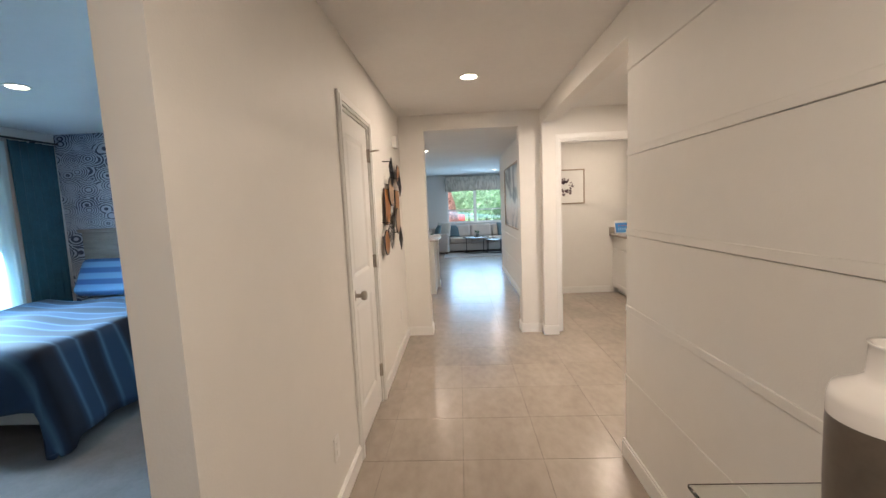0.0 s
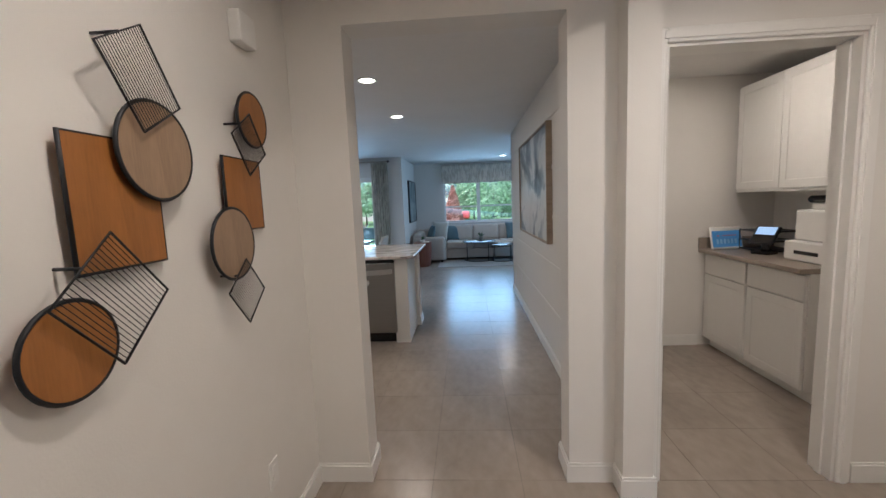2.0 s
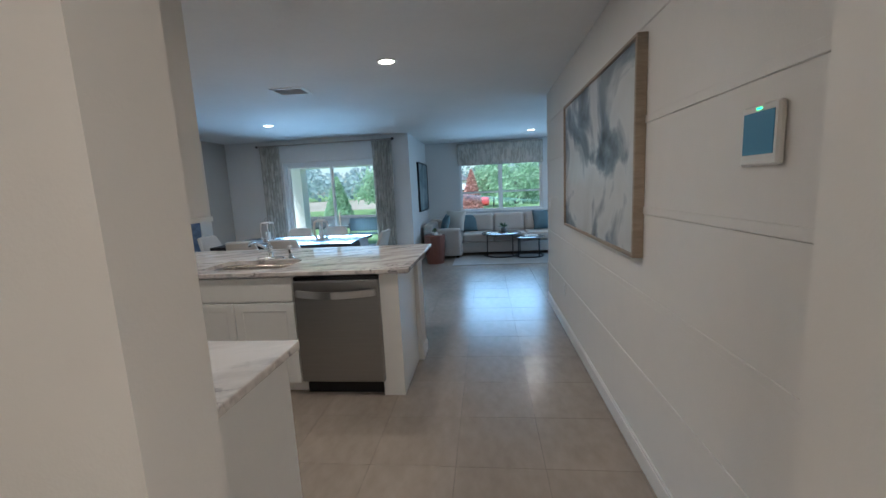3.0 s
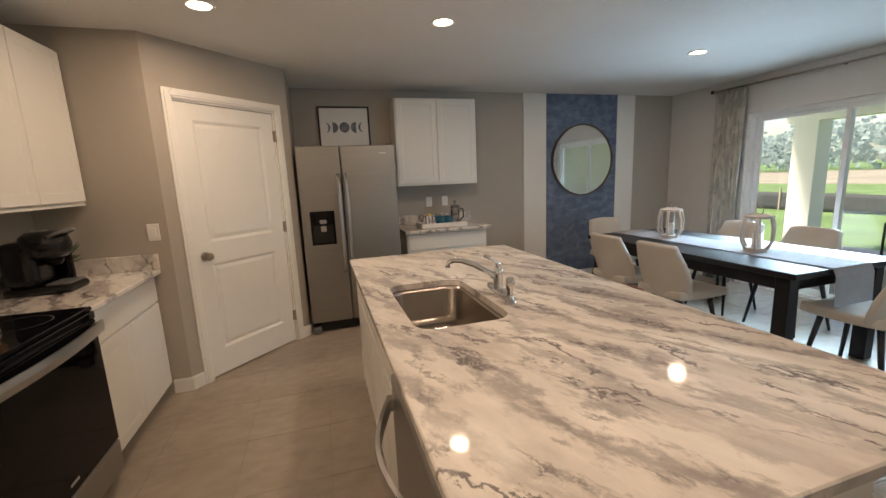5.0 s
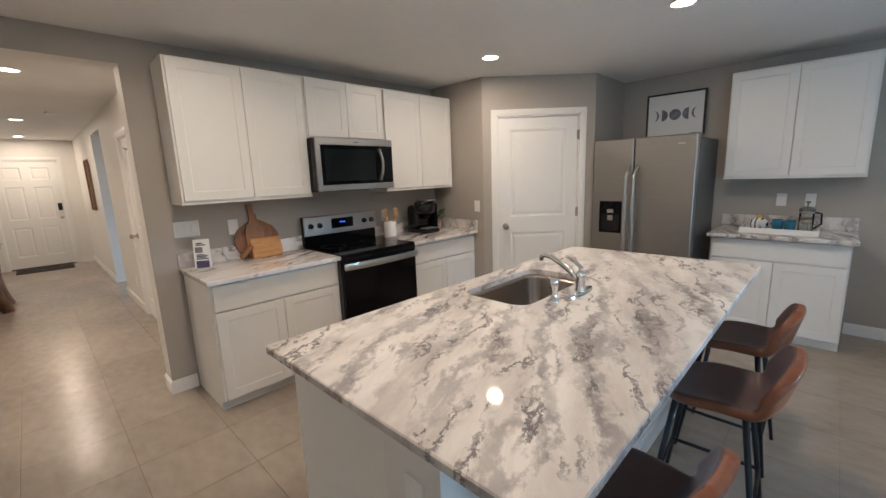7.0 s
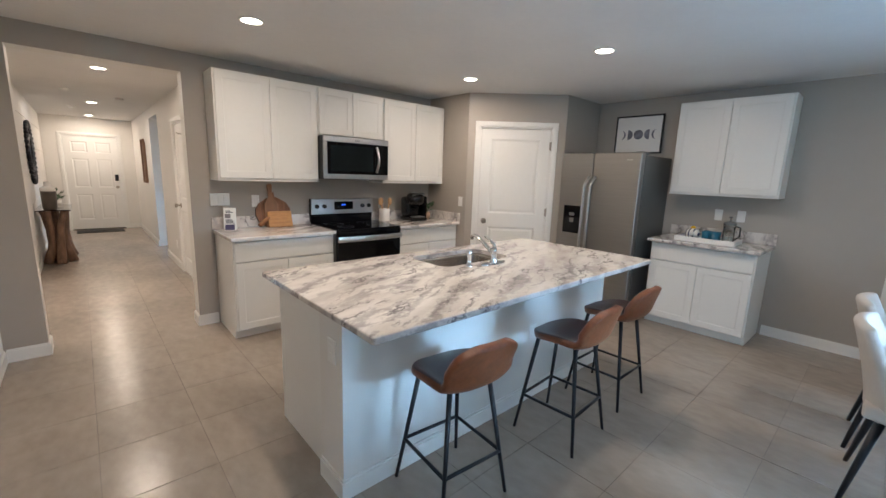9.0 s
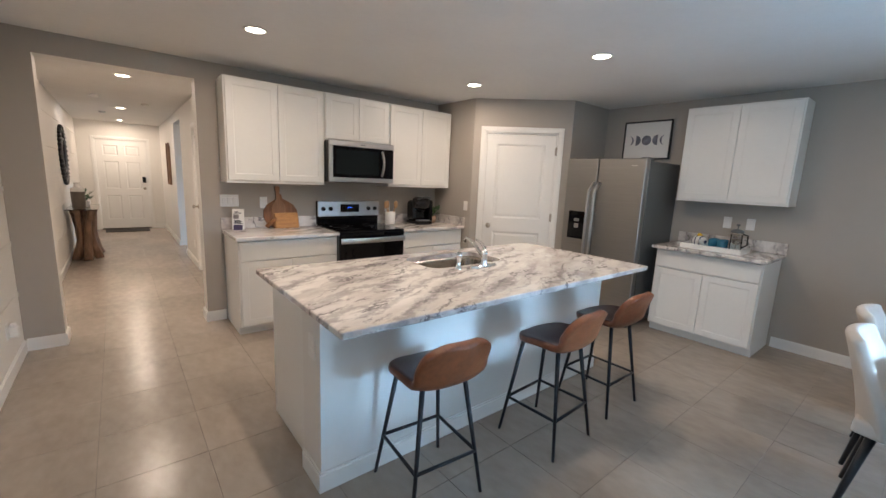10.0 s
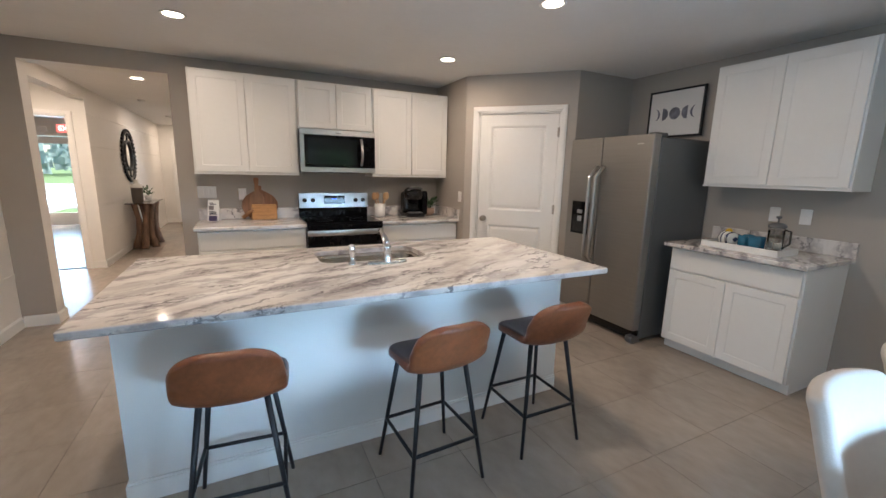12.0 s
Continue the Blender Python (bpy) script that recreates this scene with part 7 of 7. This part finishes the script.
# low black fabric fence along the lot
sf_ = thing("silt_fence", (0, 19.5, -0.12), "low black fabric fence on wooden stakes", "fence")
_b = grid_sheet(bmesh.new(), 60, 4, lambda u, v: (-15 + 10.4 * u, 0.03 * math.sin(u * 70) * (1 - v), 0.58 * v + 0.015 * math.sin(u * 31) * v))
_o = part("fabric", _b, mat("fence_fabric", (0.05, 0.055, 0.06), 0.8, var=0.3, scale=3), sf_)
_md = _o.modifiers.new("thick", "SOLIDIFY")
_md.thickness = 0.006
for k in range(7):
    part("stake", bx(-14.9 + 1.7 * k, -0.05, 0, -14.86 + 1.7 * k, -0.01, 0.72), M_FRAMEWOOD, sf_)
solid("driveway", bx(-30, -34, -0.2, 30, -11, -0.105), M_CONC, "pale concrete road in front of the house", category="road")
# patio seat frame
ps = thing("patio_bench", (-2.9, 12.2, -0.03), "dark metal patio bench with slatted seat", "bench")
for x in (-0.6, 0.6):
    part("side_frame", tube(bmesh.new(), [(x, -0.25, 0), (x, -0.25, 0.6), (x, 0.25, 0.66), (x, 0.28, 0)], 0.016, seg=6), M_IRON, ps)
for k in range(6):
    part("seat_slat", bx(-0.6, -0.24 + 0.085 * k, 0.40, 0.6, -0.175 + 0.085 * k, 0.42), M_TEAL, ps)
part("back_rail", bx(-0.6, 0.24, 0.45, 0.6, 0.27, 0.80, bev=0.01), M_TEAL, ps)


# ---- floor tiles ----
fl = solid("floor", bx(-4.9, -5.0, -0.15, 4.3, 11.6, -0.0025), M_GROUT, "taupe porcelain floor tiles with thin dark joints", category="floor")
TS = 0.4575
_me = mesh_of("tile", bx(-TS / 2 + 0.0011, -TS / 2 + 0.0011, -0.012, TS / 2 - 0.0011, TS / 2 - 0.0011, 0.0, bev=0.0008), M_TILE)
_near, _far = [], []
for i in range(-12, 11):
    for j in range(-19, 19):
        cx, cy = -0.095 + TS * (i + 0.5), 3.105 + TS * (j + 0.5)
        if cx < -4.9 or cx > 4.3 or cy < -5 or cy > 11.5 or (cx < -0.9 and cy < 2.6) or (cx < -1.4 and cy > 9.5):
            continue
        (_near if -1.5 < cx < 1.2 and -1.5 < cy < 9.0 and len(_near) < 300 else _far).append((cx, cy))
for cx, cy in _near:
    t = new("tile", _me)
    t.parent, t.location = fl, (cx, cy, 0)
_bm = bmesh.new()
for cx, cy in _far:
    h = TS / 2 - 0.0011
    v = [_bm.verts.new((cx + a * h, cy + b * h, z)) for z in (-0.012, 0) for a, b in ((-1, -1), (1, -1), (1, 1), (-1, 1))]
    _bm.faces.new(v[4:])
    for k in range(4):
        _bm.faces.new((v[k], v[(k + 1) % 4], v[4 + (k + 1) % 4], v[4 + k]))
tagged(part("tiles", _bm, M_TILE, fl, "taupe porcelain tiles of the outer rooms"), kind="stuff")
